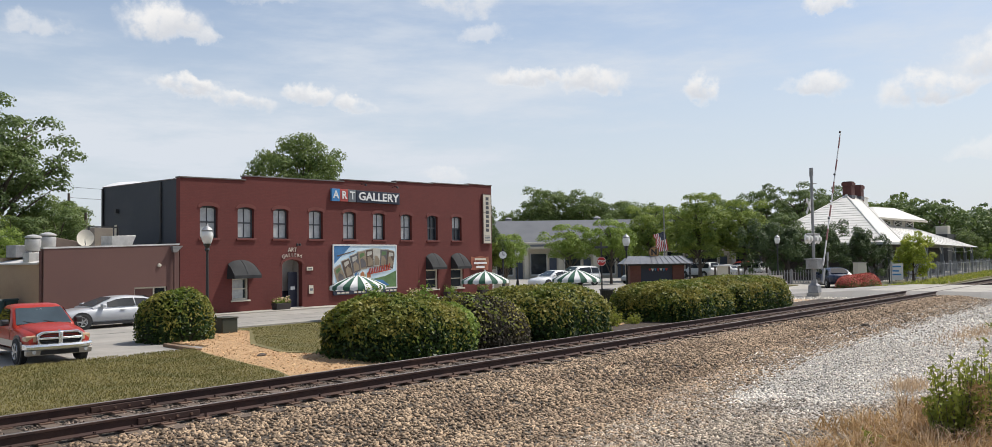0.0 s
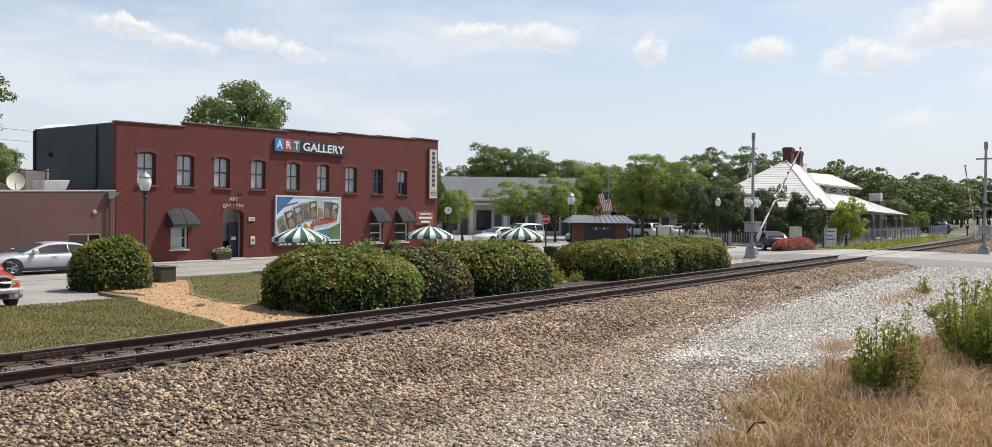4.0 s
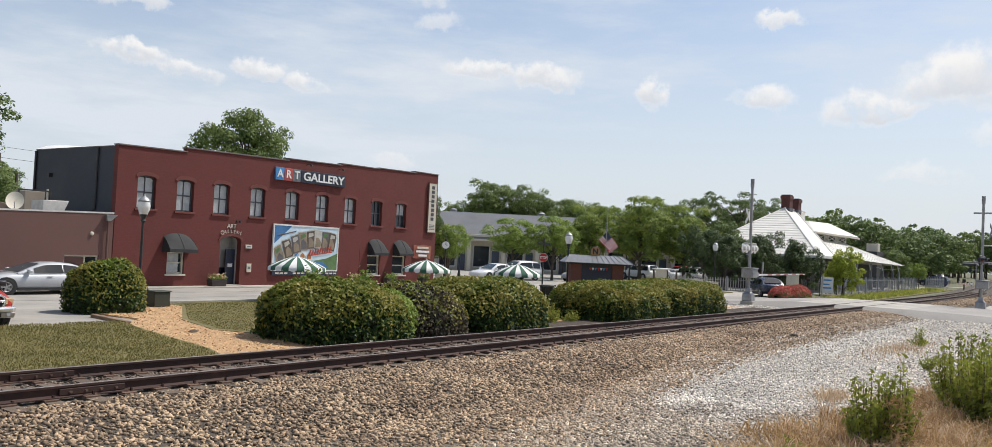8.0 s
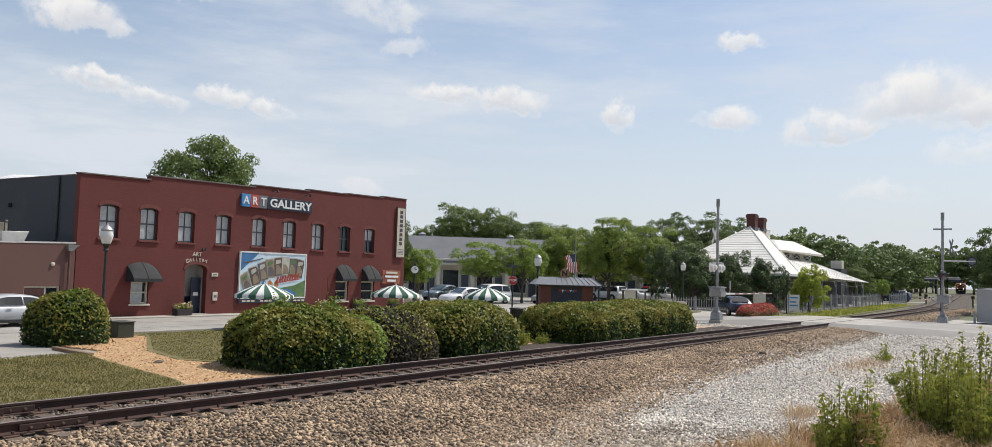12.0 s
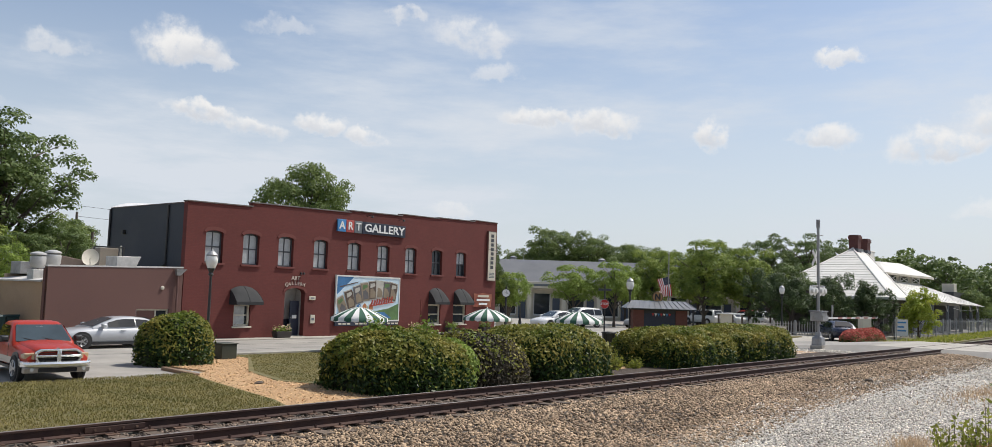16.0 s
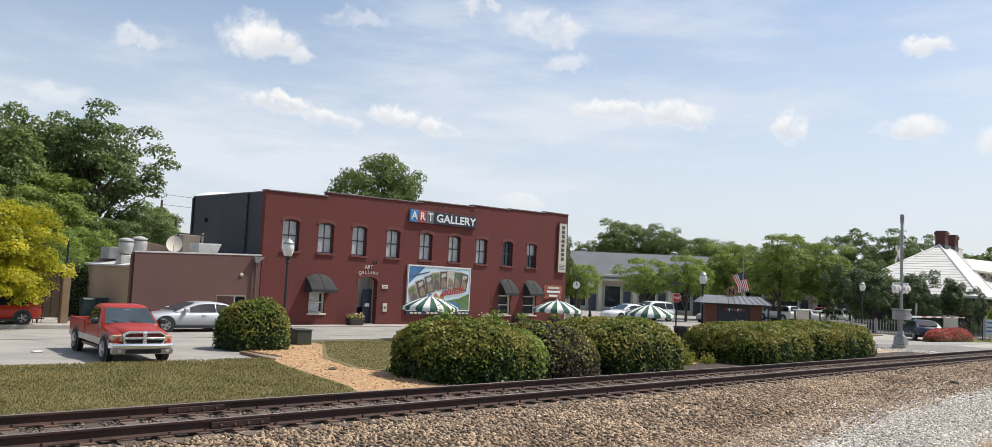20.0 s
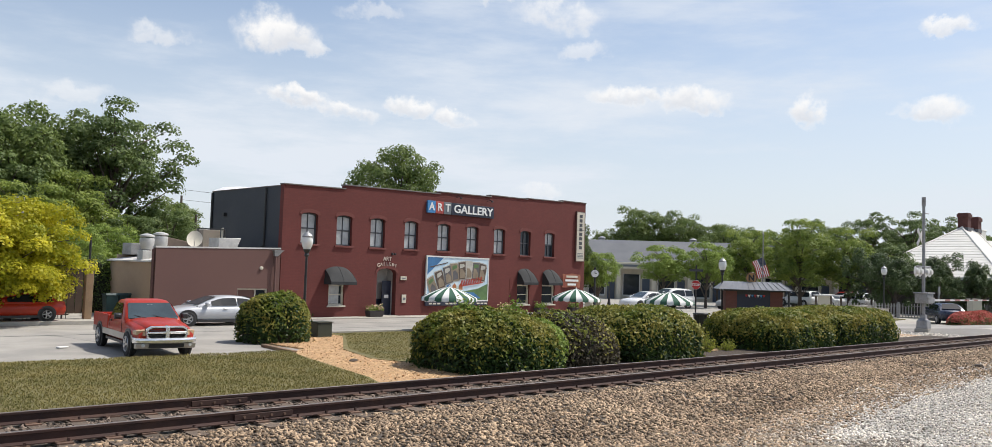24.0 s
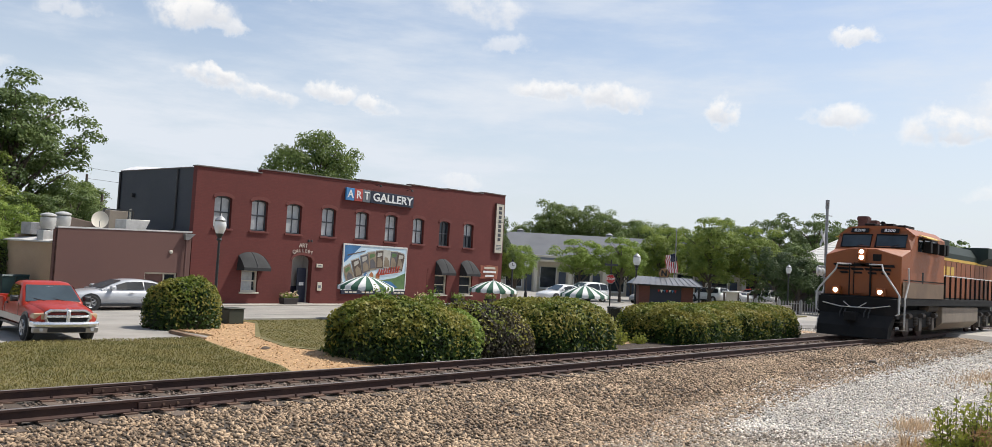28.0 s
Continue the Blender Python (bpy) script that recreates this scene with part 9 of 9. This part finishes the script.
        part("door_mirror", Shape().loft([[(0.92 + d, sy * 1.10 - w, 1.12 + e), (0.92 + d, sy * 1.10 + w, 1.12 + e), (0.92 + d, sy * 1.10 + w, 1.31 - e), (0.92 + d, sy * 1.10 - w, 1.31 - e)] for d, w, e in ((-0.06, 0.12, 0.0), (0.02, 0.12, 0.0), (0.08, 0.08, 0.04))]), M_BLACK, t, bevel=0.02)
        part("lower_side", Shape().box(-2.70, 2.2, sy * (W + 0.004) - 0.010, sy * (W + 0.004) + 0.010, .50, .70), M_LOWERTRIM, t, "pewter lower side")
        part("running_board", Shape().box(-0.9, 1.15, sy * 0.90 - 0.08, sy * 0.90 + 0.08, .36, .44), M_BLACK, t)
        part("tail_light", Shape().box(-2.765, -2.72, sy * 0.90 - 0.07, sy * 0.90 + 0.07, .75, 1.08), M_LENSRED, t)
        part("fog_lamp", Shape().lathe([(0.06, 0), (0.05, 0.02)], 12).turned(pose(2.63, sy * 0.74, .41, 0, 90, 0)), M_LENSCLEAR, t)
        part("door_handle", Shape().box(-0.45, -0.27, sy * (W + 0.012) - 0.012, sy * (W + 0.012) + 0.012, .98, 1.03), M_BLACK, t)
        for x in (-0.60, 0.93):
            part("door_seam", Shape().box(x, x + 0.015, sy * (W + 0.002) - 0.004, sy * (W + 0.002) + 0.004, .5, 1.08), M_BLACK, t)
        for ax in (-1.82, 1.72):
            # no recess here: a black disc gives the shade round the wheel
            part("wheel_arch", Shape().lathe([(0.46, -0.03), (0.46, 0.016)], 22).turned(pose(ax, sy * W, 0.42, -90 * sy)), M_BLACK, t)
            wheel(t, ax, sy * (W - 0.08), 0.40, 0.27)
    part("bumper", Shape().loft([[(2.42 + d, y, .47), (2.52 + d, y, .49), (2.545 + d, y, .57), (2.52 + d, y, .625), (2.42 + d, y, .645)] for y, d in ((-1.0, -0.10), (-0.96, 0.02), (-0.8, 0.12), (-0.4, 0.17), (0, 0.18), (0.4, 0.17), (0.8, 0.12), (0.96, 0.02), (1.0, -0.10))]), M_BRIGHTWORK, t, "chrome bumper", smooth=40)
    part("valance", Shape().prism([(2.35, .30), (2.54, .30), (2.62, .47), (2.35, .47)], -0.95, 0.95), M_LOWERTRIM, t, "grey lower bumper", bevel=0.03)
    part("air_intake", Shape().box(2.55, 2.625, -0.55, 0.55, .33, .455), M_RUBBER, t, bevel=0.01)
    part("underbody", Shape().box(-2.6, 2.3, -0.7, 0.7, .28, .5), M_BLACK, t)
    return t


pickup(pose(9.36, 25.2, 0, 0, 0, -95.5) @ Matrix.Diagonal((0.92, 0.83, 0.87, 1)))


# ---- the locomotive; its origin is on the rails under the front of the plough, x ahead ----
M_SILL = mat("dusty_sill_band", (0.20, 0.135, 0.085), (0.15, 0.10, 0.066), rough=0.8, scale=0.8, fine=16, contrast=0.2, stain=(0.12, 0.09, 0.065), stain_scale=0.9)


def locomotive():
    L = thing("locomotive", pose(300, 33, 0.44), "orange and dark green diesel freight locomotive with lit headlights", "locomotive")
    HW = 1.52

    # plough and pilot
    plough = Shape().loft([[(x, -w, z) for x, w, z in ((-0.75, 1.42, 0.95), (-0.35, 1.36, 0.5), (-0.25, 1.35, 0.10), (-0.6, 1.35, 0.10), (-0.9, 1.42, 0.9))], [(x, 0, z) for x, w, z in ((-0.55, 0, 0.95), (-0.1, 0, 0.5), (0.0, 0, 0.10), (-0.4, 0, 0.10), (-0.75, 0, 0.9))], [(x, w, z) for x, w, z in ((-0.75, 1.42, 0.95), (-0.35, 1.36, 0.5), (-0.25, 1.35, 0.10), (-0.6, 1.35, 0.10), (-0.9, 1.42, 0.9))]])
    part("plough", plough, M_ENGBLACK, L, "black snow plough", smooth=0)
    part("pilot_plate", Shape().box(-1.0, -0.78, -HW, HW, 0.85, 1.62), M_ENGBLACK, L, "black front plate", bevel=0.02)
    cpl = part("coupler", Shape().box(-0.8, -0.12, -0.16, 0.16, 0.72, 1.0).box(-0.3, 0.0, -0.22, 0.22, 0.70, 1.04), M_ENGBLACK, L, bevel=0.03)
    part("cut_lever", Shape().tube([(-0.72, -1.3, 1.35), (-0.66, -0.6, 1.22), (-0.66, 0.6, 1.22), (-0.72, 1.3, 1.35)], 0.02, 6), M_RAILING, L)
    for y in (-0.55, -0.38, 0.38, 0.55):
        part("air_hose", Shape().tube([(-0.76, y, 1.15), (-0.55, y, 1.0), (-0.5, y, 0.6), (-0.58, y, 0.45)], 0.028, 6), M_BLACK, L)
    part("chain", Shape().tube([(-0.74, -0.5, 1.42), (-0.68, -0.2, 1.22), (-0.68, 0.1, 1.22), (-0.74, 0.4, 1.42)], 0.018, 6), M_RAILING, L)
    part("deck", Shape().box(-21.6, -0.9, -HW, HW, 1.55, 1.68), M_ENGBLACK, L, "walkway deck", bevel=0.015)
    # nose: broad face with chamfered upper edges
    def nose_loop(x, w, zt, wt, zs):
        return [(x, -w, 1.68), (x, -w, zs), (x, -wt, zt), (x, wt, zt), (x, w, zs), (x, w, 1.68)]
    part("nose", Shape().loft([nose_loop(-1.10, 1.48, 3.62, 0.52, 3.28), nose_loop(-2.7, 1.52, 4.02, 0.75, 3.72)]), M_ORANGE, L, "orange nose", smooth=0, bevel=0.04)
    part("nose_door", Shape().box(-1.10, -1.075, -0.30, 0.34, 1.75, 2.95), M_ORANGE, L, bevel=0.02)
    part("door_seam", Shape().box(-1.08, -1.068, -0.33, -0.30, 1.72, 3.0).box(-1.08, -1.068, 0.34, 0.37, 1.72, 3.0).box(-1.08, -1.068, -0.3, 0.34, 2.95, 2.98), M_ENGBLACK, L)
    part("nose_vent", Shape().box(-1.11, -1.075, 0.40, 0.72, 3.08, 3.36), M_ENGBLACK, L)
    logo = Shape()
    for k, y0 in enumerate((0.95, 0.45, -0.1, -0.65)):
        logo.prism([(y0 + 0.30, 2.84), (y0 - 0.42, 2.84), (y0 - 0.52, 2.94), (y0 + 0.25, 2.94)], -1.086, -1.06, "x")
        logo.prism([(y0 + 0.18, 2.69), (y0 - 0.30, 2.69), (y0 - 0.36, 2.78), (y0 + 0.14, 2.78)], -1.086, -1.06, "x")
        logo.prism([(y0 + 0.12, 2.55), (y0 - 0.18, 2.55), (y0 - 0.24, 2.63), (y0 + 0.1, 2.63)], -1.086, -1.06, "x")
    part("nose_stripes", logo, M_ENGBLACK, L, "dark slanted stripes on the nose")
    hl = part("headlight_case", Shape().box(-1.16, -1.0, -0.16, 0.16, 3.02, 3.64), M_ORANGE, L, bevel=0.03)
    for z in (3.20, 3.46):
        part("headlight", Shape().lathe([(0.095, 0), (0.085, 0.02)], 16).turned(pose(-0.995, 0, z, 0, 90, 0)), M_LAMPGLOW, hl, "lit headlight")
    for sy in (-1, 1):
        b = part("ditch_light_box", Shape().box(-0.98, -0.80, sy * 0.86 - 0.15, sy * 0.86 + 0.15, 1.70, 2.02), M_ORANGE, L, bevel=0.02)
        part("ditch_light", Shape().lathe([(0.09, 0), (0.08, 0.02)], 16).turned(pose(-0.80, sy * 0.86, 1.86, 0, 90, 0)), M_LAMPGLOW, b, "lit ditch light")
    # cab
    cx0, cx1 = -7.4, -2.7
    def cab_loop(x, z1, z2):
        return [(x, -1.52, 1.68), (x, -1.52, z1), (x, -1.12, z2 - 0.08), (x, -0.6, z2), (x, 0.6, z2), (x, 1.12, z2 - 0.08), (x, 1.52, z1), (x, 1.52, 1.68)]
    cab_ = Shape().loft([cab_loop(cx0, 4.55, 5.0), cab_loop(-3.15, 4.55, 5.0)])
    cab_.loft([cab_loop(-3.15, 4.55, 5.0), [(-2.62, -1.52, 1.68), (-2.62, -1.52, 3.7), (-2.62, -1.12, 3.98), (-2.62, -0.6, 4.0), (-2.62, 0.6, 4.0), (-2.62, 1.12, 3.98), (-2.62, 1.52, 3.7), (-2.62, 1.52, 1.68)]])
    part("cab", cab_, M_ORANGE, L, "orange cab", smooth=0)
    part("cab_roof", Shape().loft([[(x, y, z + 0.012) for x, y, z in cab_loop(x_, 4.55, 5.0)[1:-1]] + [(x_, 1.5, 4.53), (x_, -1.5, 4.53)] for x_ in (cx0 - 0.05, -3.05)]), M_ORANGE, L, smooth=0)
    # windscreens lie in the sloping cab front
    def front_at(y, z):
        t = (z - 4.0) / 1.0
        return (-2.62 - 0.53 * t + 0.02, y, z)
    for y0, y1 in ((-1.28, -0.10), (0.10, 1.28)):
        ws = Shape().add([front_at(y0, 4.10), front_at(y1, 4.10), front_at(y1, 4.56), front_at(y0, 4.56)], [(0, 1, 2, 3)])
        w_ = part("windscreen", ws, M_WINDSCREEN_SKY, L, "dark windscreen, reflected sky put into its bluish colour")
        rim = Shape().tube([front_at(y0, 4.10), front_at(y1, 4.10), front_at(y1, 4.56), front_at(y0, 4.56), front_at(y0, 4.10)], 0.035, 5)
        part("window_rubber", rim, M_ENGBLACK, w_)
        part("wiper", Shape().rod(front_at((y0 + y1) / 2, 4.12), front_at((y0 + y1) / 2 + 0.3, 4.22), 0.015, n=5), M_BLACK, w_)
    for y in (-0.62, 0.58):
        nb = part("number_board", Shape().add([(*front_at(y - 0.36, 4.66)[:2], 4.66), (*front_at(y + 0.36, 4.66)[:2], 4.66), (*front_at(y + 0.36, 4.88)[:2], 4.88), (*front_at(y - 0.36, 4.88)[:2], 4.88)], [(0, 1, 2, 3)]).turned(pose(0.03, 0, 0)), M_ENGBLACK, L, "black number board")
        tx = text_shape("8200", 0.22, 0.004, 0.004).turned(pose(0, 0, 0, 0, 0, 90) @ Matrix.Identity(4))
        tx.turned(pose(-2.62 - 0.53 * 0.77 + 0.075, y, 4.77, 0, -28, 0))
        part("number", tx, M_TEXTWHITE, nb)
    part("front_ledge", Shape().box(-2.72, -2.50, -1.1, 1.1, 4.015, 4.045), M_ORANGE, L)
    part("horn", Shape().box(-4.0, -3.6, 0.1, 0.5, 5.0, 5.16).rod((-3.6, 0.2, 5.12), (-3.2, 0.2, 5.14), 0.05, 0.09), M_ENGBLACK, L)
    part("roof_box", Shape().box(-3.9, -3.3, -0.55, -0.15, 5.0, 5.14), M_ENGBLACK, L, bevel=0.02)
    part("air_conditioner", Shape().box(-6.2, -4.9, -0.6, 0.6, 5.0, 5.2), M_ENGBLACK, L, bevel=0.03)
    for sy in (-1, 1):
        for x0, x1 in ((-4.15, -3.55), (-5.15, -4.35), (-6.15, -5.35)):
            w_ = part("side_window", Shape().box(x0, x1, sy * 1.525 - 0.008, sy * 1.525 + 0.008, 3.72, 4.46), M_CARGLASS, L)
            part("window_rubber", Shape().box(x0 - 0.06, x0, sy * 1.53 - 0.015, sy * 1.53 + 0.015, 3.66, 4.52).box(x1, x1 + 0.06, sy * 1.53 - 0.015, sy * 1.53 + 0.015, 3.66, 4.52).box(x0, x1, sy * 1.53 - 0.015, sy * 1.53 + 0.015, 3.66, 3.72).box(x0, x1, sy * 1.53 - 0.015, sy * 1.53 + 0.015, 4.46, 4.52), M_ENGBLACK, w_)
        part("window_awning", Shape().prism([(sy * 1.52, 4.60), (sy * 1.86, 4.48), (sy * 1.86, 4.51), (sy * 1.52, 4.64)], -5.3, -3.6, "x"), M_ENGYELLOW, L, "pale window awning")
        for x in (-4.25, -5.25, -6.25, -6.75):
            part("mirror", Shape().box(x - 0.13, x + 0.13, sy * 1.70 - 0.10, sy * 1.72 + 0.12, 3.62, 4.40), M_ENGBLACK, L, bevel=0.02)
        part("cab_step_slot", Shape().box(-4.35, -4.15, sy * 1.525 - 0.006, sy * 1.525 + 0.006, 2.15, 2.75), M_ENGBLACK, L)
        part("rivet_line", Shape().box(cx0, -1.2, sy * 1.53 - 0.006, sy * 1.53 + 0.006, 2.36, 2.40), M_ENGBLACK, L)
        part("lower_stripe", Shape().box(cx0, -1.2, sy * 1.528 - 0.006, sy * 1.528 + 0.006, 1.68, 2.30), M_SILL, L, "dusty tan band along the sill")
        # hood side equipment
        part("hood_stripe", Shape().box(-19.2, -7.45, sy * 1.01 - 0.012, sy * 1.01 + 0.012, 3.52, 3.78), M_ENGYELLOW, L, "yellow stripe on the hood")
        part("hood_panel", Shape().box(-19.2, -7.45, sy * 1.008 - 0.012, sy * 1.008 + 0.012, 1.74, 3.50), M_ORANGE, L, "orange hood side")
        letters = Shape()
        for k in range(4):
            letters.box(-8.9 - k * 0.9, -8.3 - k * 0.9, sy * 1.03 - 0.006, sy * 1.03 + 0.006, 2.8, 3.2)
        part("hood_emblem", letters, M_ENGYELLOW, L, "plain yellow blocks on the hood")
        for k in range(11):
            x = -7.9 - k * 1.04
            part("hood_door_seam", Shape().box(x - 0.015, x + 0.015, sy * 1.026 - 0.008, sy * 1.026 + 0.008, 1.8, 3.45), M_ENGBLACK, L)
            part("stanchion", Shape().rod((x, sy * 1.46, 1.68), (x, sy * 1.46, 2.72), 0.045, n=6), M_ENGBLACK, L)
        part("handrail", Shape().tube([(-7.4, sy * 1.46, 2.72), (-19.6, sy * 1.46, 2.72)], 0.026, 6), M_RAILING, L, "pale handrail")
        # front steps and grab irons
        part("front_handrail", Shape().tube([(-0.95, sy * 0.36, 2.92), (-0.90, sy * 0.86, 2.92), (-0.88, sy * 0.92, 2.70), (-0.78, sy * 1.48, 1.95), (-0.78, sy * 1.60, 1.75), (-0.78, sy * 1.60, 1.05), (-0.82, sy * 1.40, 0.95)], 0.036, 7), M_RAILING, L, "white bent handrail")
        part("inner_post", Shape().rod((-0.93, sy * 0.40, 1.68), (-0.93, sy * 0.40, 2.92), 0.025, n=6), M_ENGBLACK, L)
        part("side_handrail", Shape().tube([(-1.9, sy * 1.58, 2.85), (-1.95, sy * 1.60, 2.3), (-1.15, sy * 1.63, 1.6), (-1.12, sy * 1.63, 0.55), (-1.3, sy * 1.58, 0.45)], 0.036, 7), M_RAILING, L, "white bent handrail")
        for k in range(4):
            part("step", Shape().box(-1.75, -1.05, sy * 1.42 - 0.16, sy * 1.42 + 0.16, 0.38 + k * 0.32, 0.42 + k * 0.32), M_DUSTGREY, L, bevel=0.01)
        part("side_sill", Shape().box(-21.4, -0.95, sy * 1.50 - 0.04, sy * 1.50 + 0.04, 1.38, 1.56), M_ENGBLACK, L)
        part("air_tank", Shape().rod((-7.4, sy * 1.15, 1.28), (-5.9, sy * 1.15, 1.28), 0.2, n=14), M_DUSTGREY, L)
    # long hood
    part("hood", Shape().loft([[(x, -1.0, 1.68), (x, -1.0, 4.25), (x, -0.72, 4.62), (x, 0.72, 4.62), (x, 1.0, 4.25), (x, 1.0, 1.68)] for x in (-19.4, -7.42)]), M_ENGGREEN, L, "dark green long hood", smooth=0)
    part("blower_box", Shape().box(-9.9, -7.6, -1.18, 1.18, 3.85, 4.80), M_ENGGREEN, L, "dark green equipment blower housing", bevel=0.03)
    part("radiator_wing", Shape().loft([[(x, -1.0, 3.6), (x, -1.52, 4.25), (x, -1.52, 4.78), (x, 1.52, 4.78), (x, 1.52, 4.25), (x, 1.0, 3.6)] for x in (-20.6, -16.8)]), M_ENGGREEN, L, "flared radiator housing", smooth=0)
    part("exhaust_stack", Shape().box(-12.6, -11.6, -0.4, 0.4, 4.62, 4.85), M_ENGBLACK, L)
    part("rear_hood", Shape().box(-21.0, -19.4, -1.0, 1.0, 1.68, 4.3), M_ORANGE, L, bevel=0.03)
    # tank and running gear
    tank = Shape().loft([[(x, -1.05, 0.28), (x, -1.46, 0.62), (x, -1.46, 1.32), (x, 1.46, 1.32), (x, 1.46, 0.62), (x, 1.05, 0.28)] for x in (-14.9, -7.6)])
    part("fuel_tank", tank, M_TANK, L, "dusty tan fuel tank", smooth=0, bevel=0.04)
    part("tank_end", Shape().box(-7.61, -7.52, -1.2, 1.2, 0.4, 1.3), M_ENGBLACK, L)
    part("frame_sill", Shape().box(-21.0, -1.0, -0.9, 0.9, 0.9, 1.56), M_ENGBLACK, L)
    for cx in (-4.6, -17.6):
        for sy in (-1, 1):
            fr_ = part("truck_frame", Shape().prism([(cx - 2.5, 0.62), (cx - 1.9, 0.45), (cx + 1.9, 0.45), (cx + 2.5, 0.62), (cx + 2.4, 1.05), (cx + 1.2, 1.18), (cx - 1.2, 1.18), (cx - 2.4, 1.05)], sy * 1.18 - 0.07, sy * 1.18 + 0.07), M_ENGBLACK, L, "truck side frame", bevel=0.03)
            for d in (-1.85, 0, 1.85):
                part("axle_box", Shape().box(cx + d - 0.2, cx + d + 0.2, sy * 1.30 - 0.09, sy * 1.30 + 0.09, 0.32, 0.86), M_DUSTGREY, fr_, bevel=0.03)
                part("wheel", Shape().lathe([(0.53, -0.06), (0.53, 0.05), (0.44, 0.06), (0.2, 0.09), (0.2, -0.06)], 24).turned(pose(cx + d, sy * 0.76, 0.53, -90 * sy)), M_RAIL, L)
                part("spring", Shape().lathe([(0.10, 0), (0.12, 0.06), (0.10, 0.12), (0.12, 0.18), (0.10, 0.24), (0.12, 0.30), (0.10, 0.36)], 10, (cx + d + 0.42, sy * 1.28, 0.55)), M_DUSTGREY, fr_)
                part("brake_cylinder", Shape().rod((cx + d - 0.55, sy * 1.34, 0.95), (cx + d - 0.15, sy * 1.34, 0.95), 0.11, n=12), M_DUSTGREY, fr_)
        part("bolster", Shape().box(cx - 2.2, cx + 2.2, -1.1, 1.1, 0.5, 0.95), M_ENGBLACK, L)
    # true proportions: broad body, high nose, short cab front, pilot well ahead of the nose
    for o in L.children_recursive:
        n = len(o.data.vertices)
        co = np.empty(n * 3)
        o.data.vertices.foreach_get("co", co)
        co = co.reshape(n, 3)
        co[:, 1] *= 1.085
        co[:, 0] = np.interp(co[:, 0], (-30, -7.5, -2.7, -1.1, -0.78, 0.0), (-30, -7.5, -2.05, -0.78, -0.15, 0.72))
        co[:, 2] = np.interp(co[:, 2], (0, 0.1, 1.0, 1.68, 3.28, 3.62, 3.72, 4.02, 4.10, 4.56, 5.0, 5.3), (-0.02, 0.06, 1.05, 1.79, 3.55, 3.86, 3.90, 3.95, 3.98, 4.57, 4.97, 5.27))
        o.data.vertices.foreach_set("co", co.ravel())
        o.data.update()
    return L


loco = locomotive()


# ---- what moves ----
def motions():
    # the locomotive comes along the line at a steady 20 m/s
    rows = []
    for k in range(57):
        t = k * 0.5
        s = 37.6 + 20.0 * (28.0 - t)
        a, b = Vector(along_track(s + 4.6, 0, 0.44)), Vector(along_track(s + 17.6, 0, 0.44))
        d = (a - b).normalized()
        nose_ = a + d * 4.6
        rows.append((t, pose(nose_.x, nose_.y, 0.44, 0, 0, math.degrees(math.atan2(d.y, d.x)))))
    walk(loco, rows)
    # gate arms sink to level
    lift = [(0.0, 66.0), (0.5, 63.3), (1.0, 59.6), (1.5, 56.4), (2.0, 52.8), (2.5, 49.6), (3.5, 41.0), (4.5, 30.8), (5.0, 26.0), (5.5, 21.8), (6.0, 17.6), (6.5, 13.2), (7.0, 8.6), (7.5, 4.0), (7.9, 1.0), (8.3, 0.0), (28.0, 0.0)]
    walk(arm_a, [(t, pose(0.1, -0.5, 1.78, 0, -a, 0)) for t, a in lift])
    walk(arm_b, [(t, pose(-0.1, 0.5, 1.78, 0, 0, 181) @ pose(0, 0, 0, 0, -a, 0)) for t, a in lift])
    # a car rolls along the street before the shops
    walk(street_car, [(t, pose(x, 50.0, 0, 0, 0, 180)) for t, x in ((0.0, 96.0), (6.0, 78.0), (7.0, 74.6), (8.0, 71.6), (10.0, 67.9), (11.0, 66.0), (12.0, 62.9), (12.5, 61.0), (14.5, 53.0), (28.0, 14.0))])
    # the flag: each strip hangs on the one before; wind lifts and drops it
    blow = [(0.0, 0.15), (1.0, 0.1), (2.0, 0.1), (4.5, 0.25), (5.5, 0.45), (6.5, 0.5), (7.0, 0.7), (7.5, 1.0), (8.0, 1.0), (8.5, 0.7), (9.0, 0.4), (9.5, 0.35), (10.0, 0.35), (11.0, 0.2), (12.0, 0.1), (15.0, 0.15), (17.0, 0.1), (18.5, 0.3), (19.5, 0.25), (20.5, 0.6), (21.5, 0.75), (23.5, 0.4), (24.5, 0.45), (26.0, 0.2), (27.5, 0.1), (28.0, 0.1)]
    for k, piece in enumerate(flag_pieces):
        rows = []
        for t, w in blow:
            x, z, y = 0.03, 4.05, 0.0
            for j in range(k):
                droop = radians(80 - 36 * w + 2 * j)
                turn = radians(-50 + 24 * math.sin(t * 2.1 + j * 1.3))
                x += FLAG_W * math.cos(droop) * math.cos(turn)
                y += FLAG_W * math.cos(droop) * math.sin(turn)
                z -= FLAG_W * math.sin(droop)
            droop = 80 - 36 * w + 2 * k
            turn = -50 + 24 * math.sin(t * 2.1 + k * 1.3)
            rows.append((t, pose(x, y, z, 0, 0, turn) @ pose(0, 0, 0, 0, droop, 0)))
        walk(piece, rows)


motions()
